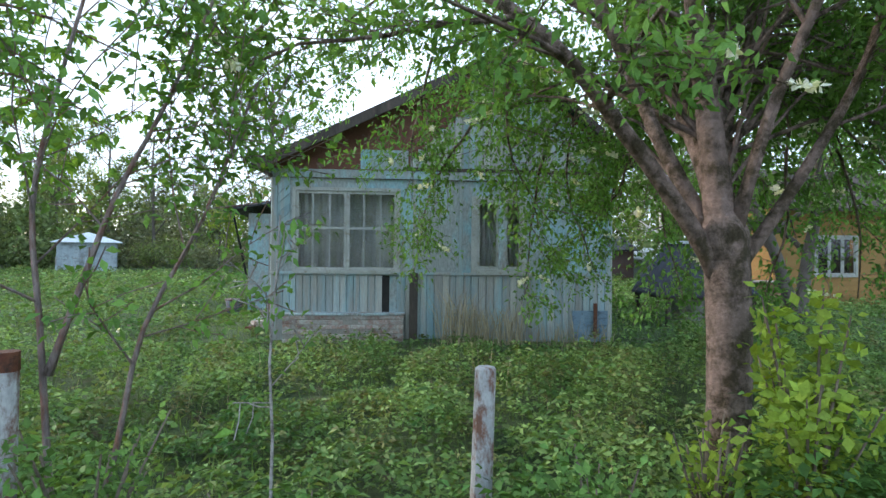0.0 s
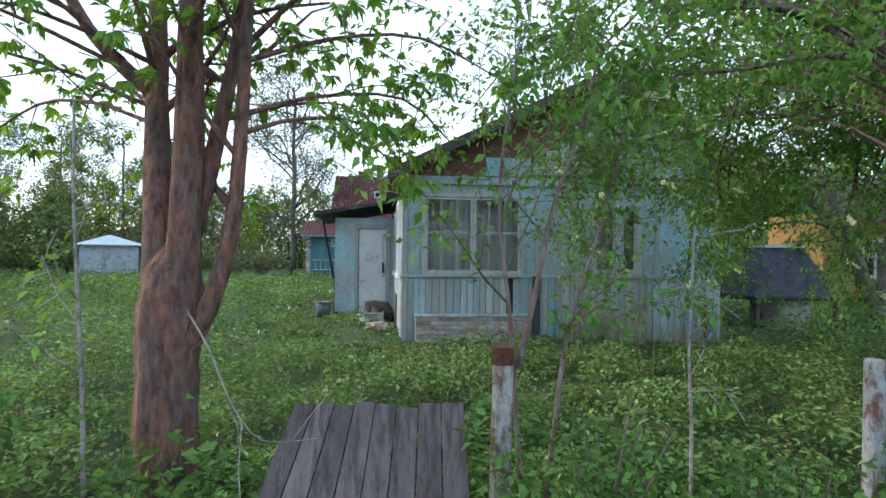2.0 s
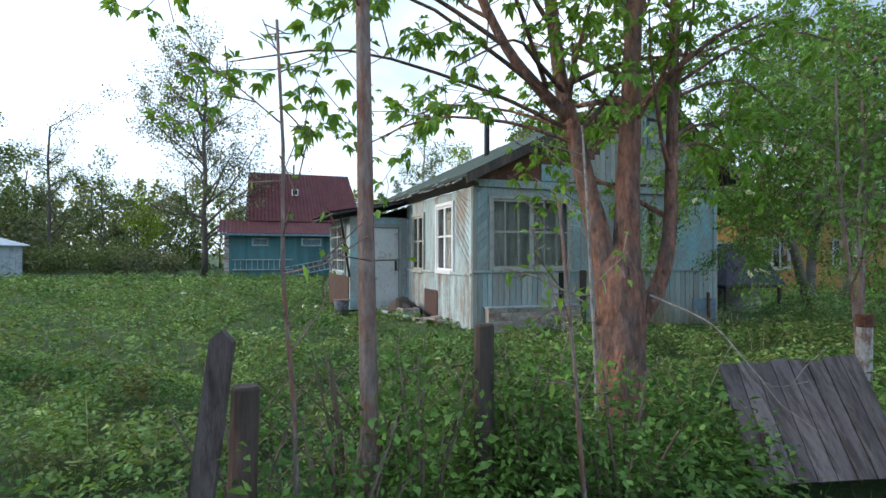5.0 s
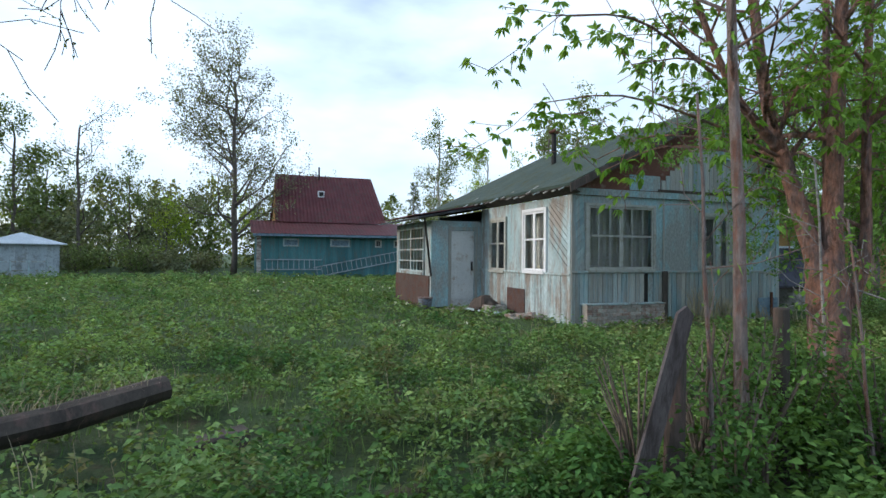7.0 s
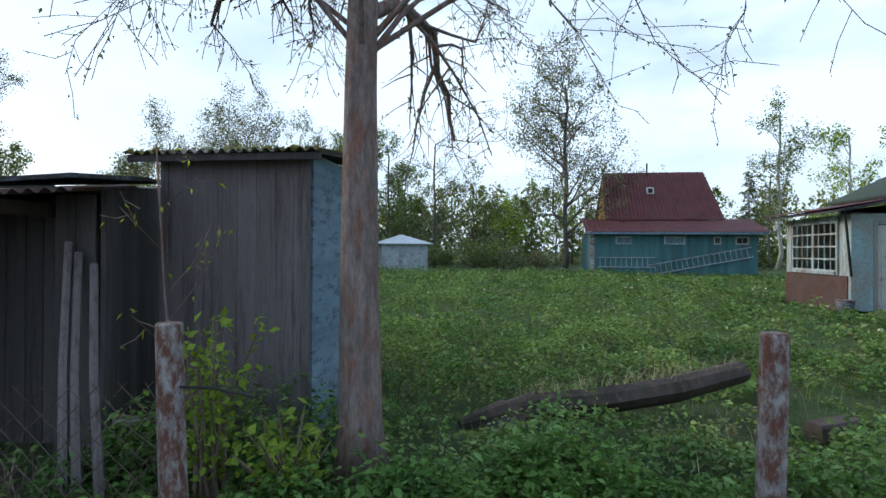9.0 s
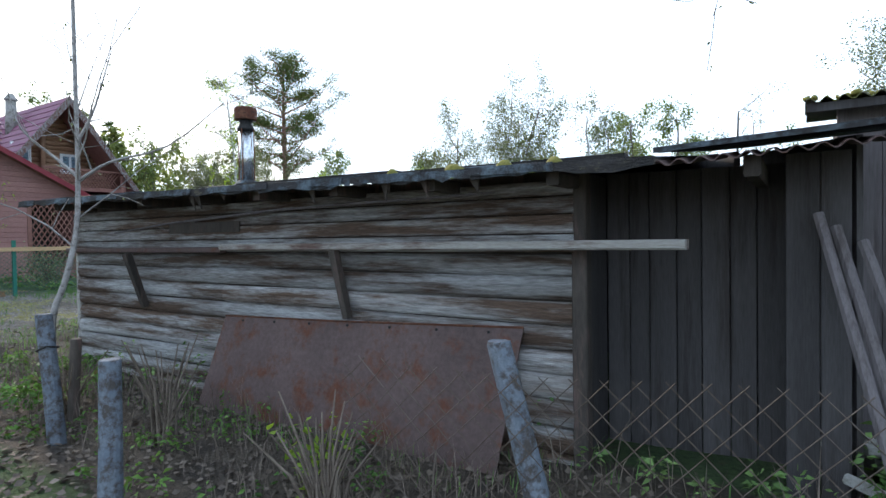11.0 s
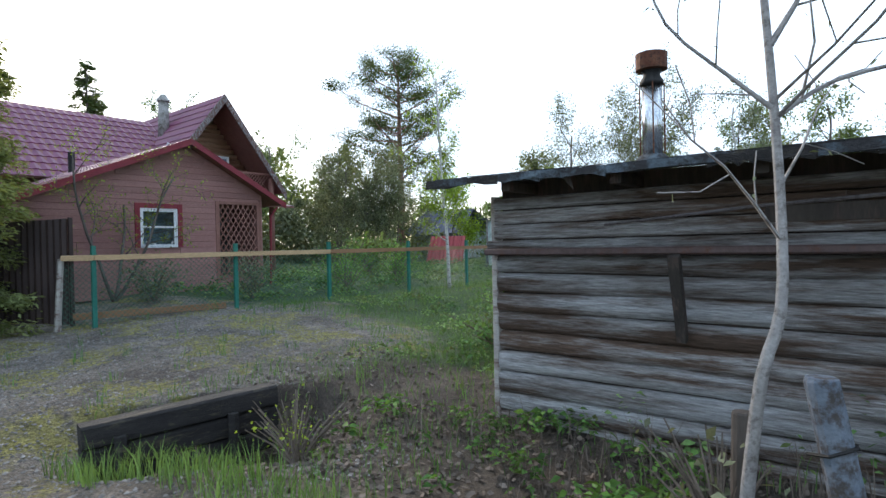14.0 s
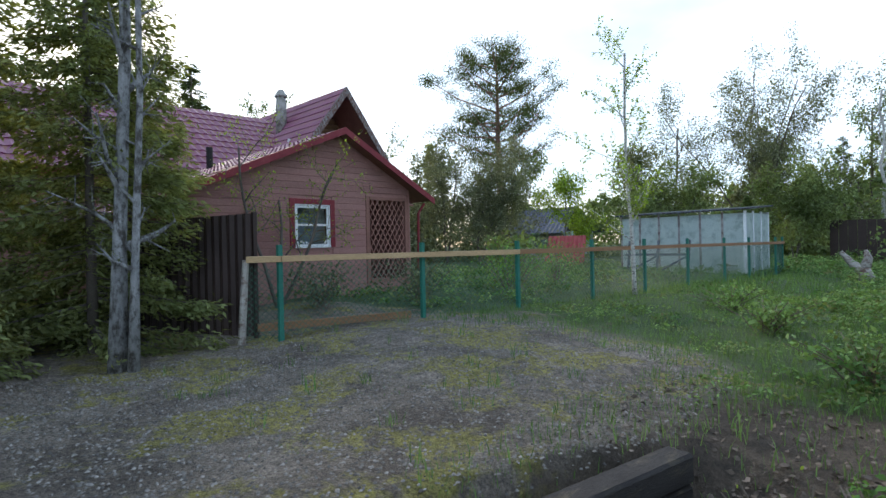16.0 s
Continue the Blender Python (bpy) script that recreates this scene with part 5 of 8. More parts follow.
# ---- brown house with annex ----
bh = thing("house", "brown timber house with wine-red tile roof", "house", (-42, 8, 0.5))
AX, AY0, AY1, AB = -34.1, 2.4, 8.55, 0.55
AR, AZ = 6.3, 4.42


def annex_z(y):
    return AZ - 0.54 * (y - AR) if y > AR else AZ - 0.43 * (AR - y)


aw, al = (5.17, 1.77, 6.03, 2.69), (7.22, 0.95, 8.36, 2.9)
annex = put("annex_wall", holed(Geo(), AY0, AY1, AB, 2.9, [aw, al], lambda u, z, k: (AX - 0.15 * k, u, z)), M["brown_siding"], bh)
put("annex_gable", Geo().prism([(AX, AY0, 2.9), (AX, AY1, 2.9), (AX, AY1, annex_z(AY1)), (AX, AR, AZ), (AX, AY0, max(annex_z(AY0), 2.9))], (-0.15, 0, 0)), M["brown_siding"], bh)
z = AB
while z < AZ - 0.1:
    zc = z + 0.148
    a, b = AY0, AY1
    while annex_z(a) < zc + 0.02 and a < AR:
        a += 0.04
    while annex_z(b) < zc + 0.02 and b > AR:
        b -= 0.04
    spans = [(a, b)]
    for (u0, v0, u1, v1) in (aw, al):
        u0, u1, v0, v1 = u0 - 0.1, u1 + 0.1, v0 - 0.1, v1 + 0.1
        if v0 < zc and z < v1:
            spans = [q for s in spans for q in ((s[0], min(s[1], u0)), (max(s[0], u1), s[1])) if q[1] - q[0] > 0.05]
    for s in spans:
        put("siding_board", Geo().chip(AX, s[0], z, AX + 0.022, s[1], zc - 0.006, 0.008), M["brown_siding"], bh)
    z = zc
window(bh, "annex_window", aw[2] - aw[0], aw[3] - aw[1], facing_right(AX + 0.01, aw[0], aw[1]), 1, 2, M["white_plastic"], "white double-glazed window", casing=0.03, split=1)
put("window_back", Geo().box(AX - 0.6, aw[0] - 0.5, 1.2, AX - 0.58, aw[2] + 0.5, 3.0), M["blue_lap"], bh)
ac = put("window_casing", Geo().chip(AX + 0.012, aw[0] - 0.16, aw[1] - 0.02, AX + 0.045, aw[0] - 0.032, aw[3] + 0.15, 0.006).chip(AX + 0.012, aw[2] + 0.032, aw[1] - 0.02, AX + 0.045, aw[2] + 0.16, aw[3] + 0.15, 0.006)
         .box(AX + 0.012, aw[0] - 0.031, aw[3] + 0.032, AX + 0.045, aw[2] + 0.031, aw[3] + 0.15), M["red_trim"], bh, "dark red window casing")
for i in range(16):
    y = aw[0] + R.uniform(0, 0.86)
    zz = aw[1] + R.uniform(0.0, 0.12)
    put("flower", Geo().tube([(AX + 0.07, y, zz - 0.02), (AX + 0.07, y, zz), (AX + 0.07, y, zz + 0.025)], [0.012, 0.025, 0.01], 6), M["white_plastic"], bh)
# lattice screen
lat = put("lattice_frame", Geo().chip(AX - 0.02, al[0] - 0.12, 0.75, AX + 0.04, al[0] - 0.002, 2.98, 0.006).chip(AX - 0.02, al[2] + 0.002, 0.55, AX + 0.04, al[2] + 0.14, 2.98, 0.006)
          .box(AX - 0.02, al[0], al[3], AX + 0.04, al[2], al[3] + 0.08).box(AX - 0.02, al[0], al[1] - 0.1, AX + 0.04, al[2], al[1]), M["brown_trim"], bh, "brown lattice screen frame")
for s in (1, -1):
    k = -2.0
    while k < 1.3:
        pts = []
        for i in range(41):
            zz = al[1] + (al[3] - al[1]) * i / 40
            u = k + (zz - al[1]) * 0.62
            if 0 <= u <= al[2] - al[0]:
                pts.append((zz, u))
        if len(pts) > 2:
            (z0, u0), (z1, u1) = pts[0], pts[-1]
            y0, y1 = (al[0] + u0, al[0] + u1) if s > 0 else (al[2] - u0, al[2] - u1)
            put("slat", Geo().tube([(AX + 0.005 * s, y0, z0), (AX + 0.005 * s, y1, z1)], [0.02, 0.02], 4), M["brown_trim"], lat)
        k += 0.155
put("porch_back", Geo().box(AX - 1.6, al[0] - 0.2, AB, AX - 1.5, AY1, 2.9), M["dark_room"], bh)


def tiled(name, a, b, c, d, owner, mat, waves, steps, label):
    """Metal tile roof: a, b along the eave, d, c along the ridge; rows of steps with waves across."""
    a, b, c, d = (Vector(p) for p in (a, b, c, d))
    nrm = (b - a).cross(d - a).normalized()
    if nrm.z < 0:
        nrm = -nrm
    ge = Geo()
    n = waves * 4
    for r in range(steps):
        for e, lift in ((r / steps, 0.03), ((r + 1) / steps, 0.0)):
            for i in range(n + 1):
                t = i / n
                p = a.lerp(b, t).lerp(d.lerp(c, t), e)
                ge.v.append(tuple(p + nrm * (lift + 0.018 * math.sin(2 * math.pi * waves * t))))
        k = r * 2 * (n + 1)
        ge.f += [(k + i, k + i + 1, k + n + 2 + i, k + n + 1 + i) for i in range(n)]
        if r:
            ge.f += [(k - n - 1 + i, k - n + i, k + i + 1, k + i) for i in range(n)]
    put(name + "_deck", Geo().prism([a, b, c, d], -nrm * 0.06), M["brown_trim"], owner)
    return put(name, ge, mat, owner, label)


AE = AX + 0.35
tiled("annex_roof", (AE, 9.08, annex_z(9.08) + 0.05), (-40.5, 9.08, annex_z(9.08) + 0.05), (-40.5, AR, AZ + 0.05), (AE, AR, AZ + 0.05), bh, M["purple_tile"], 34, 9, "wine-red tile roof of the annex")
tiled("annex_roof", (AE, 1.4, annex_z(1.4) + 0.05), (-40.5, 1.4, annex_z(1.4) + 0.05), (-40.5, AR, AZ + 0.05), (AE, AR, AZ + 0.05), bh, M["purple_tile"], 34, 14, "wine-red tile roof of the annex")
for y0, y1 in ((AR, 9.12), (1.36, AR)):
    put("annex_verge", Geo().prism([(AE + 0.01, y0, annex_z(y0) - 0.07), (AE + 0.01, y1, annex_z(y1) - 0.07), (AE + 0.01, y1, annex_z(y1) + 0.09), (AE + 0.01, y0, annex_z(y0) + 0.09)], (0.03, 0, 0)), M["red_trim"], bh, "red verge board")
put("annex_side", Geo().box(-40.5, AY1 - 0.15, AB, AX - 0.15, AY1, 2.9), M["brown_siding"], bh)
put("annex_side", Geo().box(-40.5, AY0, AB, AX - 0.15, AY0 + 0.15, 2.8), M["brown_siding"], bh)
put("downpipe", Geo().tube([(AX + 0.1, 9.0, 2.86), (AX + 0.08, 8.8, 2.6), (AX + 0.08, 8.76, 0.6)], [0.035, 0.035, 0.035], 8), M["red_trim"], bh)
# main body: gable towards the drive, round log wall, balcony
MX, MC, MZ, MS = -42.5, 11.4, 7.86, 1.32


def main_z(y):
    return MZ - MS * abs(y - MC)


z = 0.6
while z < 7.3:
    half = min(2.45, (MZ - z - 0.25) / MS)
    if half > 0.15:
        put("round_log", Geo().tube([(MX, MC - half, z + 0.1), (MX, MC + half, z + 0.1)], [0.11, 0.11], 10), M["log_tan"] if z > 3 else M["brown_siding"], bh, smooth=True)
    z += 0.2
put("body_wall", Geo().box(-50, MC - 2.4, 0.5, MX - 0.05, MC + 2.4, 4.4), M["brown_siding"], bh)
put("gable_post", Geo().tube([(MX + 0.3, MC - 0.45, 4.2), (MX + 0.3, MC - 0.45, 7.0)], [0.11, 0.11], 10), M["log_tan"], bh, smooth=True)
for y, w, zz in ((9.9, 0.62, 5.15), (11.75, 0.7, 4.85)):
    window(bh, "gable_window", w, 0.75, facing_right(MX + 0.13, y, zz), 2, 1, M["white_plastic"], "white upper window", casing=0.06, split=2, glass=False)
    put("window_dark", Geo().box(MX + 0.118, y, zz, MX + 0.128, y + w, zz + 0.75), M["blue_lap"], bh)
EX = -40.75
for s in (1, -1):
    ye = MC + s * 2.85
    tiled("main_roof", (EX, ye, main_z(ye)), (-50, ye, main_z(ye)), (-50, MC, MZ), (EX, MC, MZ), bh, M["purple_tile"], 40, 12, "wine-red tile roof of the main house")
    put("main_verge", Geo().prism([(EX + 0.01, ye, main_z(ye) - 0.34), (EX + 0.01, MC, MZ - 0.34), (EX + 0.01, MC, MZ + 0.03), (EX + 0.01, ye, main_z(ye) + 0.03)], (0.05, 0, 0)), M["grey_post"], bh, "grey verge board")
bal = put("balcony", Geo().box(MX + 0.12, MC - 1.0, 3.95, EX - 0.25, MC + 2.3, 4.1), M["brown_trim"], bh, "balcony with lattice railing")
put("balcony_rail", Geo().chip(EX - 0.34, MC - 1.0, 4.82, EX - 0.26, MC + 2.35, 4.9, 0.008), M["brown_trim"], bal)
for s in (1, -1):
    for i in range(24):
        y0 = MC - 1.0 + i * 0.145
        y1 = y0 + 0.55
        if y1 < MC + 2.3:
            ya, yb = (y0, y1) if s > 0 else (y1, y0)
            put("slat", Geo().tube([(EX - 0.3 + 0.008 * s, ya, 4.1), (EX - 0.3 + 0.008 * s, yb, 4.82)], [0.018, 0.018], 4), M["brown_trim"], bal)
for y in (MC + 2.3,):
    put("balcony_post", Geo().tube([(EX - 0.3, y, 0.6), (EX - 0.3, y, main_z(y) - 0.1)], [0.12, 0.12], 10), M["brown_trim"], bh, smooth=True)
tiled("balcony_roof", (EX + 0.5, MC - 1.2, 3.45), (EX + 0.5, MC + 2.9, 3.45), (MX + 0.1, MC + 2.9, 3.95), (MX + 0.1, MC - 1.2, 3.95), bh, M["purple_tile"], 16, 4, "small tile roof below the balcony")
# side wing: broad roof slope towards the drive
tiled("wing_roof", (-41.0, 10.6, 4.1), (-41.0, -5.0, 4.1), (-45.6, -5.0, 7.35), (-45.6, 10.6, 7.35), bh, M["purple_tile"], 52, 12, "broad wine-red tile roof slope")
tiled("wing_roof", (-50.2, 10.6, 4.1), (-50.2, -5.0, 4.1), (-45.6, -5.0, 7.35), (-45.6, 10.6, 7.35), bh, M["purple_tile"], 52, 12, "broad wine-red tile roof slope")
put("wing_wall", Geo().box(-49.5, -4.6, 0.5, -41.6, 9.0, 4.2), M["brown_siding"], bh)
put("wing_gable", Geo().prism([(-49.5, -4.6, 4.2), (-41.6, -4.6, 4.2), (-45.6, -4.6, 7.1)], (0, 0.15, 0)), M["brown_siding"], bh)
ch = put("chimney", Geo().tube([(-44.1, 10.55, 6.4), (-44.1, 10.55, 8.0)], [0.24, 0.2], 14), M["concrete"], bh, "pale round chimney", smooth=True)
put("chimney_cap", Geo().tube([(-44.1, 10.55, 8.0), (-44.1, 10.55, 8.06), (-44.1, 10.55, 8.3)], [0.26, 0.26, 0.1], 14), M["concrete"], ch)
put("vent_pipe", Geo().tube([(-38.6, 5.2, 3.9), (-38.6, 5.2, 4.6)], [0.09, 0.09], 10), M["black_iron"], bh)

# ---- chain-link fence with rail ----
def zig(owner, pts, z0, z1, pitch, mat, r=0.004, sag=0.0):
    """A sheet of woven wire between upright lines: slanted wires both ways."""
    ge = Geo()
    segs = [(Vector((*p, 0)), Vector((*q, 0))) for p, q in zip(pts, pts[1:])]
    total = sum((b - a).length for a, b in segs)

    def at(u):
        u = min(max(u, 0), total)
        for a, b in segs:
            if u <= (b - a).length + 1e-6:
                p = a.lerp(b, u / (b - a).length)
                return p.x, p.y
            u -= (b - a).length
        return pts[-1]

    h = z1 - z0
    for s in (1, -1):
        u = -h
        while u < total + h:
            a, b = u, u + s * h
            ua, ub = max(0, min(total, a)), max(0, min(total, b))
            ta, tb = (ua - a) / (b - a), (ub - a) / (b - a)
            if abs(ub - ua) > 0.02:
                pa, pb = at(ua), at(ub)
                ga, gb = g(*pa), g(*pb)
                q = [(pa[0], pa[1], ga + z0 + h * ta), (pb[0], pb[1], gb + z0 + h * tb)]
                if sag:
                    mid = Vector(q[0]).lerp(Vector(q[1]), 0.5) + Vector((R.uniform(-1, 1), R.uniform(-1, 1), -1)) * sag * R.uniform(0, 1)
                    q.insert(1, tuple(mid))
                ge.tube(q, [r] * len(q), 3, cap=False)
            u += pitch
    return put("wire_mesh", ge, mat, owner, "woven chain-link wire")


fence = thing("fence", "green chain-link fence with a timber top rail", "fence", (-30, 8, 0.5))
fpts = [(-30.95, 2.45), (-30.69, 2.87), (-30.1, 5.25), (-29.5, 7.15), (-29.35, 9.6), (-29.3, 12.0), (-29.2, 14.4), (-29.05, 16.8), (-28.9, 18.6), (-28.6, 20.4), (-28.9, 22.4)]
for i, (p, q) in enumerate(zip(fpts, fpts[1:])):
    zig(fence, [p, q], 0.05, 1.15, 0.095, M["wire_green"], 0.0042)
    rl = Geo().tube([(p[0] + 0.04, p[1], 1.57), (q[0] + 0.04, q[1], 1.57)], [0.062, 0.062], 4)
    put("top_rail", rl, M["rail_new"] if i < 3 else M["rail_old"], fence, "timber top rail")
for p in fpts[1:]:
    put("post", Geo().box(p[0] - 0.035, p[1] - 0.035, g(*p) - 0.05, p[0] + 0.03, p[1] + 0.035, 1.78), M["green_post"], fence, "green steel post")
put("end_post", Geo().tube([(-31.02, 2.4, g(-31, 2.4) - 0.05), (-30.93, 2.45, 1.56)], [0.06, 0.05], 7), M["plank"], fence)
put("bottom_board", Geo().chip(0, 0, 0, 2.6, 0.04, 0.12, 0.008, pose(-30.9, 2.6, 0.48, 0, 0, 76)), M["rail_old"], fence)
gate = thing("gate", "dark brown profiled sheet gate panel", "gate", (-32, 2, 0.4))
put("sheet", corrugated((-30.9, 2.55, 0.42), (-34.4, 1.2, 0.42), (-34.4, 1.2, 2.2), (-30.9, 2.55, 2.26), 24, 0.022), M["dark_profile"], gate)
put("gate_frame", Geo().box(-0.03, -0.03, 0, 0.03, 0.03, 1.9, pose(-30.98, 2.62, 0.38)), M["dark_profile"], gate)

# ---- greenhouse, sheds and clutter behind the fence ----
gh = thing("greenhouse", "flat-roofed greenhouse of milky polycarbonate sheets", "greenhouse", (-32.5, 21.5, 0.5))
GX0, GX1, GY0, GY1, GB, GT = -34.2, -29.5, 20.3, 22.9, 0.5, 2.74
for i in range(6):
    x0 = GX0 + i * (GX1 - GX0) / 6
    x1 = x0 + (GX1 - GX0) / 6
    put("panel", Geo().box(x0 + 0.04, GY0, GB, x1 - 0.04, GY0 + 0.02, GT - 0.08), M["poly"], gh)
    put("post", Geo().chip(x0 - 0.035, GY0 - 0.03, GB - 0.1, x0 + 0.035, GY0 + 0.05, GT, 0.006), M["plank"], gh)
put("post", Geo().chip(GX1 - 0.07, GY0 - 0.03, GB - 0.1, GX1 + 0.02, GY0 + 0.05, GT, 0.006), M["white_plastic"], gh)
for y0, y1 in ((GY0 + 0.06, GY0 + 0.8), (GY0 + 0.86, GY0 + 1.7), (GY0 + 1.76, GY1)):
    put("end_panel", Geo().box(GX1 - 0.02, y0, GB, GX1, y1, GT - 0.08), M["poly"], gh)
    put("post", Geo().chip(GX1 - 0.03, y1 - 0.01, GB - 0.1, GX1 + 0.03, y1 + 0.05, GT, 0.006), M["white_plastic"], gh)
put("back_panel", Geo().box(GX0, GY1, GB, GX1 - 0.03, GY1 + 0.02, GT), M["poly"], gh)
put("end_panel", Geo().box(GX0, GY0 + 0.06, GB, GX0 + 0.02, GY1, GT), M["poly"], gh)
put("roof", Geo().prism([(GX0 - 0.2, GY0 - 0.15, GT), (GX1 + 0.15, GY0 - 0.15, GT + 0.02), (GX1 + 0.15, GY1 + 0.2, GT + 0.22), (GX0 - 0.2, GY1 + 0.2, GT + 0.2)], (0, 0, 0.06)), M["slate_felt"], gh, "dark-edged flat roof")
trestle = thing("trestle", "grey timber trestle before the greenhouse", "trestle", (-31.8, 18.6, 0.5))
for x in (-33.0, -31.9, -30.8):
    put("leg", Geo().tube([(x, 18.4, g(x, 18.4) - 0.03), (x + 0.05, 18.5, 1.75)], [0.05, 0.045], 5), M["blue_post"], trestle)
put("bar", Geo().chip(-33.1, 18.42, 1.2, -30.7, 18.5, 1.28, 0.006), M["blue_post"], trestle)
put("bar", Geo().tube([(-33.0, 18.46, 0.6), (-31.9, 18.46, 1.2)], [0.035, 0.035], 5), M["blue_post"], trestle)
put("bar", Geo().tube([(-31.9, 18.46, 0.6), (-30.8, 18.46, 1.2)], [0.035, 0.035], 5), M["blue_post"], trestle)
pt = part("tile_sheet", corrugated((-38.93, 21.5, 0.65), (-37.5, 22.8, 0.65), (-37.7, 23.4, 2.1), (-39.0, 22.1, 2.1), 9, 0.03), M["pink_tile"])
tagged(pt, "pink-red metal tile sheets leaning in the garden", "metal sheet")
ct = thing("cottage", "small cottage with blue-grey slate roof", "house", (-47, 34, 0.5))
put("wall", Geo().box(-50, 33, 0.4, -45.2, 37, 2.6), M["pale_board"], ct)
window(ct, "window", 0.9, 0.8, frontal(-46.8, 32.97, 1.3), 2, 1, M["white_plastic"], "white window", casing=0.06, split=2, glass=False)
put("window_dark", Geo().box(-46.8, 32.98, 1.3, -45.9, 32.996, 2.1), M["blue_lap"], ct)
put("roof", corrugated((-50.8, 32.3, 2.4), (-44.6, 32.3, 2.5), (-45.4, 35.0, 4.4), (-50.2, 35.0, 4.4), 16, 0.04), M["slate_blue"], ct, "blue-grey slate roof")
put("roof", corrugated((-50.8, 37.8, 2.4), (-44.6, 37.8, 2.5), (-45.4, 35.0, 4.4), (-50.2, 35.0, 4.4), 16, 0.04), M["slate_blue"], ct)
hedge_wall = thing("boundary_fence", "tall dark brown board fence", "fence", (-27, 34, 0.5))
for i in range(15):
    x = -29.6 + i * 0.4
    put("board", Geo().chip(x, 34, 0.4, x + 0.38, 34.03, 2.6, 0.006), M["dark_profile"], hedge_wall)
st = part("driftwood_stump", Geo().tube([(0.15, 0, -0.05), (0.05, 0, 0.35), (-0.25, 0.05, 0.55), (-0.55, 0, 0.95)], [0.28, 0.2, 0.13, 0.06], 9, 0.2, R).tube([(0.05, 0, 0.3), (0.15, 0.05, 0.75), (0.1, 0.05, 1.0)], [0.2, 0.14, 0.05], 8, 0.2, R), M["plank"], smooth=True)
st.location = (-26.2, 20.4, g(-26.2, 20.4))
tagged(st, "bleached grey twisted stump on the grass", "stump")

# ---- timber edge of the drive ----
tb = thing("timber_edging", "old dark squared timbers holding the drive's edge", "edging", (-25.1, 1.8, 0.1))
for i, zt in enumerate((0.2, 0.0, -0.2)):
    put("timber", Geo().chip(-0.8, -0.1, zt - 0.19, 0.80, 0.1, zt, 0.02, pose(-24.57 - 0.01 * i, 1.38, 0.14, 0, -2, 79)), M["tar_timber"], tb)
for a in (-0.55, 0.35):
    put("stake", Geo().tube([(-24.42 + a * 0.2, 1.36 + a * 0.98, -0.45), (-24.44 + a * 0.2, 1.36 + a * 0.98, 0.2)], [0.05, 0.05], 6), M["tar_timber"], tb)


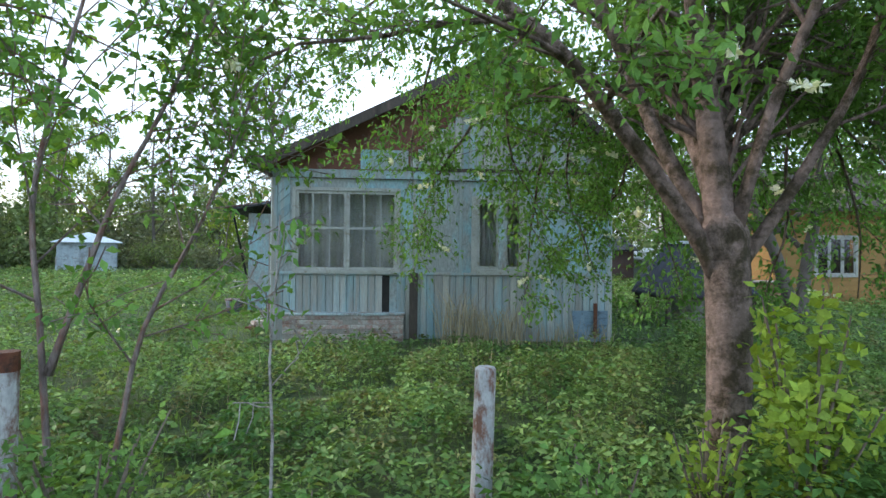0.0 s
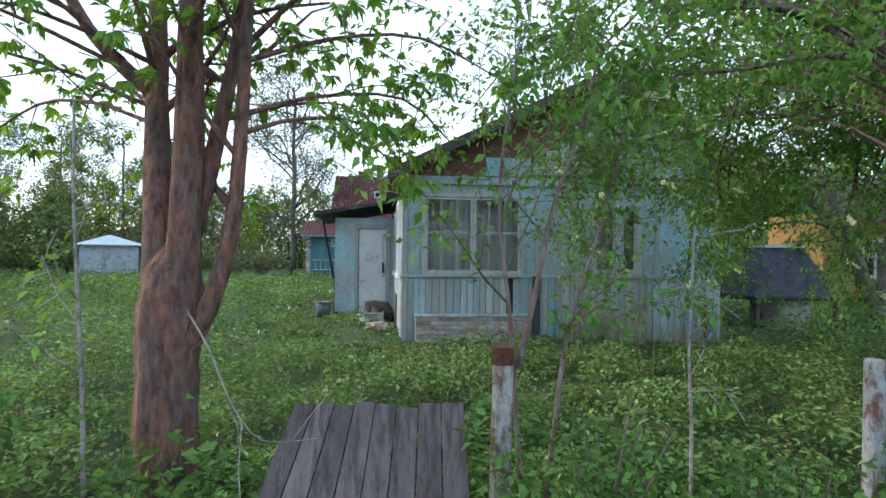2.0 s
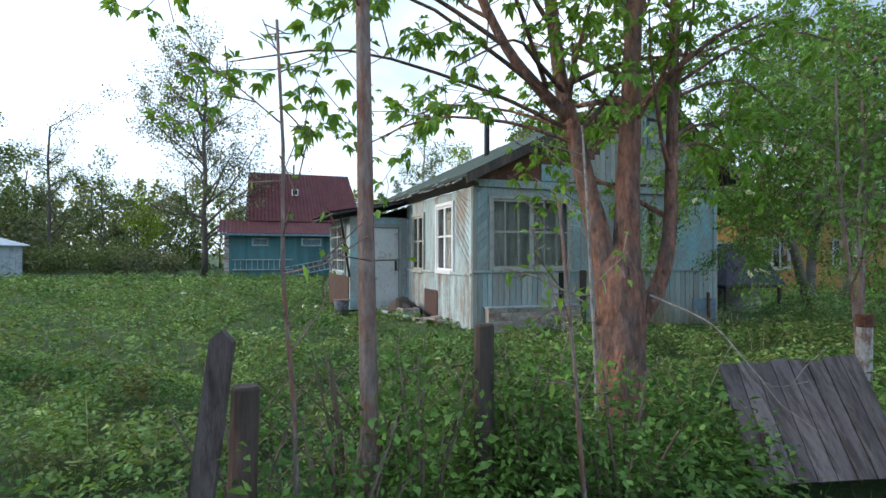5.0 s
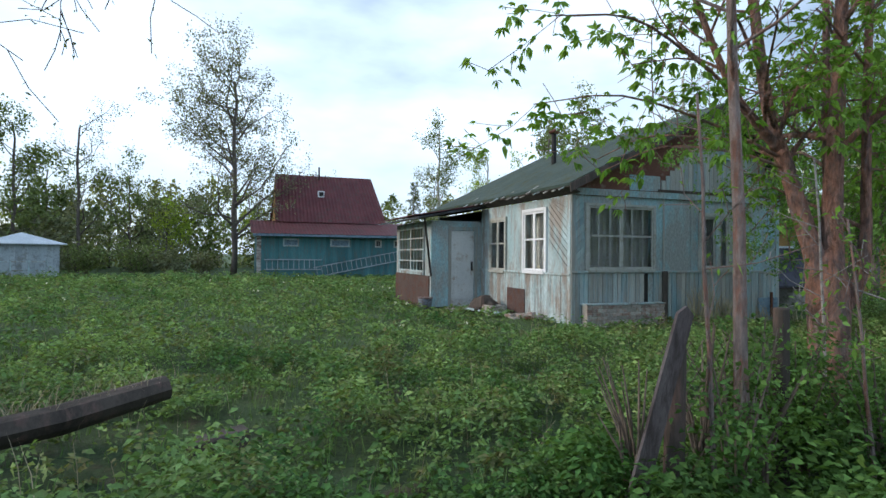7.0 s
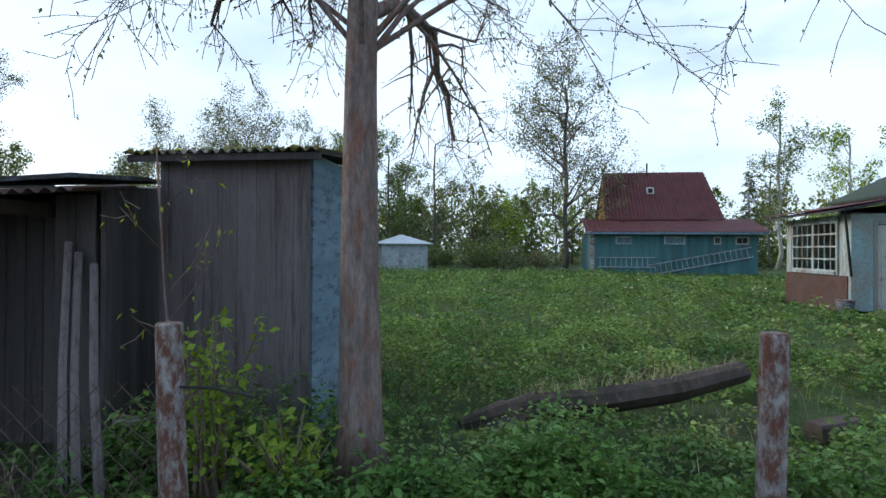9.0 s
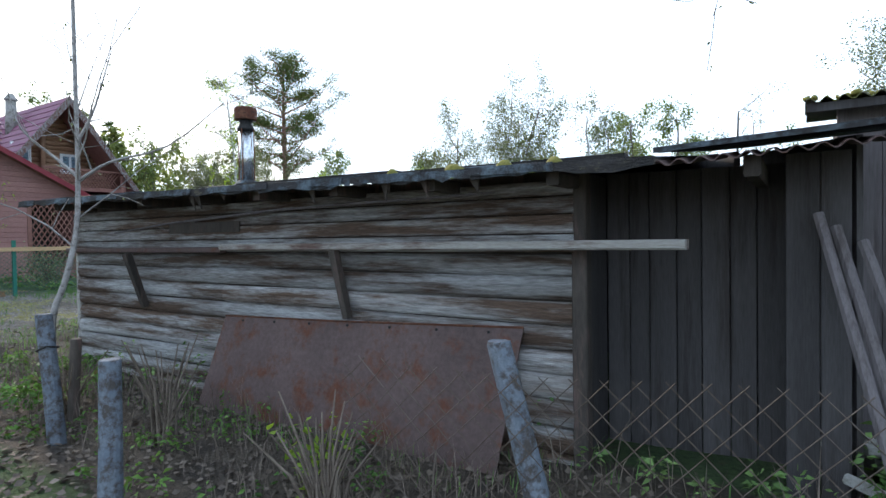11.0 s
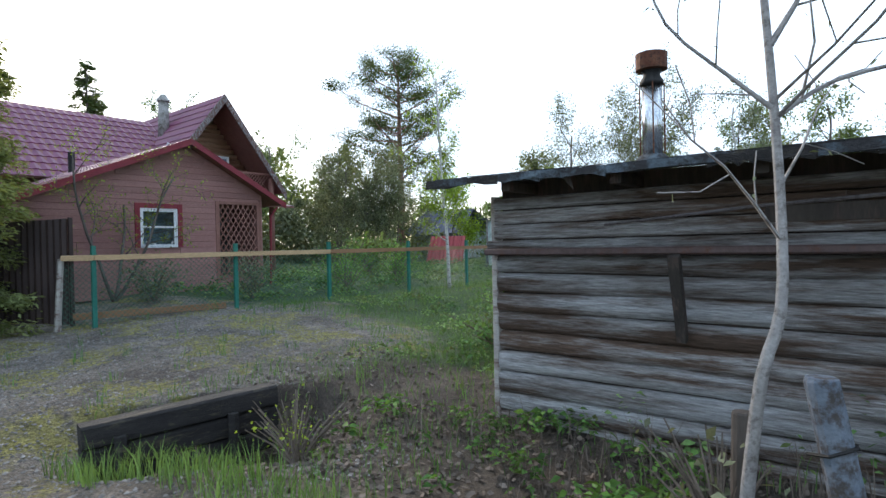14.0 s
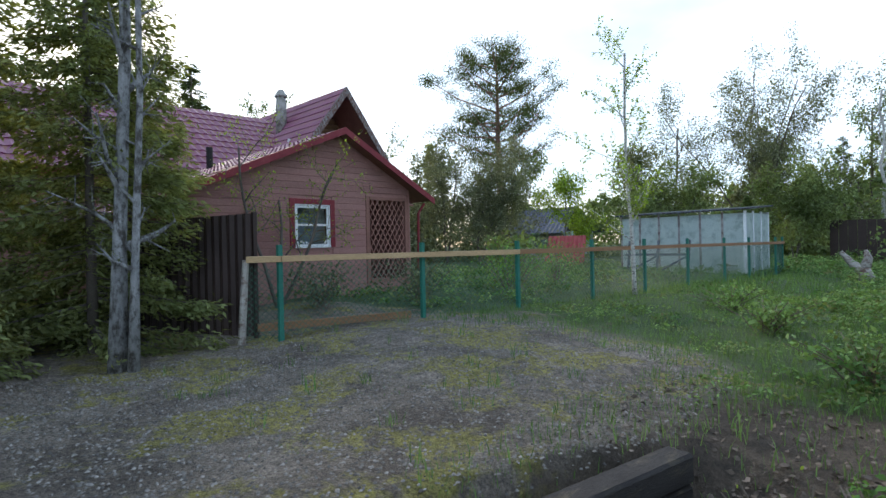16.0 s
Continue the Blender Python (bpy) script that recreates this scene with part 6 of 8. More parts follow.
# ---- trees ----
class Tree:
    """Grows limbs from stems, keeps their lines and the places of leaves."""

    def __init__(self, seed, up=0.05, wander=0.18, kids=(5, 5, 4), spread=(35, 70), shrink=(0.55, 0.55, 0.5), levels=3, leaf_from=2, per_m=30):
        self.r = random.Random(seed)
        self.up, self.wander, self.kids, self.spread, self.shrink = up, wander, kids, spread, shrink
        self.levels, self.leaf_from, self.per_m = levels, leaf_from, per_m
        self.thick, self.thin, self.spots, self.dirs = Geo(), Geo(), [], []

    def limb(self, p, way, length, radius, level=0, bare=0.35, sides=None, pts=None, up=None):
        r = self.r
        n = max(2, int(length / (0.25 if level else 0.3)))
        n = min(n, 12 if level < 2 else 4 if level == 2 else 2)
        d = Vector(way).normalized()
        if pts:
            line = [Vector(q) for q in pts]
            n = len(line) - 1
        else:
            line = [Vector(p)]
            for i in range(n):
                k = self.up if up is None else up
                d = (d + Vector((r.gauss(0, 1), r.gauss(0, 1), r.gauss(0, 1))) * self.wander * (0.5 if level == 0 else 1) + Vector((0, 0, k))).normalized()
                line.append(line[-1] + d * length / n)
        tip = radius * (0.45 if level == 0 else 0.25)
        rad = [max(radius + (tip - radius) * (i / n) ** 0.9, 0.0035) for i in range(n + 1)]
        if level == 0:
            rad[0] *= 1.25
        geo = self.thick if level <= 1 and radius > 0.03 else self.thin
        geo.tube(line, rad, sides or (16 if radius > 0.08 else 7 if radius > 0.03 else 4 if radius > 0.012 else 3), 0.07 if radius > 0.05 else 0, r, cap=level == 0)
        if level >= self.leaf_from:
            for i in range(max(1, int(length * self.per_m))):
                t = r.uniform(0.15, 1.0) * n
                j = min(int(t), n - 1)
                self.spots.append(line[j].lerp(line[j + 1], t - j))
                self.dirs.append((line[j + 1] - line[j]).normalized())
        if level < self.levels:
            total = sum((b - a).length for a, b in zip(line, line[1:]))
            for c in range(self.kids[min(level, len(self.kids) - 1)]):
                t = (bare + (1 - bare) * (c + r.random()) / self.kids[min(level, len(self.kids) - 1)]) * n
                j = min(int(t), n - 1)
                q = line[j].lerp(line[j + 1], t - j)
                ax = (line[j + 1] - line[j]).normalized()
                turn = ax.orthogonal().normalized()
                turn.rotate(Matrix.Rotation(r.uniform(0, 2 * math.pi), 3, ax))
                a = radians(r.uniform(*self.spread))
                way2 = ax * math.cos(a) + turn * math.sin(a)
                sh = self.shrink[min(level, len(self.shrink) - 1)]
                self.limb(q, way2, total * sh * r.uniform(0.6, 1.15) * (1 - 0.35 * t / n), rad[j] * r.uniform(0.4, 0.6), level + 1, 0.2)

    def build(self, name, label, base, bark, leaf_mat, size=0.09, wide=0.55, palm=0, hang=0.3, out=0.6, group="", crown="crown", jitter=0.05, category="tree"):
        ob = thing(name, label, category, base, group)
        if self.thick.f:
            put("trunk", self.thick, bark, ob, smooth=True)
        if self.thin.f:
            tagged(put("branchwork", self.thin, bark, ob, smooth=True), kind="stuff")
        n = len(self.spots)
        if n and leaf_mat:
            rng = np.random.default_rng(self.r.randint(0, 9999))
            pos, ax = np.array(self.spots), np.array(self.dirs)
            pos = pos + rng.normal(size=(n, 3)) * jitter
            way = ax * 0.5 + rng.normal(size=(n, 3)) * out - np.array((0, 0, hang))
            sz = size * rng.uniform(0.6, 1.25, n)
            if palm:
                way = unit(way)
                side = unit(np.cross(way, rng.normal(size=(n, 3)) * 0.3 + np.array((0, 0, 1))))
                ps, ws, ss = [], [], []
                stalk = way * sz[:, None] * 0.7
                for k in range(palm):
                    a = (k - (palm - 1) / 2) * radians(36)
                    ps.append(pos + stalk)
                    ws.append(way * math.cos(a) + side * math.sin(a) - np.array((0, 0, 0.35)))
                    ss.append(sz * (1 - 0.12 * abs(k - (palm - 1) / 2)))
                pos, way, sz = np.concatenate(ps), np.concatenate(ws), np.concatenate(ss)
            leaves(crown, pos, way, sz, leaf_mat, ob, wide, rng, droop=0.15)
        return ob


def flow(pts, n=5):
    """A smooth line through the points, n steps between each two."""
    p = [Vector(q) for q in pts]
    p = [p[0] * 2 - p[1]] + p + [p[-1] * 2 - p[-2]]
    out = []
    for i in range(1, len(p) - 2):
        for k in range(n):
            t = k / n
            out.append(0.5 * (2 * p[i] + (p[i + 1] - p[i - 1]) * t + (2 * p[i - 1] - 5 * p[i] + 4 * p[i + 1] - p[i + 2]) * t * t + (3 * p[i] - p[i - 1] - 3 * p[i + 1] + p[i + 2]) * t ** 3))
    return out + [p[-2]]


def on(x, y, dz=-0.05):
    return (x, y, g(x, y) + dz)


# bird cherry by the road
t = Tree(11, up=-0.025, wander=0.14, kids=(6, 6, 5), spread=(30, 65), shrink=(0.6, 0.55, 0.5), levels=3, leaf_from=2, per_m=62)
b = Vector(on(2.07, 3.66))
fork = Vector((2.03, 3.66, 1.78))
t.thick.tube(flow([b, b + Vector((-0.01, 0.0, 0.5)), (2.06, 3.66, 1.25), fork + Vector((0.01, 0, 0)), fork + Vector((-0.03, 0, 0.3))], 6), [0.155, 0.15, 0.143, 0.138, 0.134, 0.13] + [0.128] * 12 + [0.128, 0.134, 0.14, 0.138, 0.125, 0.105, 0.08], 20, 0.06, t.r)
for rd, pts in ((0.062, [(2.0, 3.66, 1.68), (1.74, 3.62, 2.06), (1.34, 3.55, 2.53), (0.84, 3.5, 3.06), (0.2, 3.6, 3.45), (-0.6, 3.8, 3.6)]),
                (0.10, [(2.03, 3.66, 1.8), (1.97, 3.68, 2.4), (1.93, 3.72, 2.9), (1.86, 3.75, 3.5), (1.8, 3.8, 4.8)]),
                (0.062, [(2.0, 3.72, 1.9), (1.74, 3.85, 2.48), (1.58, 4.0, 3.0), (1.42, 4.2, 3.6), (1.2, 4.5, 4.6)]),
                (0.046, [(2.1, 3.66, 1.72), (2.34, 3.66, 2.04), (2.57, 3.64, 2.4), (2.82, 3.6, 2.85), (2.99, 3.6, 3.26), (3.3, 3.6, 4.3)]),
                (0.055, [(2.05, 3.72, 1.95), (2.12, 4.2, 2.6), (2.2, 4.9, 3.3), (2.15, 5.8, 4.0), (2.1, 6.6, 4.5)]),
                (0.045, [(2.08, 3.62, 2.0), (2.2, 3.45, 2.7), (2.4, 3.2, 3.5), (2.6, 3.0, 4.4)]),
                (0.045, [(2.06, 3.7, 2.1), (2.3, 4.1, 2.9), (2.8, 4.5, 3.5), (3.6, 4.8, 4.0)])):
    t.limb(pts[0], (0, 0, 1), 4, rd, 0, 0.42, pts=flow(pts, 3))
for p, way, ln in (((0.4, 6.4, 3.9), (-0.4, 0.5, -0.5), 2.3), ((0.9, 6.8, 3.3), (-0.2, 0.4, -0.6), 2.2), ((1.5, 6.4, 4.4), (-0.3, 0.6, -0.2), 2.4), ((2.2, 7.0, 3.6), (0.1, 0.4, -0.6), 2.2), ((0.8, 6.0, 5.0), (-0.5, 0.5, 0.0), 2.4), ((1.8, 7.0, 3.0), (-0.1, 0.4, -0.6), 2.0), ((2.8, 6.8, 4.6), (0.2, 0.5, -0.2), 2.4), ((0.2, 6.4, 4.7), (-0.4, 0.5, -0.1), 2.4), ((1.0, 5.2, 3.5), (0.1, 0.35, -0.7), 2.1), ((2.4, 4.8, 3.2), (0.5, 0.3, -0.5), 2.0), ((2.9, 4.5, 3.3), (0.5, 0.2, -0.4), 2.2), ((3.4, 3.9, 3.0), (0.5, -0.1, -0.3), 2.0), ((3.0, 3.0, 3.3), (0.4, -0.3, -0.2), 2.0), ((2.6, 5.6, 3.1), (0.2, 0.4, -0.6), 2.0), ((3.2, 5.0, 4.0), (0.4, 0.3, 0.1), 2.4), ((2.7, 4.2, 4.1), (0.4, 0.2, 0.15), 2.2), ((2.2, 5.0, 4.3), (0.4, 0.4, 0.1), 2.2), ((3.3, 4.2, 4.4), (0.4, 0.1, 0.2), 2.2), ((1.9, 4.7, 4.5), (0.1, 0.5, 0.2), 2.0), ((2.8, 5.2, 3.6), (0.5, 0.4, -0.1), 2.2), ((3.6, 5.0, 3.4), (0.4, 0.3, -0.5), 2.2), ((4.0, 4.4, 3.2), (0.4, 0.1, -0.4), 2.2), ((3.4, 6.0, 3.4), (0.3, 0.4, -0.6), 2.2), ((4.2, 5.6, 4.2), (0.4, 0.3, 0.0), 2.4), ((4.0, 4.0, 4.6), (0.4, 0.0, 0.1), 2.4), ((3.2, 6.0, 4.8), (0.2, 0.4, 0.2), 2.4), ((4.6, 4.8, 3.8), (0.5, 0.2, -0.3), 2.2)):
    t.limb(p, way, ln, 0.02, 1, 0.05)
    s0 = fork + Vector((-0.12, 0.15, 1.0)) * t.r.uniform(0.15, 1.3)
    m0, m1 = s0.lerp(Vector(p), 0.35) + Vector((t.r.uniform(-0.15, 0.15), t.r.uniform(-0.15, 0.15), t.r.uniform(0.1, 0.4))), s0.lerp(Vector(p), 0.7) + Vector((t.r.uniform(-0.12, 0.12), t.r.uniform(-0.12, 0.12), t.r.uniform(0.0, 0.3)))
    t.limb(s0, Vector(p) - s0, (Vector(p) - s0).length, 0.018, 1, 0.6, pts=flow([s0, m0, m1, Vector(p)], 3))
for k in range(64):                               # hanging outer boughs of the crown
    a, e = t.r.uniform(0, 6.28), t.r.uniform(-0.35, 1.0)
    c = math.sqrt(max(0.0, 1 - e * e))
    p = Vector((3.0 + 1.9 * c * math.cos(a), 5.6 + 2.2 * c * math.sin(a), 3.2 + 1.7 * e))
    if p.y > 4.7 and p.x > 2.5 and p.z > 2.5:
        t.limb(p, (math.cos(a) * 0.5, math.sin(a) * 0.5, -0.5), t.r.uniform(1.1, 1.7), 0.014, 1, 0.02)
        s0 = fork + Vector((0.1, 0.3, 1.0)) * t.r.uniform(0.6, 1.4)
        t.thin.tube(flow([s0, s0.lerp(p, 0.5) + Vector((t.r.uniform(-0.2, 0.2), t.r.uniform(-0.2, 0.2), 0.35)), p], 3), [0.02, 0.019, 0.018, 0.017, 0.016, 0.015, 0.014], 4, cap=False)
cherry = t.build("bird_cherry_tree", "flowering bird cherry with moss-stained forked trunk", on(2.07, 3.66), M["bark_cherry"], M["leaf_cherry"], 0.07, 0.52, hang=0.3, out=0.8, jitter=0.07)
rng = np.random.default_rng(5)
pick = [t.spots[i] for i in rng.choice(len(t.spots), 170, replace=False)]
fp, fw, fs = [], [], []
for p in pick:
    d = Vector((rng.normal() * 0.6, -0.9, -0.3)).normalized()
    for k in range(34):
        q = p + d * rng.uniform(0.05, 0.3)
        fp.append(q)
        fw.append(rng.normal(size=3))
        fs.append(rng.uniform(0.03, 0.05))
leaves("blossom", np.array(fp), np.array(fw), np.array(fs), M["blossom"], cherry, 0.9, rng)

# many-stemmed chestnut with flaking bark
t = Tree(23, up=0.03, wander=0.13, kids=(5, 4, 3), spread=(40, 75), shrink=(0.5, 0.55, 0.5), levels=3, leaf_from=2, per_m=13)
mb = Vector(on(-3.6, 3.54))
t.thick.tube(flow([mb, mb + Vector((0.0, 0, 0.3)), (-3.61, 3.54, 0.85), (-3.61, 3.55, 1.25), (-3.6, 3.58, 1.6), (-3.6, 3.6, 1.85)], 6), [0.21, 0.19, 0.18, 0.172, 0.168, 0.165] + [0.163] * 12 + [0.165, 0.168, 0.17, 0.172, 0.172, 0.168] + [0.165, 0.158, 0.148, 0.135, 0.115, 0.095, 0.07], 26, 0.085, t.r)
for rd, pts in ((0.10, [(-3.67, 3.57, 1.3), (-3.69, 3.62, 1.75), (-3.75, 3.75, 2.3), (-3.8, 3.86, 2.75), (-3.84, 3.98, 3.2), (-3.95, 4.1, 4.6)]),
                (0.112, [(-3.57, 3.56, 1.3), (-3.54, 3.57, 1.75), (-3.52, 3.58, 2.3), (-3.51, 3.56, 2.8), (-3.5, 3.54, 3.4), (-3.45, 3.5, 5.0)]),
                (0.07, [(-3.55, 3.55, 1.22), (-3.42, 3.5, 1.4), (-3.31, 3.46, 1.66), (-3.24, 3.47, 2.0), (-3.21, 3.49, 2.4), (-3.18, 3.5, 3.2), (-3.12, 3.5, 4.8)]),
                (0.062, [(-3.5, 3.62, 1.95), (-3.42, 3.68, 2.35), (-3.35, 3.75, 2.8), (-3.28, 3.8, 3.3), (-3.1, 3.95, 4.6)]),
                (0.055, [(-3.82, 3.88, 2.8), (-4.05, 3.9, 3.0), (-4.3, 3.95, 3.3), (-4.6, 4.0, 3.9), (-4.9, 4.1, 4.8)])):
    t.limb(pts[0], (0, 0, 1), 4, rd, 0, 0.5, pts=flow(pts, 4))
for p, q in (((-3.8, 3.85, 2.7), (-6.2, 4.3, 3.2)), ((-4.0, 3.88, 2.95), (-5.9, 3.4, 3.3)), ((-3.2, 3.49, 2.6), (-1.9, 4.3, 2.75)), ((-3.2, 3.49, 2.9), (-1.6, 3.9, 3.1)), ((-3.8, 3.85, 2.7), (-4.9, 5.2, 2.95)), ((-3.4, 3.7, 2.6), (-2.3, 5.2, 2.9)), ((-4.0, 3.88, 3.0), (-5.2, 2.8, 3.6)), ((-3.85, 3.9, 3.0), (-5.0, 3.2, 2.95)), ((-3.8, 3.8, 2.6), (-5.3, 4.6, 2.7)), ((-3.18, 3.5, 3.0), (-2.1, 2.9, 3.3)), ((-3.2, 3.5, 2.5), (-2.2, 4.0, 2.45)), ((-4.3, 3.95, 3.3), (-6.4, 3.7, 3.7))):
    p, q = Vector(p), Vector(q)
    t.limb(p, q - p, (q - p).length, 0.02, 1, 0.25, pts=flow([p, p.lerp(q, 0.3) + Vector((0, 0, 0.14)), p.lerp(q, 0.65) + Vector((t.r.uniform(-0.1, 0.1), t.r.uniform(-0.1, 0.1), 0.16)), q - Vector((0, 0, 0.12))], 3))
t.build("chestnut_tree", "many-stemmed chestnut with flaking bark, warm sunlight tinted in", on(-3.6, 3.54), M["bark_maple"], M["leaf_maple"], 0.098, 0.4, palm=5, hang=0.35, out=0.6, jitter=0.03)
# dead twigs hanging over the slumped boards
dead = Tree(29, up=-0.05, wander=0.2, kids=(5, 3), spread=(25, 60), shrink=(0.45, 0.5), levels=2, leaf_from=9)
dead.limb((-3.45, 3.3, 1.5), (0.5, -0.3, -0.6), 1.0, 0.009, 1, 0.25, pts=flow([(-3.46, 3.42, 1.5), (-3.25, 3.1, 1.34), (-3.1, 2.95, 1.1), (-2.95, 2.9, 0.95), (-2.7, 2.85, 0.97)], 3))
dead.build("dead_branch", "pale dead branch hanging over the slumped boards", (-3.46, 3.42, 1.5), M["bark_pale"], None, category="branch")

# thin young chestnut and saplings along the fence
def sapling(x, y, h, r0, seed, leaf, label, lean=(0, 0), palm=0, size=0.09, per=8, bark="bark_grey", first=0.45, side=1.0, name="sapling"):
    t = Tree(seed, up=0.06, wander=0.16, kids=(7, 3, 2), spread=(45, 75), shrink=(0.32 * side, 0.5, 0.4), levels=2, leaf_from=1, per_m=per)
    b = Vector(on(x, y))
    pts = [b + Vector((lean[0] * k + t.r.uniform(-0.02, 0.02), lean[1] * k + t.r.uniform(-0.02, 0.02), h * k)) for k in (0, 0.2, 0.4, 0.6, 0.8, 1.0)]
    t.limb(b, (0, 0, 1), h, r0, 0, first, pts=pts)
    return t.build(name, label, tuple(b), M[bark], M[leaf] if leaf else None, size, 0.45, palm=palm, hang=0.4, jitter=0.03, group="saplings")


sapling(-5.56, 2.7, 4.8, 0.05, 31, "leaf_maple", "slim young chestnut with smooth grey bark", (-0.05, 0.1), 5, 0.11, 5, first=0.55, side=1.5)
sapling(-5.85, 2.62, 2.7, 0.018, 32, "leaf_maple", "thin bare sapling at the fence", (-0.15, 0.05), 0, 0.06, 5)
sapling(-0.64, 3.28, 1.9, 0.013, 36, "leaf_cherry", "thin young sapling in the nettles", (0.06, 0.05), 0, 0.075, 16, bark="bark_pale", first=0.45, side=0.9)
sapling(-3.92, 3.32, 2.5, 0.016, 37, "leaf_maple", "thin sapling before the chestnut", (-0.12, 0.05), 0, 0.07, 12, bark="bark_pale", first=0.4)
t = Tree(34, up=0.05, wander=0.15, kids=(9, 6, 3), spread=(30, 65), shrink=(0.5, 0.5, 0.45), levels=2, leaf_from=1, per_m=40)
fb = Vector(on(-1.6, 3.25))
for pts in ([fb, fb + Vector((-0.05, 0, 0.6)), (-1.7, 3.25, 1.45), (-1.76, 3.28, 2.0), (-1.72, 3.35, 2.5), (-1.6, 3.45, 3.2)],
            [(-1.66, 3.25, 1.2), (-1.55, 3.3, 1.6), (-1.42, 3.4, 2.1), (-1.22, 3.5, 2.6), (-1.0, 3.65, 3.3)],
            [fb + Vector((0.08, 0.05, 0)), fb + Vector((0.2, 0.15, 0.7)), (-1.3, 3.45, 1.4), (-1.05, 3.6, 2.0), (-0.8, 3.75, 2.8)]):
    t.limb(pts[0], (0, 0, 1), 3, 0.02, 0, 0.4, pts=flow(pts, 3))
t.build("sapling", "forked leafy sapling beside the rust-capped post", tuple(fb), M["bark_grey"], M["leaf_cherry"], 0.062, 0.55, hang=0.25, jitter=0.05, group="saplings")
sapling(-4.5, 2.6, 2.0, 0.016, 38, "leaf_maple", "thin sapling in the fence weeds", (-0.1, 0.1), 0, 0.07, 10)
sapling(-13.35, 2.75, 2.3, 0.013, 39, "leaf_yellow", "thin sapling before the dark privy", (-0.2, 0.0), 0, 0.05, 8, bark="bark_grey", first=0.3)
# tall tree with hanging bare twigs by the privy
t = Tree(41, up=-0.03, wander=0.2, kids=(9, 10, 9), spread=(30, 70), shrink=(0.5, 0.55, 0.55), levels=3, leaf_from=2, per_m=9)
t.wander, t.up = 0.26, -0.1
lb = Vector(on(-12.42, 3.32))
t.limb(lb, (0, 0, 1), 6, 0.175, 0, 0.62, pts=[lb, lb + Vector((-0.01, 0.01, 0.5)), lb + Vector((-0.03, 0.02, 1.5)), lb + Vector((-0.04, 0.05, 2.8)), lb + Vector((-0.02, 0.08, 4.2)), lb + Vector((0.05, 0.1, 5.8))])
for q in ((-10.3, 3.4, 4.15), (-14.3, 3.0, 4.0), (-13.2, 5.0, 3.9), (-11.5, 5.2, 4.1), (-9.6, 4.3, 3.9), (-14.9, 4.2, 4.1), (-12.0, 1.6, 4.2)):
    p = lb + Vector((-0.03, 0.05, 3.0 + t.r.uniform(-0.1, 0.6)))
    q = Vector(q)
    t.limb(p, q - p, (q - p).length, 0.026, 1, 0.4, pts=flow([p, p.lerp(q, 0.3) + Vector((0, 0, 0.35)), p.lerp(q, 0.65) + Vector((t.r.uniform(-0.15, 0.15), t.r.uniform(-0.15, 0.15), 0.3)), q], 3))
t.build("linden_tree", "tall straight-trunked tree with hanging budding twigs", tuple(lb), M["bark_grey"], M["leaf_grey"], 0.04, 0.5, hang=0.3, jitter=0.02)
# alder sapling tied before the log shed
t = Tree(44, up=0.06, wander=0.16, kids=(7, 4, 2), spread=(35, 65), shrink=(0.4, 0.5, 0.4), levels=2, leaf_from=1, per_m=3)
sb = Vector(on(-20.28, 1.83))
t.limb(sb, (0, 0, 1), 4.4, 0.035, 0, 0.5, pts=flow([sb, (-20.24, 1.83, 0.5), (-20.17, 1.81, 1.05), (-20.1, 1.88, 1.35), (-20.11, 1.99, 1.8), (-20.14, 2.03, 2.33), (-20.18, 2.05, 2.9), (-20.3, 2.1, 4.6)], 3))
for pts in ([(-20.13, 2.03, 2.28), (-20.3, 1.93, 2.45), (-20.55, 1.76, 2.72), (-20.64, 1.7, 3.05)], [(-20.13, 2.03, 2.25), (-19.9, 2.2, 2.42), (-19.5, 2.5, 2.56), (-19.1, 2.8, 2.95)], [(-20.15, 2.04, 2.6), (-20.0, 2.12, 2.9), (-19.85, 2.2, 3.4)]):
    t.limb(pts[0], (0, 0, 1), 1, 0.018, 1, 0.15, pts=flow(pts, 3))
t.build("sapling", "slender bare sapling beside a leaning post", tuple(sb), M["bark_pale"], M["leaf_grey"], 0.04, 0.5, jitter=0.02, group="saplings")

# broadleaf, birch and conifer kinds for the distance
def round_tree(x, y, h, seed, leaf, label, w=0.5, per=9, size=0.16, bark="bark_dark", stems=1, name="tree", r0=None, first=0.22, levels=3, hang=0.2, kids=(11, 7, 5)):
    t = Tree(seed, up=0.035, wander=0.14, kids=kids, spread=(32, 72), shrink=(w, 0.58, 0.5), levels=levels, leaf_from=2, per_m=per * (1.6 if y > 25 else 1.3))
    b = Vector(on(min(max(x, -58), 38), y))
    b.x = x
    for s in range(stems):
        a = t.r.uniform(0, 6.28)
        k = 0.0 if stems == 1 else 0.28
        line = [b + Vector((t.r.uniform(-0.012, 0.012) * h, t.r.uniform(-0.012, 0.012) * h, h * i / 9)) for i in range(10)] if stems == 1 else None
        t.limb(b, (math.cos(a) * k, math.sin(a) * k, 1), h * t.r.uniform(0.85, 1.0), (r0 or h * 0.0105) / math.sqrt(stems) * 1.2, 0, first, pts=line)
    return t.build(name, label, tuple(b), M[bark], M[leaf], size * (1.25 if y > 25 else 1), 0.6, hang=hang, jitter=0.2 if y > 25 else 0.12)


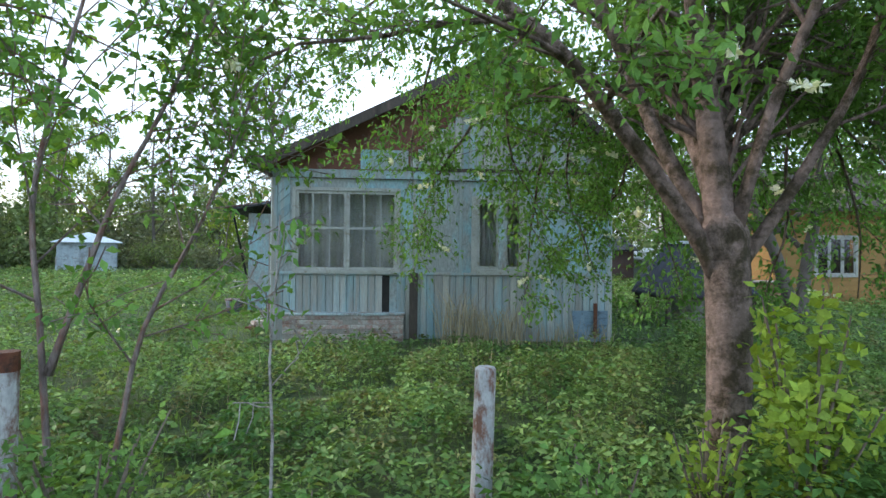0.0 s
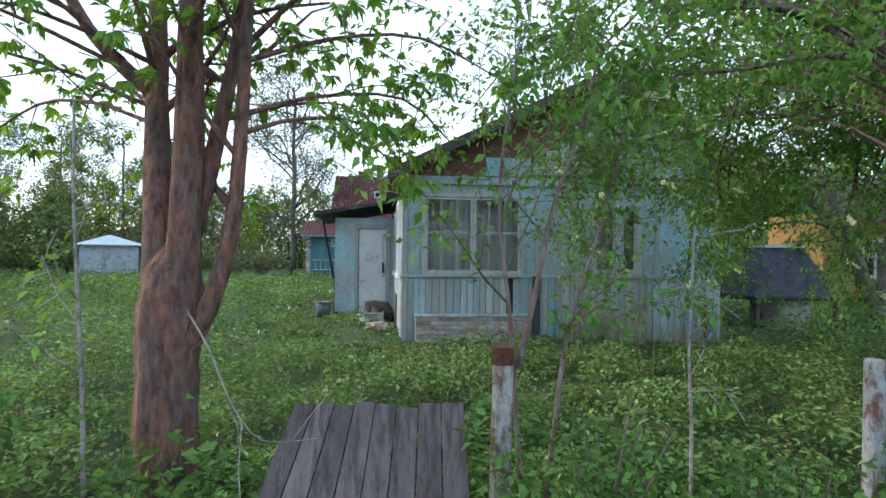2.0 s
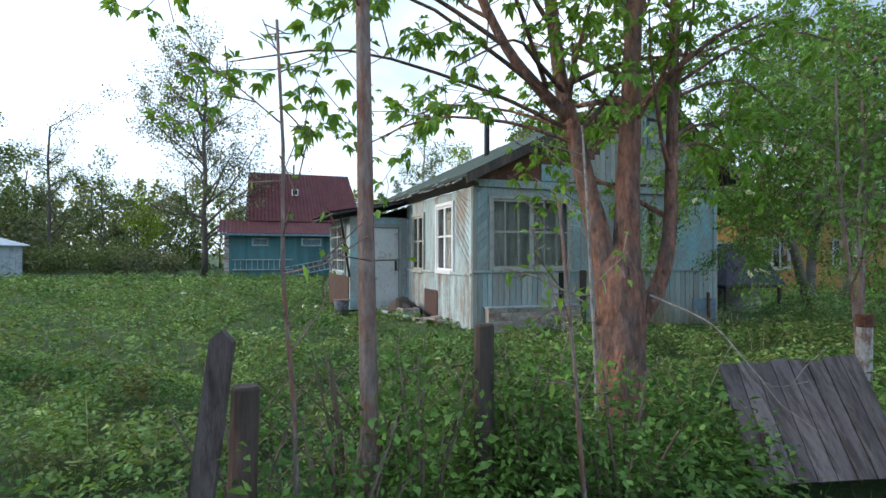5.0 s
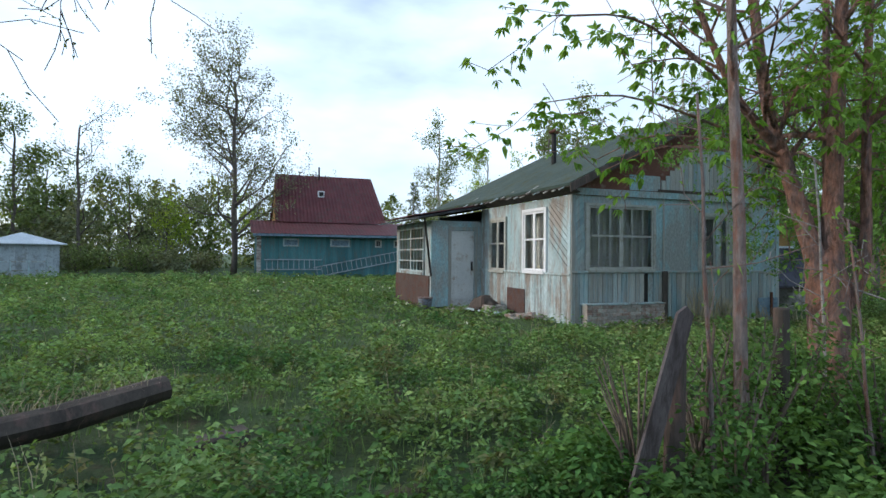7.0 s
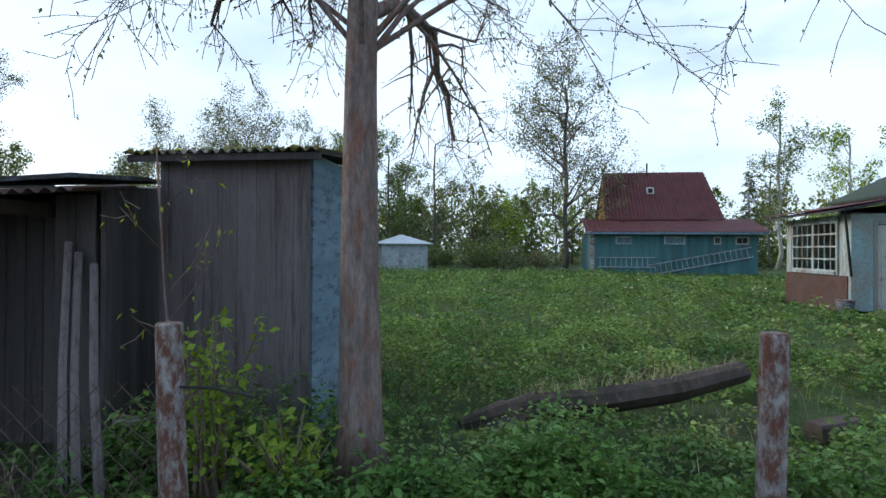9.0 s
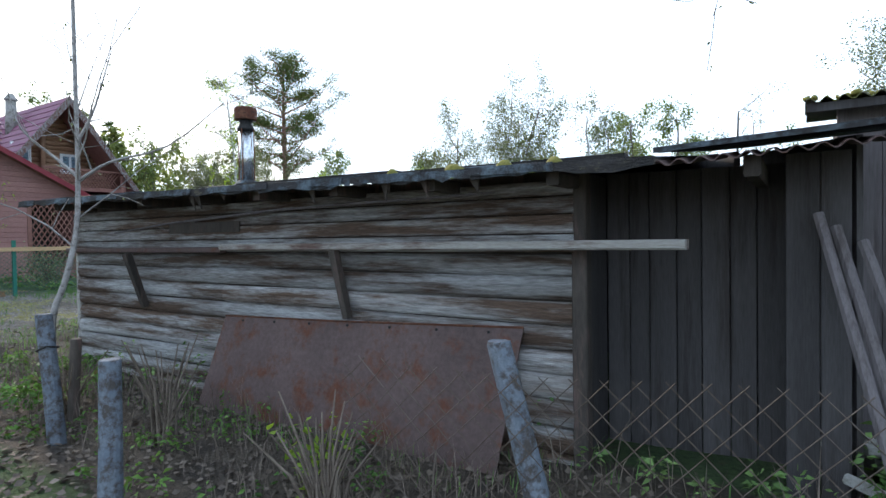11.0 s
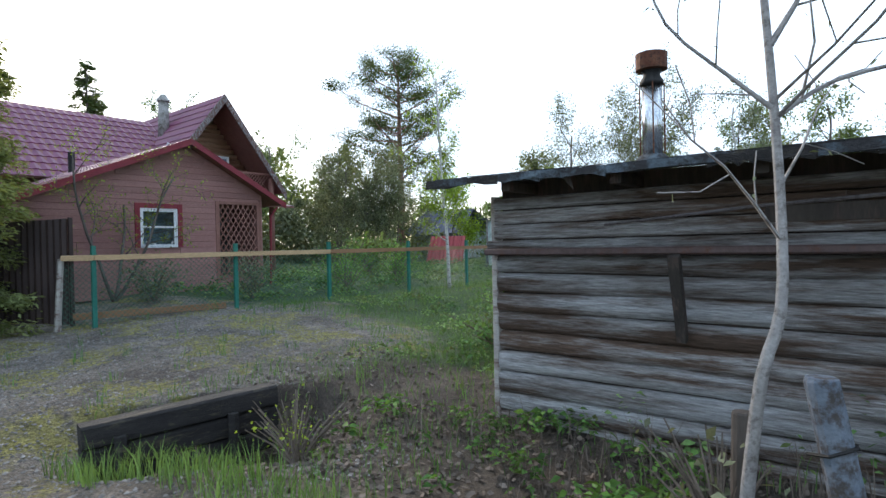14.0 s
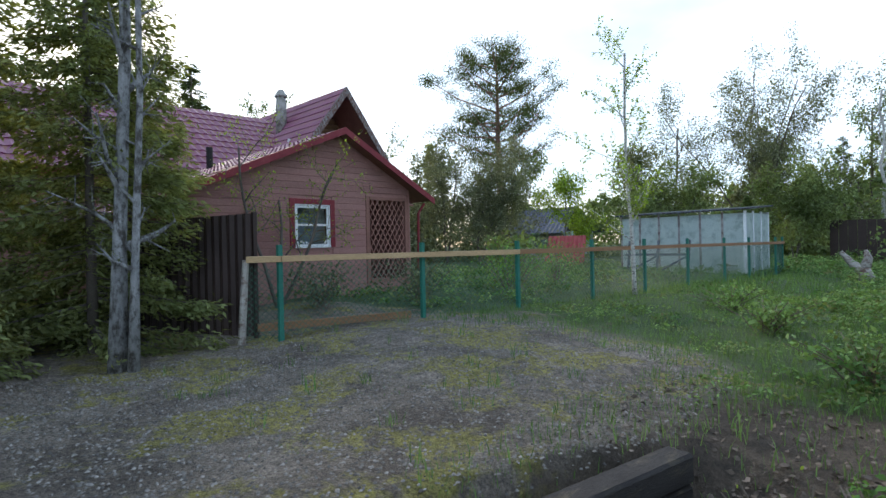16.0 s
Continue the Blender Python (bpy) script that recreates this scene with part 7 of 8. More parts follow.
def conifer(x, y, h, seed, label, w=0.22, leaf="needle", name="spruce", bare=0.05, dens=1.0, r0=None, bark="bark_dark", droop=0.35, up=0.0):
    r = random.Random(seed)
    rng = np.random.default_rng(seed)
    b = Vector(on(min(max(x, -58), 38), min(y, 59)))
    b.x, b.y = x, y
    ob = thing(name, label, "tree", tuple(b), "conifers")
    rr = r0 or h * 0.014
    put("trunk", Geo().tube([b, b + Vector((0.02, 0, h * 0.5)), b + Vector((0, 0, h))], [rr, rr * 0.6, 0.01], 8), M[bark], ob, smooth=True)
    br, pos, way = Geo(), [], []
    z = bare * h
    while z < h * 0.985:
        ln = w * h * (1 - z / h) ** 0.8 + 0.12
        for k in range(5):
            a = r.uniform(0, 6.28)
            l = ln * r.uniform(0.6, 1.1)
            d = Vector((math.cos(a), math.sin(a), up))
            p0 = b + Vector((0, 0, z + r.uniform(-0.5, 0.5) * max(0.16, h * 0.03)))
            p1 = p0 + d * l * 0.6 + Vector((0, 0, -droop * l * 0.35))
            p2 = p0 + d * l + Vector((0, 0, -droop * l * 0.55))
            br.tube([p0, p1, p2], [rr * 0.16, rr * 0.1, 0.004], 3, cap=False)
            for i in range(int((8 + l * 26) * dens * (2.2 if leaf == "needle_spruce" else 1))):
                q = r.random() ** 0.7
                c = p0.lerp(p1, q * 2) if q < 0.5 else p1.lerp(p2, q * 2 - 1)
                pos.append(c + Vector((r.gauss(0, 0.07), r.gauss(0, 0.07), r.gauss(-0.05, 0.07))))
                way.append(d + Vector((r.gauss(0, 0.7), r.gauss(0, 0.7), r.gauss(-0.4, 0.4))))
        z += max(0.16, h * 0.03) * r.uniform(0.7, 1.3)
    tagged(put("branchwork", br, M[bark], ob), kind="stuff")
    n = len(pos)
    leaves("crown", np.array(pos), np.array(way), max(0.09, h * (0.013 if leaf == "needle_spruce" else 0.022)) * rng.uniform(0.7, 1.5, n), M[leaf], ob, 0.35, rng)
    return ob


# seen over the yard
round_tree(-8.4, 41.0, 13.2, 51, "leaf_grey", "tall airy maple coming into leaf", 0.5, 9, 0.13, first=0.16, stems=1, kids=(26, 9, 5), r0=0.16)
round_tree(-18.7, 47.0, 10.5, 52, "leaf_grey", "bare-twigged tree at the yard's end", 0.4, 4, 0.12)
round_tree(-15.5, 47.0, 7.0, 53, "leaf_far", "small spring-green tree at the yard's end", 0.45, 8, 0.16)
round_tree(-12.8, 44.0, 5.0, 54, "leaf_yellow", "small yellow-green willow at the yard's end", 0.5, 8, 0.16)
round_tree(-23.5, 50.0, 11.0, 55, "leaf_far", "broad birch at the yard's end", 0.42, 10, 0.18)
round_tree(-27.0, 49.0, 10.8, 56, "leaf_far", "broad birch at the yard's end", 0.42, 10, 0.18)
round_tree(-30.5, 54.0, 11.0, 57, "leaf_far", "rounded green tree behind the shed", 0.45, 10, 0.18)
round_tree(10.4, 52.0, 13.6, 58, "leaf_far", "birch behind the teal house", 0.3, 10, 0.16, bark="bark_birch")
round_tree(12.8, 46.0, 10.4, 59, "leaf_yellow", "yellow-green birch behind the blue house", 0.35, 9, 0.16, bark="bark_birch")
conifer(7.2, 50.0, 8.3, 60, "spruce behind the teal house", 0.2)
round_tree(9.5, 30.0, 9.0, 61, "leaf_far", "green tree beyond the well", 0.45, 10, 0.16)
round_tree(15.0, 34.0, 10.0, 62, "leaf_far", "green tree beyond the yellow house", 0.45, 10, 0.18)
conifer(5.3, 15.2, 1.9, 63, "dense dark juniper beside the house", 0.28, name="juniper", dens=3.0, bare=0.01, droop=-0.4, up=0.6)
round_tree(8.4, 11.3, 6.8, 64, "leaf_cherry", "old leaning apple tree before the yellow house", 0.55, 26, 0.10, name="apple_tree", first=0.24, r0=0.16, stems=2)
round_tree(12.8, 13.5, 5.0, 65, "leaf_cherry", "old apple tree before the yellow house", 0.5, 14, 0.10, name="apple_tree", first=0.3, r0=0.12)
round_tree(8.9, 18.5, 9.0, 66, "leaf_far", "slim white birch behind the well", 0.28, 12, 0.10, bark="bark_birch", name="birch")
for i, (x, y, h) in enumerate(((-36, 47, 9), (-14, 58, 7), (-8, 60, 7), (-2, 62, 8), (12, 58, 9), (19, 50, 10), (25, 45, 11), (-19, 60, 7.5), (-29, 60, 9))):
    round_tree(x, y, h, 70 + i, ("leaf_far", "leaf_grey", "leaf_yellow")[i % 3], "far tree of the wood edge in spring leaf", 0.45, 7, 0.22, levels=3, kids=(7, 5, 4))
for i, (x, y, h) in enumerate(((-24.6, 58, 6.5), (-10.5, 62, 6.0), (-6.0, 64, 7), (-33, 58, 10))):
    conifer(x, y, h, 85 + i, "far dark spruce of the wood edge")
# seen over the drive
pine = Tree(91)
pb = Vector((-48.9, 30.5, 0.6))
pine.thick.tube([pb, pb + Vector((0.1, 0, 4)), pb + Vector((-0.1, 0.1, 9)), pb + Vector((0, 0, 15.4))], [0.3, 0.25, 0.17, 0.03], 12, 0.05, pine.r)
for i in range(38):
    z = 6.4 + 9.0 * (i + pine.r.random()) / 38
    ln = (5.2 * (1 - ((z - 6.2) / 9.8) ** 3.2) + 0.6) * pine.r.uniform(0.45, 1.05) * min(1.0, 0.45 + (z - 6.2) * 0.25)
    a = i * 2.4 + pine.r.uniform(-0.4, 0.4)
    d = Vector((math.cos(a), math.sin(a), pine.r.uniform(0.1, 0.6)))
    p0 = pb + Vector((0, 0, z - 0.6))
    p1, p2 = p0 + d * ln * 0.55, p0 + d * ln + Vector((0, 0, 0.12 * ln))
    pine.thin.tube([p0, p1, p2], [0.05 + ln * 0.008, 0.04, 0.012], 5, cap=False)
    for k in range(3 + int(ln * 1.5)):
        q = pine.r.uniform(0.35, 1.0)
        c = p0.lerp(p1, q / 0.55) if q < 0.55 else p1.lerp(p2, (q - 0.55) / 0.45)
        e = c + Vector((-d.y, d.x, 0)) * pine.r.uniform(-0.3, 0.3) * ln + Vector((0, 0, pine.r.uniform(0.0, 0.35)))
        pine.thin.tube([c, e], [0.018, 0.008], 3, cap=False)
        for m in range(140):
            pine.spots.append(e + Vector((pine.r.gauss(0, 0.34), pine.r.gauss(0, 0.34), pine.r.gauss(0, 0.22))))
            pine.dirs.append(Vector((0, 0, 0.6)))
pine.build("pine_tree", "tall Scots pine with layered dark crown", tuple(pb), M["bark_maple"], M["needle"], 0.17, 0.3, hang=-0.2, out=0.9, jitter=0.03)
round_tree(-36.0, 45.0, 13.8, 92, "leaf_grey", "broad bare-twigged maple behind the greenhouse", 0.42, 9, 0.13, stems=5, first=0.16, kids=(13, 8, 5))
round_tree(-42.5, 46.0, 10.5, 93, "leaf_grey", "airy tree behind the greenhouse", 0.4, 6, 0.13)
round_tree(-28.2, 41.0, 10.0, 94, "leaf_grey", "birch with fine spring leaves", 0.35, 9, 0.14, bark="bark_birch")
bt = Tree(95, up=0.05, wander=0.12, kids=(18, 7, 3), spread=(35, 65), shrink=(0.3, 0.5, 0.4), levels=2, leaf_from=1, per_m=34)
bb = Vector(on(-28.95, 10.75))
bt.limb(bb, (0, 0, 1), 5.4, 0.05, 0, 0.22)
bt.build("birch", "young white birch by the green fence", tuple(bb), M["bark_birch"], M["leaf_yellow"], 0.07, 0.6, jitter=0.04)
round_tree(-44.0, 20.0, 5.6, 96, "leaf_grey", "dense grey-green apple tree in the garden", 0.5, 34, 0.10, name="apple_tree", stems=2)
round_tree(-43.6, 24.0, 5.6, 97, "leaf_grey", "dense grey-green apple tree in the garden", 0.5, 34, 0.10, name="apple_tree", stems=2)
round_tree(-41.2, 19.5, 5.0, 101, "leaf_grey", "dense grey-green apple tree in the garden", 0.5, 34, 0.10, name="apple_tree", stems=3)
round_tree(-40.5, 26.0, 4.4, 98, "leaf_yellow", "small yellow-green garden tree in leaf", 0.5, 26, 0.12)
round_tree(-36.5, 31.0, 4.8, 99, "leaf_far", "yellow-green willow behind the greenhouse", 0.55, 22, 0.13, stems=3)
round_tree(-31.0, 33.0, 4.6, 100, "leaf_far", "yellow-green willow behind the greenhouse", 0.55, 22, 0.13, stems=3)
for i, (x, y, h, k) in enumerate(((-56, 24, 8.5, 0), (-60, 34, 9, 1), (-55, 42, 8.5, 0), (-47, 48, 9, 1), (-65, 20, 11, 0), (-70, 10, 13, 1), (-64, 2, 12, 0), (-58, -6, 13, 1), (-24, 60, 9, 0), (-38, 55, 9, 0), (-52, 56, 9.5, 1))):
    round_tree(x, y, h, 110 + i, ("leaf_far", "leaf_grey")[k], "far tree of the wood edge in spring leaf", 0.45, 8, 0.22)
for i, (x, y, h) in enumerate(((-62, 14, 14), (-57, 30, 8), (-66, 26, 12), (-60, 8, 15), (-44, 42, 8), (-72, 18, 15), (-75, 4, 16), (-68, -4, 15))):
    conifer(x, y, h, 130 + i, "far dark spruce of the wood edge")
# woods that close the view
def woods(label, x0, y0, x1, y1, h0, h1, n, leaf, seed, size=0.55, deep=5.0):
    rng = np.random.default_rng(seed)
    ln = math.hypot(x1 - x0, y1 - y0)
    pos, way = [], []
    for i in range(int(ln / 2.2)):
        t = (i + rng.random()) * 2.2 / ln
        h = rng.uniform(h0, h1)
        w = rng.uniform(2.2, 4.2)
        c = np.array((x0 + (x1 - x0) * t + rng.normal() * deep * 0.4, y0 + (y1 - y0) * t + rng.normal() * deep * 0.4, 0.3))
        m = int(n / (ln / 2.2))
        zz = rng.random(m)
        rad = w * np.clip(np.sin(np.pi * (0.12 + 0.86 * zz ** 0.9)), 0.05, 1) * np.sqrt(rng.random(m)) * (1 + 0.35 * np.sin(zz * 11 + rng.random() * 6))
        a = rng.uniform(0, 6.28, m)
        pos.append(c + np.stack([np.cos(a) * rad, np.sin(a) * rad, zz * h], 1))
        way.append(rng.normal(size=(m, 3)) + np.array((0, 0, -0.3)))
    pos, way = np.concatenate(pos), np.concatenate(way)
    ob = leaves("far_woods", pos, way, size * rng.uniform(0.5, 1.3, len(pos)), M[leaf], None, 0.6, rng)
    return tagged(ob, label, "woods", kind="stuff")


woods("far mixed wood in spring leaf beyond the yard", -48, 58, 45, 62, 4.5, 8.5, 36000, "leaf_far", 301, 0.4)
woods("far mixed wood in spring leaf beyond the yard", -40, 50, -12, 52, 3.0, 6.5, 16000, "leaf_grey", 302, 0.36)
woods("far dark conifers beyond the yard", -50, 66, 40, 68, 6, 10, 20000, "needle_spruce", 303, 0.5)
woods("green thicket beyond the well", 14, 30, 40, 22, 4, 8, 16000, "leaf_far", 304, 0.4)
woods("far dark wood behind the brown house", -62, -14, -66, 44, 7, 13, 26000, "needle_spruce", 305, 0.5)
woods("green thicket behind the greenhouse", -58, 38, -20, 44, 3.0, 5.5, 20000, "leaf_far", 306, 0.34, 3.0)
woods("green garden thicket beside the brown house", -54, 16, -48, 34, 3.5, 6.0, 16000, "leaf_grey", 307, 0.3, 3.0)
woods("thick roadside wood beside the gate", -42, -9, -34, -4, 6, 10, 16000, "leaf_far", 308, 0.28, 2.5)
# spruce thicket and grey trunks beside the gate
conifer(-32.2, 0.75, 7.5, 141, "young spruce with drooping boughs by the gate", 0.24, "needle_spruce", dens=2.4, bare=0.03, r0=0.08)
conifer(-33.6, -0.9, 9.0, 142, "young spruce with drooping boughs by the gate", 0.22, "needle_spruce", dens=2.2, bare=0.03, r0=0.09)
conifer(-31.6, -1.4, 6.0, 143, "young spruce with drooping boughs by the gate", 0.24, "needle_spruce", dens=2.2, bare=0.03, r0=0.07)
conifer(-35.8, -2.6, 10.5, 144, "young spruce with drooping boughs by the gate", 0.2, "needle_spruce", dens=1.8, bare=0.03)
conifer(-33.2, 1.6, 7.0, 145, "young spruce with drooping boughs by the gate", 0.22, "needle_spruce", dens=2.0, bare=0.03, r0=0.07)
conifer(-32.6, -2.6, 8.5, 146, "young spruce with drooping boughs by the gate", 0.24, "needle_spruce", dens=2.0, bare=0.03, r0=0.08)
for i, (x, y, h, r0, ln) in enumerate(((-30.95, 0.72, 8.5, 0.1, (0.1, 0.15)), (-30.8, 0.86, 7.0, 0.065, (0.1, 0.12)))):
    t = Tree(150 + i, up=0.05, wander=0.14, kids=(16, 5, 3), spread=(40, 75), shrink=(0.11, 0.5, 0.4), levels=2, leaf_from=1, per_m=26)
    b = Vector(on(x, y))
    t.limb(b, (0, 0, 1), h, r0, 0, 0.3, pts=[b, b + Vector((ln[0] * 0.3, ln[1] * 0.3, h * 0.2)), b + Vector((ln[0], ln[1], h * 0.5)), b + Vector((ln[0] * 1.5, ln[1], h))])
    t.build("aspen_tree", "grey lichen-covered trunk with thin twigs", tuple(b), M["bark_aspen"], M["leaf_grey"], 0.05, 0.6, jitter=0.03)
t = Tree(155, up=0.03, wander=0.16, kids=(8, 6, 4), spread=(40, 70), shrink=(0.6, 0.5, 0.45), levels=2, leaf_from=1, per_m=26)
b = Vector(on(-33.0, 4.1))
for w in ((-0.3, 0.5, 1), (0.3, -0.4, 1), (0.3, 0.6, 1.1)):
    t.limb(b, w, 3.2, 0.04, 0, 0.3)
t.build("apple_tree", "small tree in young leaf before the annex", tuple(b), M["bark_dark"], M["leaf_yellow"], 0.05, 0.6, jitter=0.04)


# ---- shrubs ----
def bush(x, y, h, w, seed, leaf, label, n=900, size=0.06, name="shrub"):
    r = random.Random(seed)
    b = on(x, y)
    ob = thing(name, label, "shrub", b, "shrubs")
    ge, pos, way = Geo(), [], []
    for i in range(18):
        a, k = r.uniform(0, 6.28), r.uniform(0.2, 1) * w
        hh = h * r.uniform(0.6, 1.05)
        p = [Vector(b) + Vector((r.uniform(-0.1, 0.1), r.uniform(-0.1, 0.1), 0)), Vector(b) + Vector((math.cos(a) * k * 0.45, math.sin(a) * k * 0.45, hh * 0.6)), Vector(b) + Vector((math.cos(a) * k, math.sin(a) * k, hh))]
        ge.tube(p, [0.012, 0.009, 0.004], 4, cap=False)
        for j in range(n // 18):
            q = r.uniform(0.2, 1.0)
            c = p[0].lerp(p[1], q * 2) if q < 0.5 else p[1].lerp(p[2], q * 2 - 1)
            pos.append(c + Vector((r.gauss(0, 0.07), r.gauss(0, 0.07), r.gauss(0, 0.06))) * (w / 0.6))
            way.append((r.gauss(0, 1), r.gauss(0, 1), r.gauss(0.2, 0.7)))
    tagged(put("stemwork", ge, M["twig"], ob), kind="stuff")
    rng = np.random.default_rng(seed)
    if leaf:
        leaves("foliage", np.array(pos), np.array(way), size * rng.uniform(0.6, 1.3, len(pos)), M[leaf], ob, 0.6, rng)
    return ob


for i, (x, y, h, w, leaf, n, lab) in enumerate((
        (2.12, 3.05, 1.5, 0.4, "leaf_yellow", 1500, "bright young shoots at the cherry's foot"), (1.62, 3.1, 0.9, 0.25, "leaf_yellow", 400, "bright young shoots at the cherry's foot"),
        (-4.2, 2.75, 1.05, 0.5, "brush_leaf", 1900, "leafy twiggy brush between the old posts"), (-5.3, 2.85, 1.25, 0.5, "brush_leaf", 1800, "leafy twiggy brush between the old posts"), (-5.75, 2.6, 1.0, 0.4, "brush_leaf", 1400, "leafy twiggy brush between the old posts"), (-4.6, 3.1, 1.2, 0.5, "brush_leaf", 1800, "leafy twiggy brush between the old posts"),
        (-1.3, 2.9, 0.95, 0.45, "brush_leaf", 1200, "leafy brush beside the white post"), (-0.4, 2.7, 0.8, 0.45, "brush_leaf", 1200, "leafy brush beside the white post"), (0.9, 2.75, 0.75, 0.45, "brush_leaf", 1100, "leafy brush beside the leaning post"), (-2.6, 3.9, 0.7, 0.5, "brush_leaf", 900, "leafy brush behind the slumped boards"), (-6.1, 3.05, 1.0, 0.35, None, 0, "bare twiggy brush at the dark post"), (-5.6, 3.0, 1.2, 0.4, None, 0, "bare twiggy brush at the dark post"),
        (-13.35, 3.0, 1.15, 0.45, "leaf_yellow", 500, "yellow-green young shrub by the privy"), (-12.75, 2.9, 0.7, 0.4, "leaf_yellow", 350, "yellow-green young shrub by the privy"),
        (-11.9, 38.5, 1.7, 1.9, "leaf_grey", 900, "brown-tinged bush across the yard"), (-10.2, 39.5, 1.6, 1.6, "leaf_grey", 700, "brown-tinged bush across the yard"),
        (-14.5, 42, 2.4, 2.2, "leaf_far", 900, "green thicket at the yard's end"), (-17.5, 43.5, 2.2, 2.2, "leaf_far", 900, "green thicket at the yard's end"), (-24.5, 44, 2.8, 2.6, "leaf_far", 1000, "green thicket at the yard's end"), (-28.5, 42, 3.0, 2.8, "leaf_far", 1000, "green thicket at the yard's end"), (-33, 42, 3.2, 2.8, "leaf_far", 1000, "green thicket at the yard's end"),
        (-32.2, 4.6, 1.0, 0.9, "leaf_grey", 900, "low bush behind the green fence"), (-31.6, 6.6, 1.1, 1.0, "leaf_grey", 900, "low bush behind the green fence"), (-31.3, 9.2, 1.4, 1.2, "leaf_cherry", 1100, "leafy currant bush behind the green fence"), (-31.6, 11.6, 1.3, 1.2, "leaf_cherry", 1100, "leafy currant bush behind the green fence"),
        (-34.6, 13.2, 1.4, 1.2, "leaf_far", 900, "leafy bush behind the green fence"), (-25.0, 24.5, 1.9, 1.8, "leaf_far", 1000, "leafy bush on the grass"), (-22.3, 25.5, 2.1, 2.0, "leaf_far", 1000, "leafy bush on the grass"),
        (-26.8, 10.5, 0.6, 0.9, "weed", 700, "low leafy weed clump on the drive's edge"), (-25.5, 8.0, 0.55, 0.9, "weed", 700, "low leafy weed clump on the drive's edge"), (-23.9, 5.5, 0.6, 0.8, "weed", 700, "low leafy weed clump on the drive's edge"),
        (-24.2, 1.35, 0.6, 0.4, "leaf_yellow", 110, "thin shrub with pale buds in the ditch"), (-23.7, 1.9, 0.65, 0.45, "leaf_yellow", 120, "thin shrub with pale buds in the ditch"), (-23.2, 1.5, 0.5, 0.4, "leaf_yellow", 110, "thin shrub with pale buds in the ditch"),
        (-16.9, 1.75, 0.75, 0.45, None, 0, "dry twiggy shrub before the rusty sheet"), (-17.2, 2.0, 0.55, 0.4, "leaf_yellow", 120, "twiggy shrub before the rusty sheet"),
        (-19.0, 2.1, 0.9, 0.3, None, 0, "dry twiggy shrub before the log wall"), (-20.4, 2.0, 0.7, 0.4, "leaf_grey", 60, "dry twiggy shrub before the log wall"))):
    bush(x, y, h, w, 200 + i, leaf, lab, n, 0.035 if "buds" in lab else 0.048 if leaf == "brush_leaf" else 0.075 if y < 12 else 0.2)

# ---- posts along the old fence ----
def post(x, y, zt, r, mat, label, lean=(0, 0), cap=None, name="fence_post", group="old fence posts", sides=14):
    b = on(x, y, -0.12)
    ob = thing(name, label, "post", b, group)
    top = (x + lean[0], y + lean[1], zt)
    mid = [(b[i] + top[i]) / 2 + R.uniform(-0.008, 0.008) for i in range(3)]
    put("shaft", Geo().tube([b, mid, top, (top[0], top[1], zt + 0.012)], [r * 1.06, r, r * 0.97, r * 0.85], sides, 0.04, R), M[mat], ob)
    if cap:
        put("cap", Geo().tube([(top[0], top[1], zt - 0.06), (top[0], top[1], zt + 0.03)], [r * 1.08, r * 1.06], sides, 0.03, R), M[cap], ob, "rust-stained cap")
    return ob


post(-1.79, 3.12, 1.31, 0.055, "white_post", "whitewashed post with rusty cap", (0.02, 0), "rust")
post(0.44, 3.2, 1.22, 0.055, "white_post", "leaning whitewashed concrete post in nettles", (0.04, 0.02))
post(-4.9, 2.98, 1.4, 0.055, "dark_wood", "charred dark wooden post", (0.0, 0.0))
post(-6.12, 2.72, 1.22, 0.06, "dark_wood", "split charred dark post", (0.02, 0.0))
post(-10.12, 2.66, 1.34, 0.07, "grey_post", "peeling grey and rust steel post", (0.02, 0))
post(-13.0, 2.17, 1.38, 0.065, "grey_post", "peeling white and rust steel post", (-0.07, 0.0))
post(-15.45, 1.75, 1.18, 0.06, "blue_post", "leaning blue-grey steel pipe post", (-0.42, 0.14))
post(-18.0, 1.15, 0.98, 0.065, "blue_post", "leaning blue-grey steel pipe post", (-0.15, 0.1))
post(-19.74, 1.64, 1.1, 0.065, "blue_post", "leaning blue-grey post with wire", (-0.19, 0.0))
post(-20.3, 2.0, 0.8, 0.05, "dark_wood", "rotten dark stump post", (0.0, 0.05))
lp = part("leaning_board", Geo().prism([(-6.42, 2.86, 0.05), (-6.31, 2.82, 0.05), (-6.15, 2.53, 1.44), (-6.19, 2.54, 1.49), (-6.235, 2.56, 1.45)], (0.012, 0.035, 0.0)), M["board_panel"])
tagged(lp, "grey weathered plank leaning in the fence brush", "plank")
wires = thing("wire_fence", "sagging rusty chain-link on the old posts", "fence", (-15, 1.9, 0.1))
zig(wires, [(-13.05, 2.17), (-15.5, 1.80), (-16.6, 1.6)], 0.12, 1.05, 0.13, M["wire_rust"], 0.0028, 0.03)
wires2 = thing("wire_fence", "sagging rusty chain-link in the brush", "fence", (-5.5, 2.8, 0.1))
zig(wires2, [(-4.9, 2.98), (-6.2, 2.74)], 0.12, 1.1, 0.13, M["wire_rust"], 0.003, 0.03)
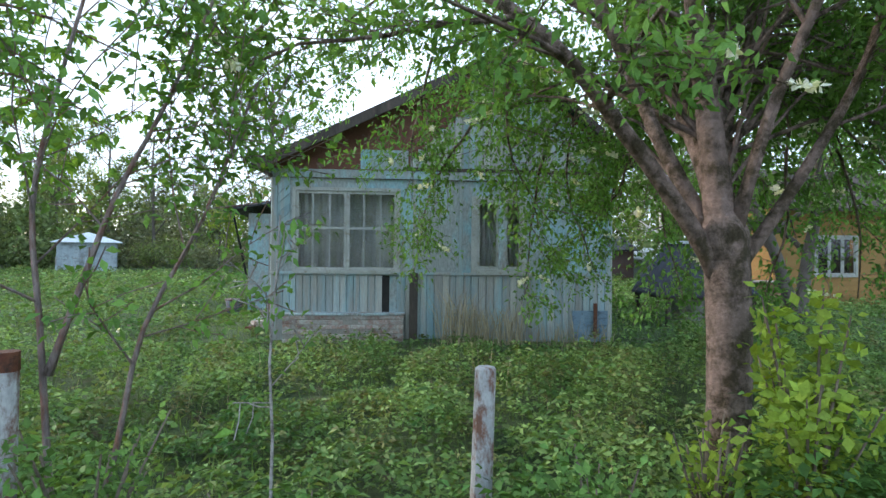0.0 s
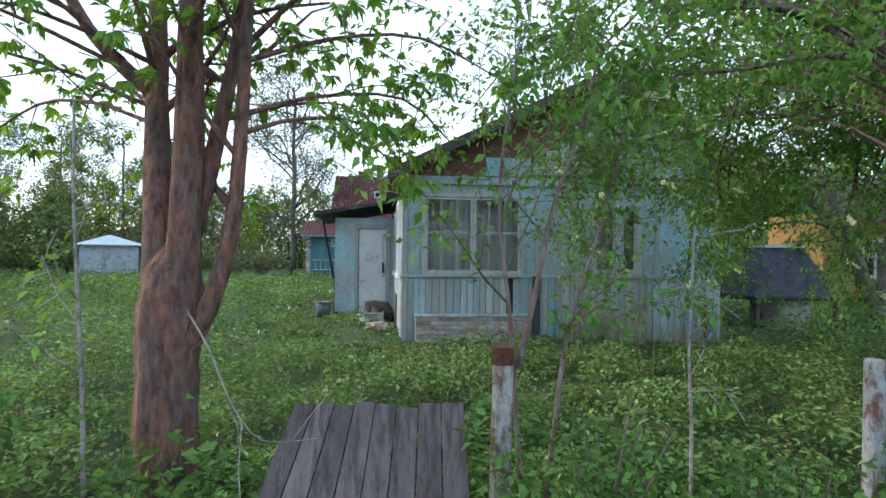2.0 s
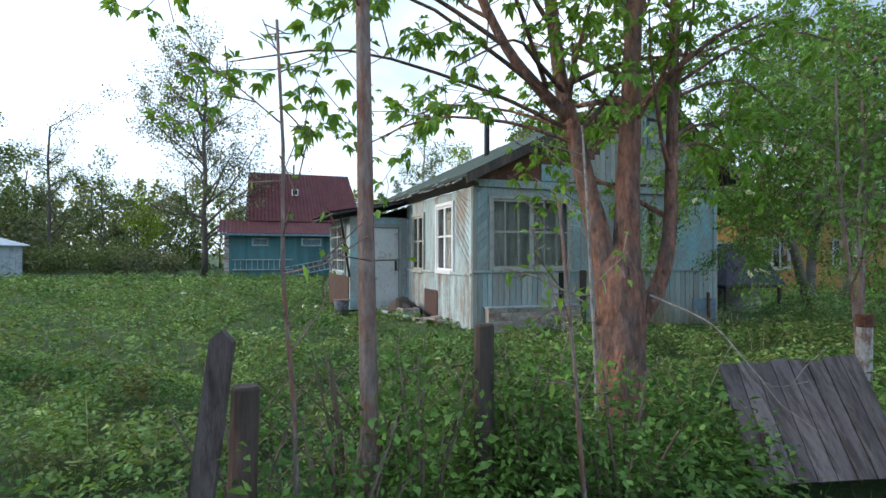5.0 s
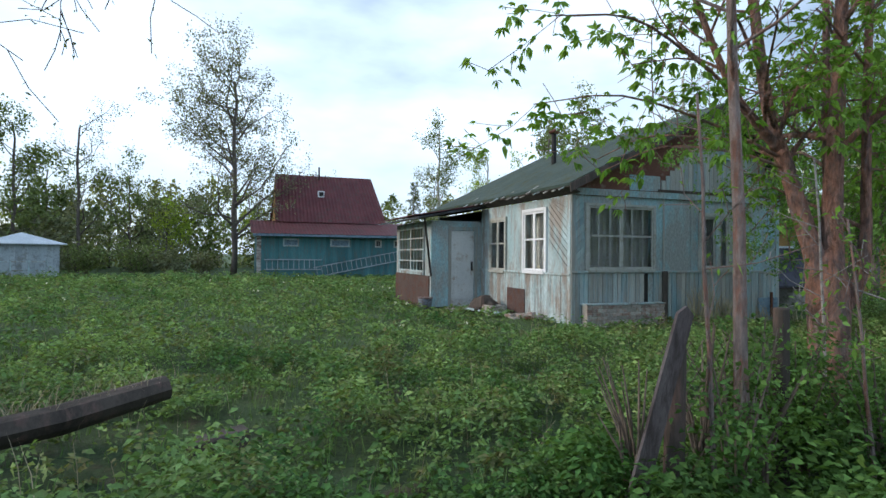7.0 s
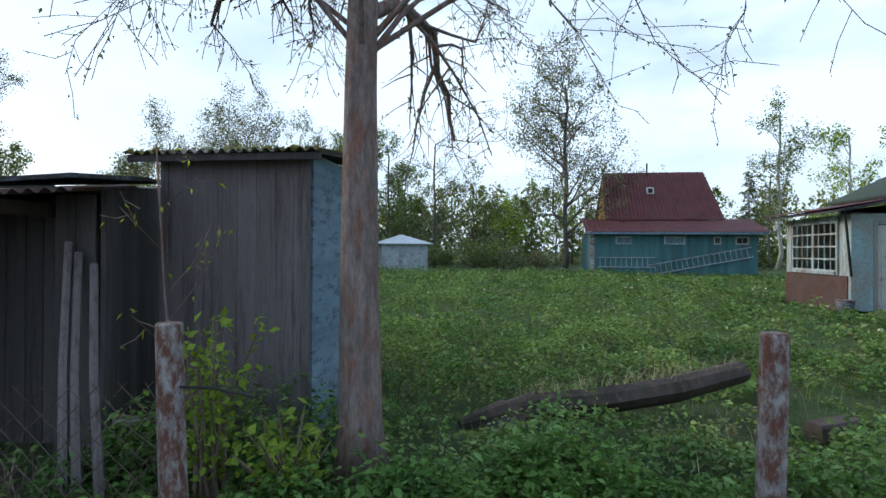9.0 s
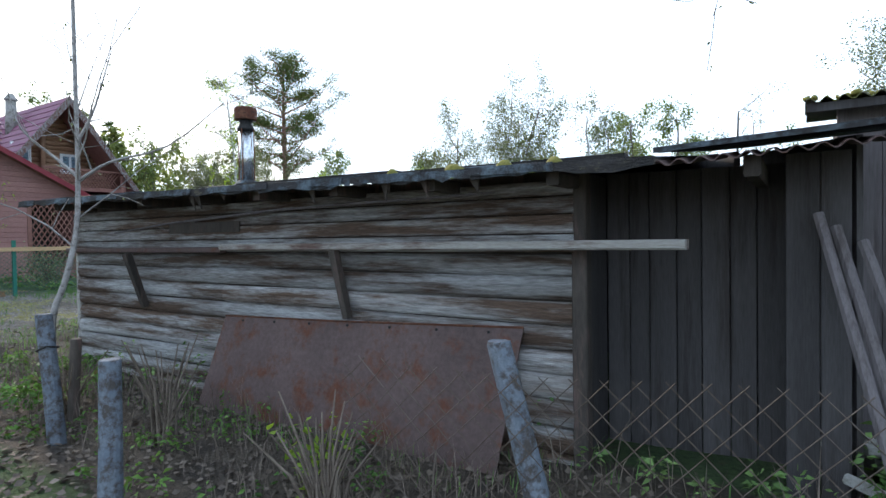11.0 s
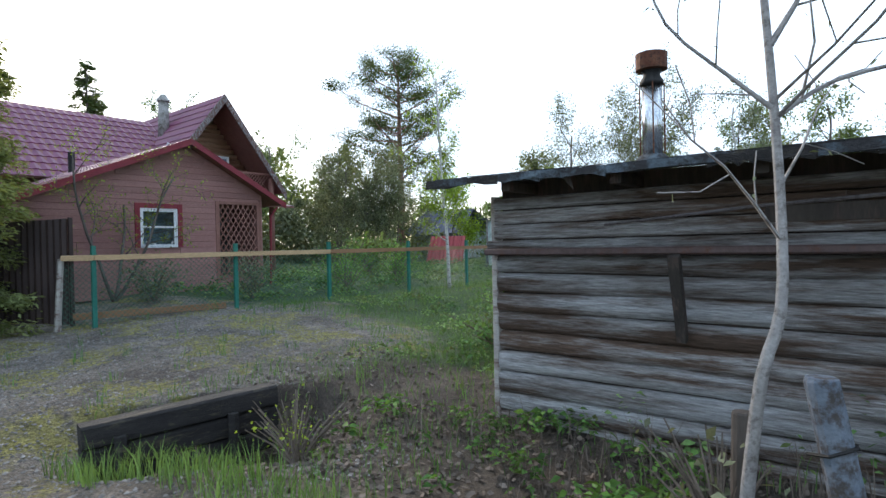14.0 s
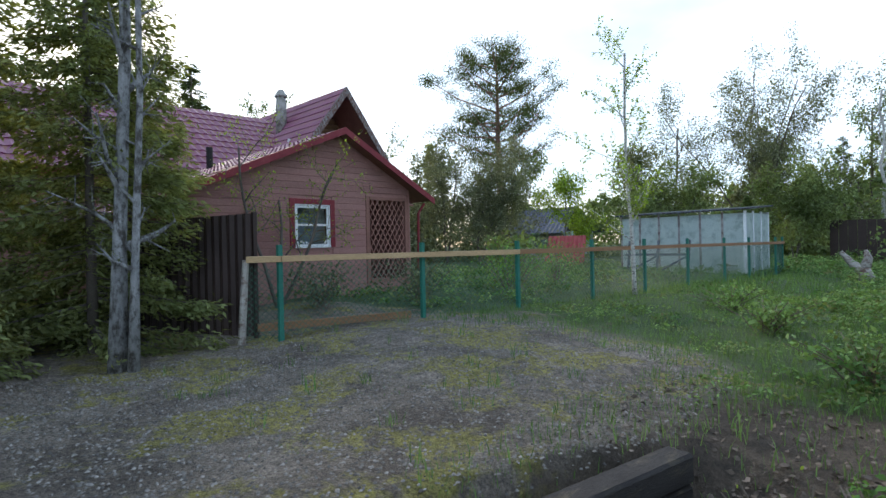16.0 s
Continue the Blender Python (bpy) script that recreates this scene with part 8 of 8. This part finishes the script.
for pts in (((-13.05, 2.17, 1.08), (-12.8, 2.1, 1.1), (-12.55, 2.05, 1.08)), ((-19.98, 1.62, 0.8), (-19.9, 1.565, 0.82), (-19.81, 1.6, 0.86), (-19.82, 1.7, 0.84))):
    w = part("wire_twist", Geo().tube(pts, [0.008] * len(pts), 5), M["black_iron"])
    tagged(w, "black wire twisted round a post", "wire")
# slumped board panel
bp = thing("board_panel", "slumped panel of grey weathered boards", "panel", (-2.4, 3.0, 0.4))
top_l, top_r, bot_l, bot_r = Vector((-2.88, 3.38, 0.97)), Vector((-1.99, 3.03, 1.06)), Vector((-3.12, 2.86, 0.36)), Vector((-1.98, 2.66, 0.34))
for i in range(8):
    a, b2 = i / 8 + 0.004, (i + 1) / 8 - 0.004
    up = R.uniform(-0.03, 0.03)
    q = [bot_l.lerp(bot_r, a), bot_l.lerp(bot_r, b2), top_l.lerp(top_r, b2), top_l.lerp(top_r, a)]
    d = (q[3] - q[0]).normalized() * up
    q[2] += d
    q[3] += d
    nn = (q[1] - q[0]).cross(q[3] - q[0]).normalized()
    put("board", Geo().prism([p + nn * R.uniform(0.0, 0.008) for p in q], -nn * 0.022), M["board_panel"], bp)
for k in (0.25, 0.75):
    p, q = bot_l.lerp(top_l, k), bot_r.lerp(top_r, k)
    put("batten", Geo().tube([p - Vector((0, -0.03, 0.05)), q - Vector((0, -0.03, 0.05))], [0.035, 0.035], 4), M["dark_wood"], bp)
for x, y in ((-2.9, 2.9), (-2.05, 2.7)):
    put("prop", Geo().tube([on(x, y, -0.05), (x, y + 0.1, 0.62)], [0.03, 0.03], 5), M["dark_wood"], bp)
# fallen beam in the yard grass
fb = part("fallen_beam", Geo().tube([(-11.3, 4.95, 0.30), (-10.6, 5.1, 0.36), (-9.9, 5.4, 0.42), (-9.15, 5.72, 0.55)], [0.13, 0.12, 0.12, 0.11], 8, 0.18, R), M["dark_wood"])
tagged(fb, "rotting split log lying in the grass", "log")
rt = part("rotten_stump", Geo().tube([(-11.6, 4.75, 0.05), (-11.5, 4.85, 0.2), (-11.2, 4.95, 0.34)], [0.24, 0.2, 0.13], 10, 0.35, R).tube([(-11.5, 4.8, 0.3), (-11.9, 4.6, 0.22)], [0.12, 0.05], 7, 0.2, R), M["dark_wood"])
tagged(rt, "dark rotten stump at the fallen log", "stump")
fs = part("beam_stub", Geo().chip(-0.22, -0.09, 0, 0.22, 0.09, 0.16, 0.02), M["dark_wood"])
fs.matrix_world = pose(-8.7, 4.9, g(-8.7, 4.9) + 0.05, 3, -4, 20)
tagged(fs, "short dark beam stub in the grass", "beam")


# ---- ground plants ----
NR = np.random.default_rng(77)


def scatter(n, x0, x1, y0, y1, keep=None):
    p = np.stack([NR.uniform(x0, x1, n), NR.uniform(y0, y1, n)], 1)
    return p[keep(p[:, 0], p[:, 1])] if keep else p


def blocked(x, y):
    """Places where buildings and the drive stand."""
    house_ = (x > -3.6) & (x < 3.9) & (y > 9.9) & (y < 18.2) & ~((x < -2.05) & (y < 14.5))
    shed_ = (x > -22.5) & (x < -14.3) & (y > 3.05) & (y < 6.7)
    priv_ = (x > VX0) & (x < VX1) & (y > VY0) & (y < VY1)
    well_ = (x > 6.0) & (x < 7.4) & (y > 11.5) & (y < 12.9)
    teal_ = (y > 37.5)
    return house_ | shed_ | priv_ | well_ | teal_


def clumpy(x, y, s=0.9):
    return 0.5 + 0.5 * np.sin(x * s * 2.1 + 1.3 * np.sin(y * s * 1.7)) * np.sin(y * s * 2.4 + 1.1 * np.sin(x * s * 1.3))


def mounds(x, y, cell, seed):
    """Height of leafy mounds, 0 to 1: one dome with its own centre and width in each cell."""
    best = np.zeros(len(x))
    ix, iy = np.floor(x / cell), np.floor(y / cell)
    for dx in (-1, 0, 1):
        for dy in (-1, 0, 1):
            kx, ky = ix + dx, iy + dy
            h1 = np.modf(np.abs(np.sin(kx * 127.1 + ky * 311.7 + seed) * 43758.5453))[0]
            h2 = np.modf(np.abs(np.sin(kx * 269.5 + ky * 183.3 + seed) * 24634.6345))[0]
            h3 = np.modf(np.abs(np.sin(kx * 419.2 + ky * 371.9 + seed) * 35412.731))[0]
            d2 = ((x - (kx + h1) * cell) ** 2 + (y - (ky + h2) * cell) ** 2) / (cell * (0.35 + 0.45 * h3)) ** 2
            best = np.maximum(best, np.clip(1 - d2, 0, 1) ** 0.6 * (0.35 + 0.65 * np.modf(h3 * 7.3)[0]))
    return best


def weeds(name, label, n, x0, x1, y0, y1, size, hmin, hmax, mat, per=7, keep=None, upright=0.9):
    c = scatter(n, x0, x1, y0, y1, lambda x, y: ~blocked(x, y) & (gravel_mask(x, y) < 0.35 + 0.25 * NR.random(len(x))) & (keep(x, y) if keep else True))
    m = len(c)
    x, y = c[:, 0], c[:, 1]
    dome = mounds(x, y, 5.0 * size + 0.5, 3.0)
    c = c[NR.random(m) < 0.22 + 1.1 * dome]
    m, x, y = len(c), c[:, 0], c[:, 1]
    wall = np.where((y > 8.6) & (x > -4.2) & (x < 4.5), 0.45, 1.0)
    mound = mounds(x, y, 5.0 * size + 0.5, 3.0) * (0.55 + 0.8 * clumpy(x + 3.1, y * 0.8, 0.37))
    h = (hmin + (hmax - hmin) * mound * NR.uniform(0.5, 1.15, m)) * wall
    z = gz(x, y)
    pos = np.repeat(np.stack([x, y, z], 1), per, 0)
    up = np.sqrt(NR.uniform(0.03, 1.0, m * per))
    hh = np.repeat(h, per) * up
    sz = np.repeat(size * NR.uniform(0.6, 1.3, m), per) * NR.uniform(0.6, 1.2, m * per)
    a = NR.uniform(0, 2 * np.pi, m * per)
    reach = np.repeat(0.25 * h + 0.6 * size, per) * (1.15 - 0.75 * up) * NR.uniform(0.2, 1.2, m * per)
    pos[:, 2] += hh
    pos[:, 0] += np.cos(a) * reach
    pos[:, 1] += np.sin(a) * reach
    way = np.stack([np.cos(a), np.sin(a), NR.uniform(-0.45, upright * 0.7, m * per)], 1)
    ob = leaves(name, pos, way, sz, M[mat], None, 0.5, NR, droop=0.2)
    return tagged(ob, label, "weeds", kind="stuff")


CLEAR = lambda x, y: (x > -21.8) & ~((np.abs(y - 5.0 - 0.34 * (x + 10.4)) < 0.33) & (x > -12.0) & (x < -8.4))
weeds("yard_weeds", "low green broad-leaved weeds over the yard", 27000, -24, 9, 3.0, 9.0, 0.068, 0.03, 0.62, "weed", 11, CLEAR)
weeds("yard_weeds", "low green broad-leaved weeds over the yard", 16000, -26, 16, 9.0, 20.0, 0.10, 0.03, 0.62, "weed", 8)
weeds("yard_weeds", "far green weeds over the yard", 10000, -32, 14, 20.0, 38.0, 0.17, 0.04, 0.6, "weed", 6)
weeds("fence_brush", "thick leafy nettle brush along the old fence", 7000, -6.6, 6.5, 1.75, 3.6, 0.072, 0.15, 1.0, "brush_leaf", 14, lambda x, y: ~((x > -3.15) & (x < -1.9) & (y < 3.3)))
weeds("fence_brush", "thick leafy brush along the old fence", 5600, -14.3, -6.6, 1.8, 3.4, 0.065, 0.05, 0.5, "brush_leaf", 10)
weeds("fence_brush", "thin leafy brush before the log shed", 900, -23.0, -14.3, 1.3, 2.9, 0.05, 0.03, 0.24, "brush_leaf", 9, lambda x, y: clumpy(x, y, 1.5) > 0.5)
weeds("drive_weeds", "leafy weeds on the drive's verges", 3000, -28.8, -21.8, 3.4, 14.0, 0.065, 0.03, 0.24, "weed", 8, lambda x, y: clumpy(x, y, 0.9) > 0.42)
weeds("fence_nettles", "tall nettle shoots in the fence brush", 900, -6.2, 6.0, 2.0, 3.5, 0.07, 0.5, 1.3, "brush_leaf", 14, lambda x, y: ~((x > -3.2) & (x < -1.85) & (y < 3.4)) & (clumpy(x, y, 1.3) > 0.5))
weeds("bank_weeds", "young green shoots on the bank by the log corner", 190, -23.6, -20.6, 1.7, 3.0, 0.075, 0.08, 0.42, "brush_leaf", 16, lambda x, y: clumpy(x, y, 1.8) > 0.45)
weeds("garden_weeds", "green garden weeds behind the fence", 3600, -40, -30.3, 2.5, 24.0, 0.13, 0.05, 0.4, "weed", 8)


def grassy(name, label, n, x0, x1, y0, y1, h0, h1, mat="grass", w=0.004, keep=None, limit=0.5):
    c = scatter(n, x0, x1, y0, y1, lambda x, y: ~blocked(x, y) & (gravel_mask(x, y) < limit) & (keep(x, y) if keep else True))
    m = len(c)
    pos = np.stack([c[:, 0], c[:, 1], gz(c[:, 0], c[:, 1]) - 0.01], 1)
    h = h0 + (h1 - h0) * NR.random(m) * clumpy(c[:, 0], c[:, 1], 1.4)
    ob = blades(name, pos, h, w * NR.uniform(0.6, 1.4, m), 0.5, M[mat], None, NR)
    return tagged(ob, label, "grass", kind="stuff")


grassy("yard_grass", "spring grass between the yard weeds", 34000, -25, 8, 2.4, 12, 0.06, 0.28, w=0.0045)
grassy("yard_grass", "spring grass over the far yard", 26000, -32, 14, 12, 38, 0.1, 0.34, w=0.009)
grassy("verge_grass", "tufted grass along the drive and ditch", 19000, -30, -22, 0.9, 14, 0.05, 0.24, limit=0.75, keep=lambda x, y: np.exp(-((x + 23.5) / 1.5) ** 2 - ((y - 3.3) / 1.3) ** 2) < 0.35 + 0.3 * clumpy(x, y, 2.0))
grassy("field_grass", "grass on the field behind the drive", 16000, -30, -20, 12, 36, 0.1, 0.4, w=0.009)
grassy("drive_grass", "sparse short grass on the gravel drive", 7000, -31, -22.5, 0.3, 9, 0.015, 0.06, limit=2, keep=lambda x, y: clumpy(x, y, 1.1) > 0.7)
grassy("drive_grass", "tufts of tall grass on the gravel drive", 14000, -30.5, -22.5, 0.6, 9, 0.10, 0.32, limit=2, keep=lambda x, y: clumpy(x, y, 2.1) > 0.9)
grassy("ditch_grass", "long pale grass in the ditch by the timbers", 1500, -25.0, -22.0, 0.3, 1.0, 0.15, 0.5, limit=2, keep=lambda x, y: clumpy(x, y, 1.6) > 0.5)
grassy("dry_grass", "dry straw-coloured stalks in the yard", 1200, -14, 6, 3.2, 10, 0.25, 0.8, "straw", 0.003, keep=lambda x, y: clumpy(x, y, 0.8) > 0.6)
grassy("dry_grass", "dry twigs and stalks in the ditch brush", 2200, -23, -9, 1.6, 3.0, 0.15, 0.6, "twig", 0.0035)
grassy("dry_reeds", "dry pale reed stalks by the house wall", 240, 0.75, 2.2, 9.35, 9.9, 0.6, 1.25, "straw", 0.007, limit=2)
grassy("dry_reeds", "dry pale reed stalks by the house wall", 120, 2.3, 3.6, 9.2, 9.8, 0.3, 0.8, "straw", 0.006, limit=2)

def on_log(n):
    u = NR.random(n)
    return np.stack([-11.4 + 2.2 * u, 4.95 + 0.75 * u + NR.normal(size=n) * 0.06, 0.38 + 0.2 * u], 1)


lg = on_log(260)
tagged(blades("dry_grass", lg, NR.uniform(0.06, 0.22, 260), NR.uniform(0.002, 0.004, 260), 1.6, M["straw"], None, NR), "dry grass matted over the fallen log", "grass", kind="stuff")
c = scatter(150, -24, 4, 9, 34, lambda x, y: ~blocked(x, y) & (clumpy(x, y, 0.35) > 0.6))
pos = np.repeat(np.stack([c[:, 0], c[:, 1], gz(c[:, 0], c[:, 1]) + 0.27], 1), 8, 0)
tagged(leaves("dandelion_clocks", pos, NR.normal(size=(len(pos), 3)), np.full(len(pos), 0.05), M["blossom"], None, 0.8, NR), "white dandelion clocks in the yard grass", "flowers", kind="stuff")
# litter of dead leaves and gravel stones
c = np.concatenate([scatter(5200, -24.3, -15.0, 0.7, 3.0), scatter(700, -25.5, -22.4, 2.2, 4.2)])
pos = np.stack([c[:, 0], c[:, 1], gz(c[:, 0], c[:, 1]) + 0.012], 1)
a = NR.uniform(0, 6.28, len(c))
tagged(leaves("leaf_litter", pos, np.stack([np.cos(a), np.sin(a), NR.uniform(-0.1, 0.3, len(c))], 1), NR.uniform(0.03, 0.07, len(c)), M["twig"], None, 0.7, NR), "brown dead leaves in the ditch", "leaves", kind="stuff")
c = scatter(22000, -31, -22.5, -0.8, 6.0, lambda x, y: gravel_mask(x, y) > 0.5)
pos = np.stack([c[:, 0], c[:, 1], gz(c[:, 0], c[:, 1])], 1)
s = (NR.uniform(0.006, 0.02, len(c)))[:, None]
oct_ = np.array(((1, 0, 0.1), (0, 1, 0.15), (-1, 0, 0.05), (0, -1, 0.1), (0, 0, 0.8)))
v = (pos[:, None, :] + oct_[None] * s[:, None, :] * NR.uniform(0.7, 1.3, (len(c), 5, 1))).reshape(-1, 3)
tagged(arrays("gravel_stones", v, 4, len(c), ((0, 1, 4), (1, 2, 4), (2, 3, 4), (3, 0, 4)), M["pebble"]), "loose gravel stones on the drive", "gravel", kind="stuff")
